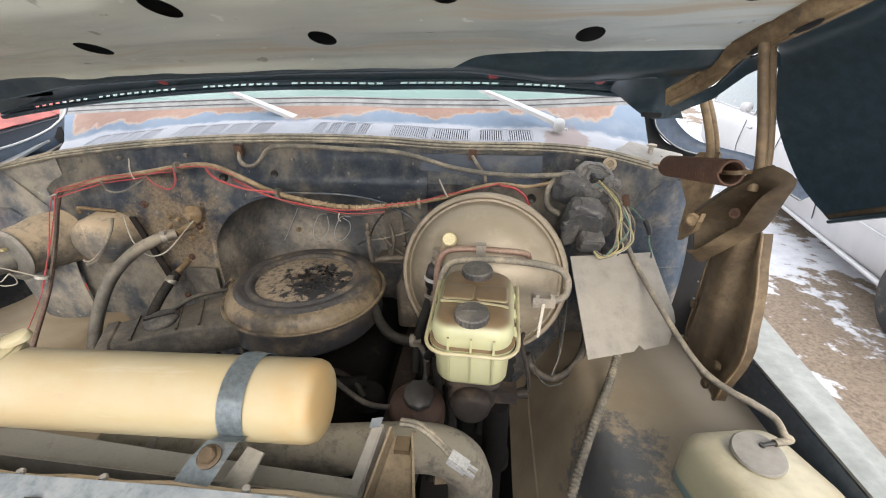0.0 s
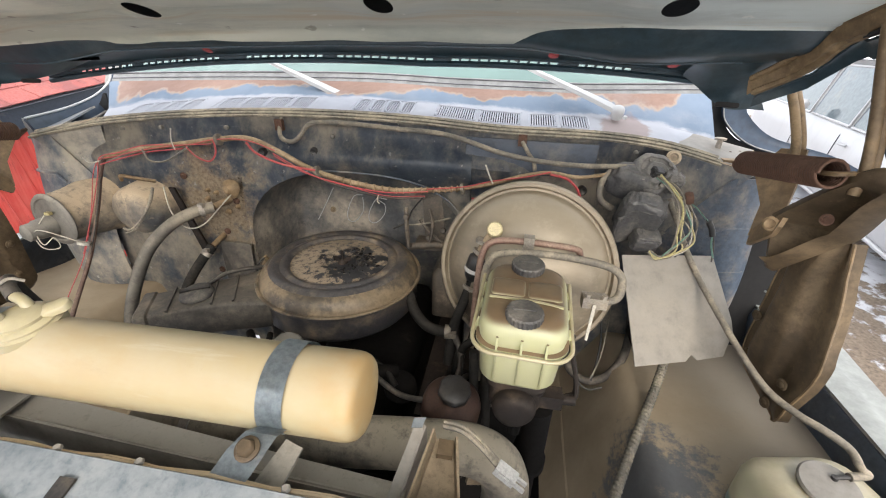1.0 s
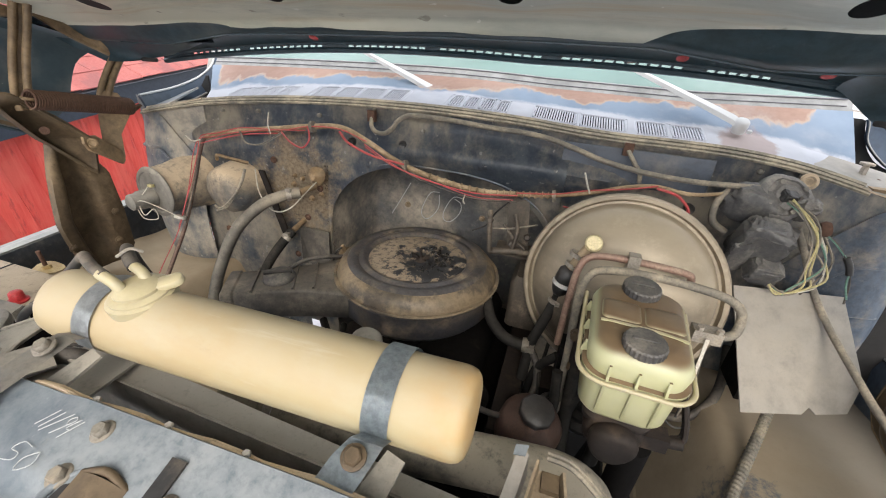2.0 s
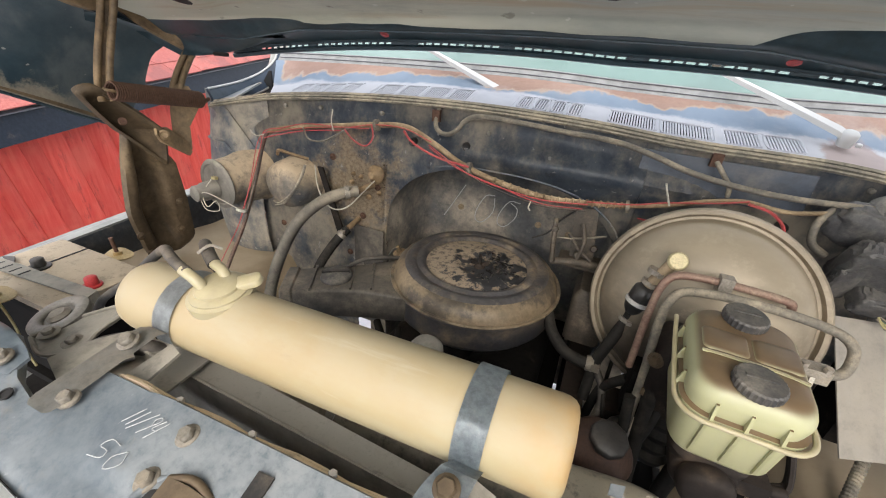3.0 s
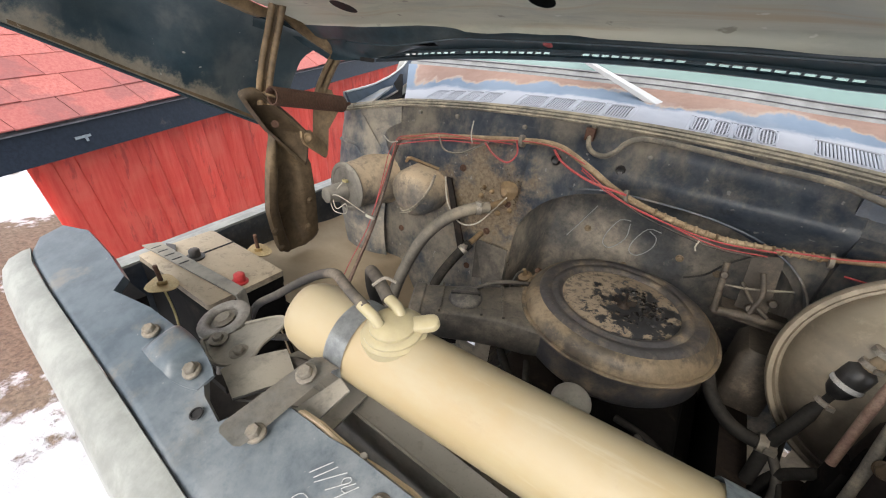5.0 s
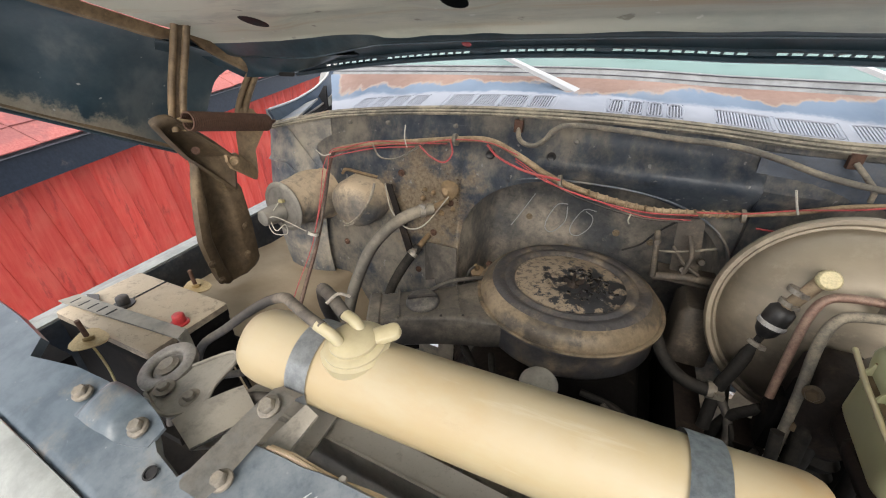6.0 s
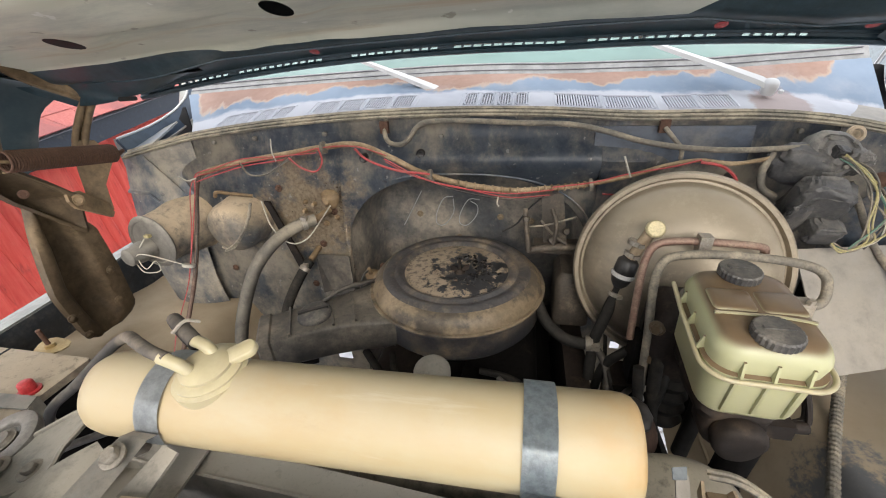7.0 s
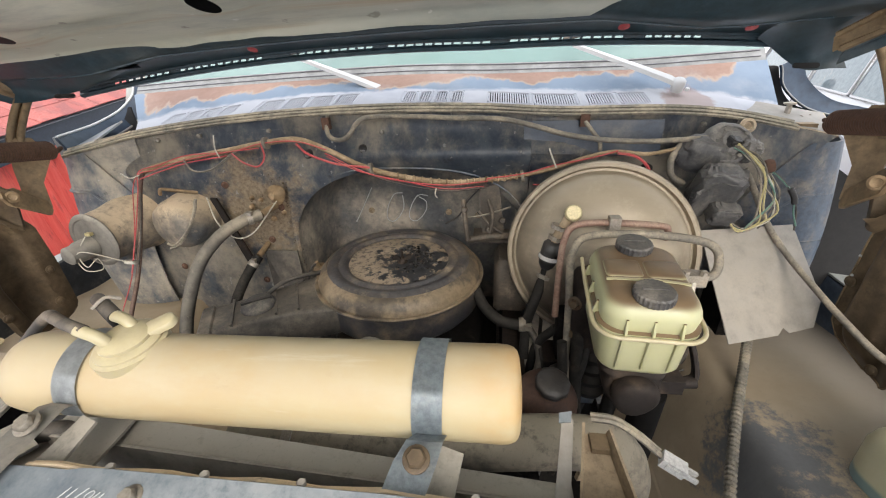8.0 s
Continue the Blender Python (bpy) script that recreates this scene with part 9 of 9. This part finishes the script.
# ---- the red shed beside the truck ----
def build_shed():
    base = V(-2.42, 0.42, GROUND)
    along = V(-0.27, 0.963, 0).normalized()          # along the wall, away from the truck's nose
    inward = V(-along.y, along.x, 0).normalized()
    lean = V(0.0, -0.14, 1.0)
    t = thing("shed", base, "small red board shed with red shingle roof and dark fascia", "shed")
    EAVE = 1.028
    def S(a, b, h):
        return base + along * a + inward * b + lean * h + V(0, 0, 0.052 * a)
    bm = B()
    for a0, b in ((0.17, 0.03), (1.35, 1.6)):
        slab(bm, [S(a0, b, -0.1), S(4.4, b, -0.3), S(4.4, b, EAVE + 0.02), S(a0, b, EAVE + 0.02)], 0.03, 0)
    part("wall_core", bm, M_BOARD, t)
    random.seed(3)
    a = 0.14
    while a < 4.3:
        w = random.choice((0.085, 0.105, 0.125))
        bm = B()
        bow = random.uniform(0.004, 0.016)
        vs = []
        for k in range(4):
            q = a + 0.002 + (w - 0.003) * k / 3
            d = -0.012 - bow * math.sin(math.pi * k / 3)
            vs.append([bm.verts.new(S(q, d, h)) for h in (0.02 - 0.052 * q, EAVE * 0.5, EAVE)])
        for p, q in zip(vs, vs[1:]):
            for k in range(2):
                bm.faces.new((p[k], q[k], q[k + 1], p[k + 1]))
        bmesh.ops.solidify(bm, geom=bm.faces[:], thickness=0.016)
        part("board", bm, M_BOARD, t, "", 50)
        a += w
    bm = B()
    slab(bm, [S(0.16, 0.0, -0.1), S(1.35, 1.6, -0.1), S(1.35, 1.6, EAVE), S(0.755, 0.8, EAVE + 0.40), S(0.16, 0.0, EAVE)], 0.03, 0)
    part("end_wall", bm, M_BOARD, t)
    # fascia and flashing
    bm = B()
    slab(bm, [S(-0.06, -0.09, EAVE - 0.005), S(4.5, -0.09, EAVE - 0.005), S(4.5, -0.07, EAVE + 0.125), S(-0.06, -0.07, EAVE + 0.125)], 0.02, 0.004)
    slab(bm, [S(-0.06, -0.09, EAVE), S(4.5, -0.09, EAVE), S(4.5, 0.02, EAVE + 0.01), S(-0.06, 0.02, EAVE + 0.01)], 0.01, 0.002)
    part("fascia", bm, M_FASCIA, t, "dark metal fascia board")
    bm = B()
    slab(bm, [S(-0.07, -0.105, EAVE + 0.118), S(4.5, -0.105, EAVE + 0.118), S(4.5, -0.03, EAVE + 0.150), S(-0.07, -0.03, EAVE + 0.150)], 0.006, 0.001)
    part("drip_edge", bm, M_BLACKTRIM, t, "thin metal drip edge")
    bm = B()
    slab(bm, [S(0.30, -0.104, EAVE + 0.055), S(0.36, -0.104, EAVE + 0.055), S(0.36, -0.104, EAVE + 0.065), S(0.30, -0.104, EAVE + 0.065)], 0.002, 0)
    slab(bm, [S(0.335, -0.104, EAVE + 0.04), S(0.345, -0.104, EAVE + 0.04), S(0.345, -0.104, EAVE + 0.062), S(0.335, -0.104, EAVE + 0.062)], 0.002, 0)
    part("fascia_scrap", bm, M_STRAP, t)
    # roof deck and shingles
    slope = 0.62
    def roof(a_, b):
        return S(a_, b, EAVE + 0.135 + slope * (b + 0.09))
    bm = B()
    slab(bm, [roof(-0.05, -0.09), roof(4.5, -0.09), roof(4.5, 0.85), roof(-0.05, 0.85)], 0.03, 0)
    part("roof_deck", bm, M_FASCIA, t)
    bm = B()
    slab(bm, [roof(-0.05, 0.85), roof(4.5, 0.85), S(4.5, 1.8, EAVE + 0.10), S(-0.05, 1.8, EAVE + 0.10)], 0.03, 0)
    part("far_roof", bm, M_SHINGLE, t)
    row = 0
    b = -0.12
    random.seed(9)
    while b < 0.82:
        a = -0.09 - 0.15 * (row % 2) * 1.0
        while a < 4.45:
            w = random.choice((0.16, 0.22, 0.28))
            bm = B()
            lift0, lift1 = random.uniform(0.004, 0.009), 0.001
            n = V(0, 0, 1)
            slab(bm, [roof(max(a, -0.09), b) + n * (0.018 + lift0), roof(a + w - 0.004, b) + n * (0.018 + lift0), roof(a + w - 0.004, b + 0.115) + n * (0.018 + lift1), roof(max(a, -0.09), b + 0.115) + n * (0.018 + lift1)], 0.006, 0)
            part("shingle", bm, M_SHINGLE, t)
            a += w
        b += 0.098
        row += 1


build_shed()


# ---- the silver car on the other side ----
def build_car():
    fwd = V(0.25, 0.968, 0).normalized()
    o = V(2.985, 3.46, GROUND) + fwd * 1.25
    out = V(-fwd.y, fwd.x, 0)         # towards the truck
    t = thing("car", o, "silver parked car standing on the snow beside the truck", "car")
    def C(a, b, h):
        return o + fwd * a - out * (0.88 - b) + V(0, 0, h)
    # side profile of the body shell: a along, section across
    bm = B()
    secs = []
    for a, roof_h, inset in ((-3.3, 0.62, 0.16), (-3.15, 0.80, 0.06), (-1.2, 0.92, 0.0), (-0.95, 0.95, 0.0), (0.0, 0.96, 0.0), (1.3, 0.97, 0.0), (3.4, 0.98, 0.0), (4.0, 0.98, 0.02), (4.3, 0.86, 0.10)):
        sec = []
        for b, h in ((0.80, 0.20), (0.88, 0.32), (0.90, 0.55), (0.885, 0.72), (0.86, roof_h - 0.06), (0.80, roof_h), (0.0, roof_h + 0.03), (-0.80, roof_h), (-0.86, roof_h - 0.06), (-0.885, 0.72), (-0.90, 0.55), (-0.88, 0.32), (-0.80, 0.20)):
            k = b - math.copysign(inset, b) if b else 0
            sec.append(bm.verts.new(o + fwd * a + out * (k - 0.88) + V(0, 0, max(0.2, min(h, roof_h + 0.03)))))
        secs.append(sec)
    for p, q in zip(secs, secs[1:]):
        for k in range(len(p)):
            bm.faces.new((p[k], p[(k + 1) % len(p)], q[(k + 1) % len(p)], q[k]))
    bm.faces.new(secs[0])
    bm.faces.new(secs[-1])
    part("body", bm, M_SILVER, t, "silver painted body", 40)
    bm = B()
    top = []
    for a, h, w in ((-1.25, 0.97, 0.80), (-0.55, 1.50, 0.66), (0.2, 1.60, 0.64), (3.0, 1.60, 0.64), (3.8, 1.52, 0.66), (4.1, 1.0, 0.78)):
        top.append([bm.verts.new(o + fwd * a + out * (w - 0.88) + V(0, 0, h)), bm.verts.new(o + fwd * a + out * (-w - 0.88) + V(0, 0, h))])
    for p, q in zip(top, top[1:]):
        bm.faces.new((p[0], p[1], q[1], q[0]))
    bmesh.ops.solidify(bm, geom=bm.faces[:], thickness=0.03)
    part("roof", bm, M_SILVER, t)
    for pts in ([(-1.05, 0.98), (-0.50, 1.44), (0.30, 1.54), (0.30, 0.98)], [(0.38, 0.98), (0.38, 1.54), (1.50, 1.54), (1.50, 0.98)], [(1.58, 0.98), (1.58, 1.54), (3.6, 1.50), (3.9, 0.98)]):
        bm = B()
        ws = lambda h: 0.805 - 0.15 * (h - 0.97) / 0.58
        slab(bm, [o + fwd * a + out * (ws(h) - 0.88) + V(0, 0, h) for a, h in pts], 0.006, 0)
        part("side_window", bm, M_CARGLASS, t, "tinted side window")
        bm = B()
        tube(bm, [o + fwd * a + out * (ws(h) - 0.878) + V(0, 0, h) for a, h in pts + pts[:1]], 0.014, 6, 1)
        part("window_trim", bm, M_SILVER, t)
    for a in (-0.95, 0.34, 1.62):
        bm = B()
        tube(bm, [o + fwd * a + out * (b - 0.878) + V(0, 0, h) for b, h in ((0.882, 0.34), (0.902, 0.55), (0.887, 0.72), (0.862, 0.90))], 0.004, 5, 2)
        part("door_gap", bm, M_DARK, t)
    for a in (0.15, 1.38):
        bm = B()
        tube(bm, [o + fwd * (a - 0.09) + out * 0.002 + V(0, 0, 0.83), o + fwd * a + out * 0.022 + V(0, 0, 0.83), o + fwd * (a + 0.09) + out * 0.002 + V(0, 0, 0.83)], 0.013, 8, 4)
        part("door_handle", bm, M_SILVER, t)
    bm = B()
    tube(bm, [o + fwd * -2.6 + out * -0.01 + V(0, 0, 0.54), o + fwd * -1 + out * 0.021 + V(0, 0, 0.55), o + fwd * 1 + out * 0.021 + V(0, 0, 0.55), o + fwd * 2 + out * 0.0 + V(0, 0, 0.54)], 0.007, 6, 4)
    part("side_moulding", bm, M_SILVER, t)
    bm = B()
    tube(bm, [o + fwd * -2.1 + out * -0.045 + V(0, 0, 0.225), o + fwd * 0 + out * -0.045 + V(0, 0, 0.225), o + fwd * 1.05 + out * -0.045 + V(0, 0, 0.225)], 0.022, 8, 4)
    part("sill", bm, M_SILVER, t, "pale sill under the doors")
    bm = B()
    rprism(bm, (0, 0, 0), 0.10, 0.16, 0.03, [(0.02, 0), (0, 0.03), (0, 0.09), (0.025, 0.12)], Matrix.Translation(o + fwd * 1.42 + out * 0.09 + V(0, 0, 1.02)))
    part("door_mirror", bm, M_SILVER, t, "silver door mirror")
    for a in (-2.35, 2.75):
        for b in (0.80, -0.80):
            bm = B()
            lathe(bm, [(0.17, -0.09), (0.29, -0.09), (0.31, -0.07), (0.31, 0.07), (0.29, 0.09), (0.17, 0.09)], o + fwd * a + out * (b - 0.88) + V(0, 0, 0.31), out, 32)
            wh = part("wheel", bm, M_TYRE, t, "black tyre")
            bm = B()
            lathe(bm, [(0, 0.04), (0.05, 0.06), (0.15, 0.05), (0.185, 0.08), (0.185, -0.08), (0, -0.08)], o + fwd * a + out * (b - 0.88) + V(0, 0, 0.31), out if b > 0 else -out, 24)
            part("rim", bm, M_STRAP, wh)


build_car()
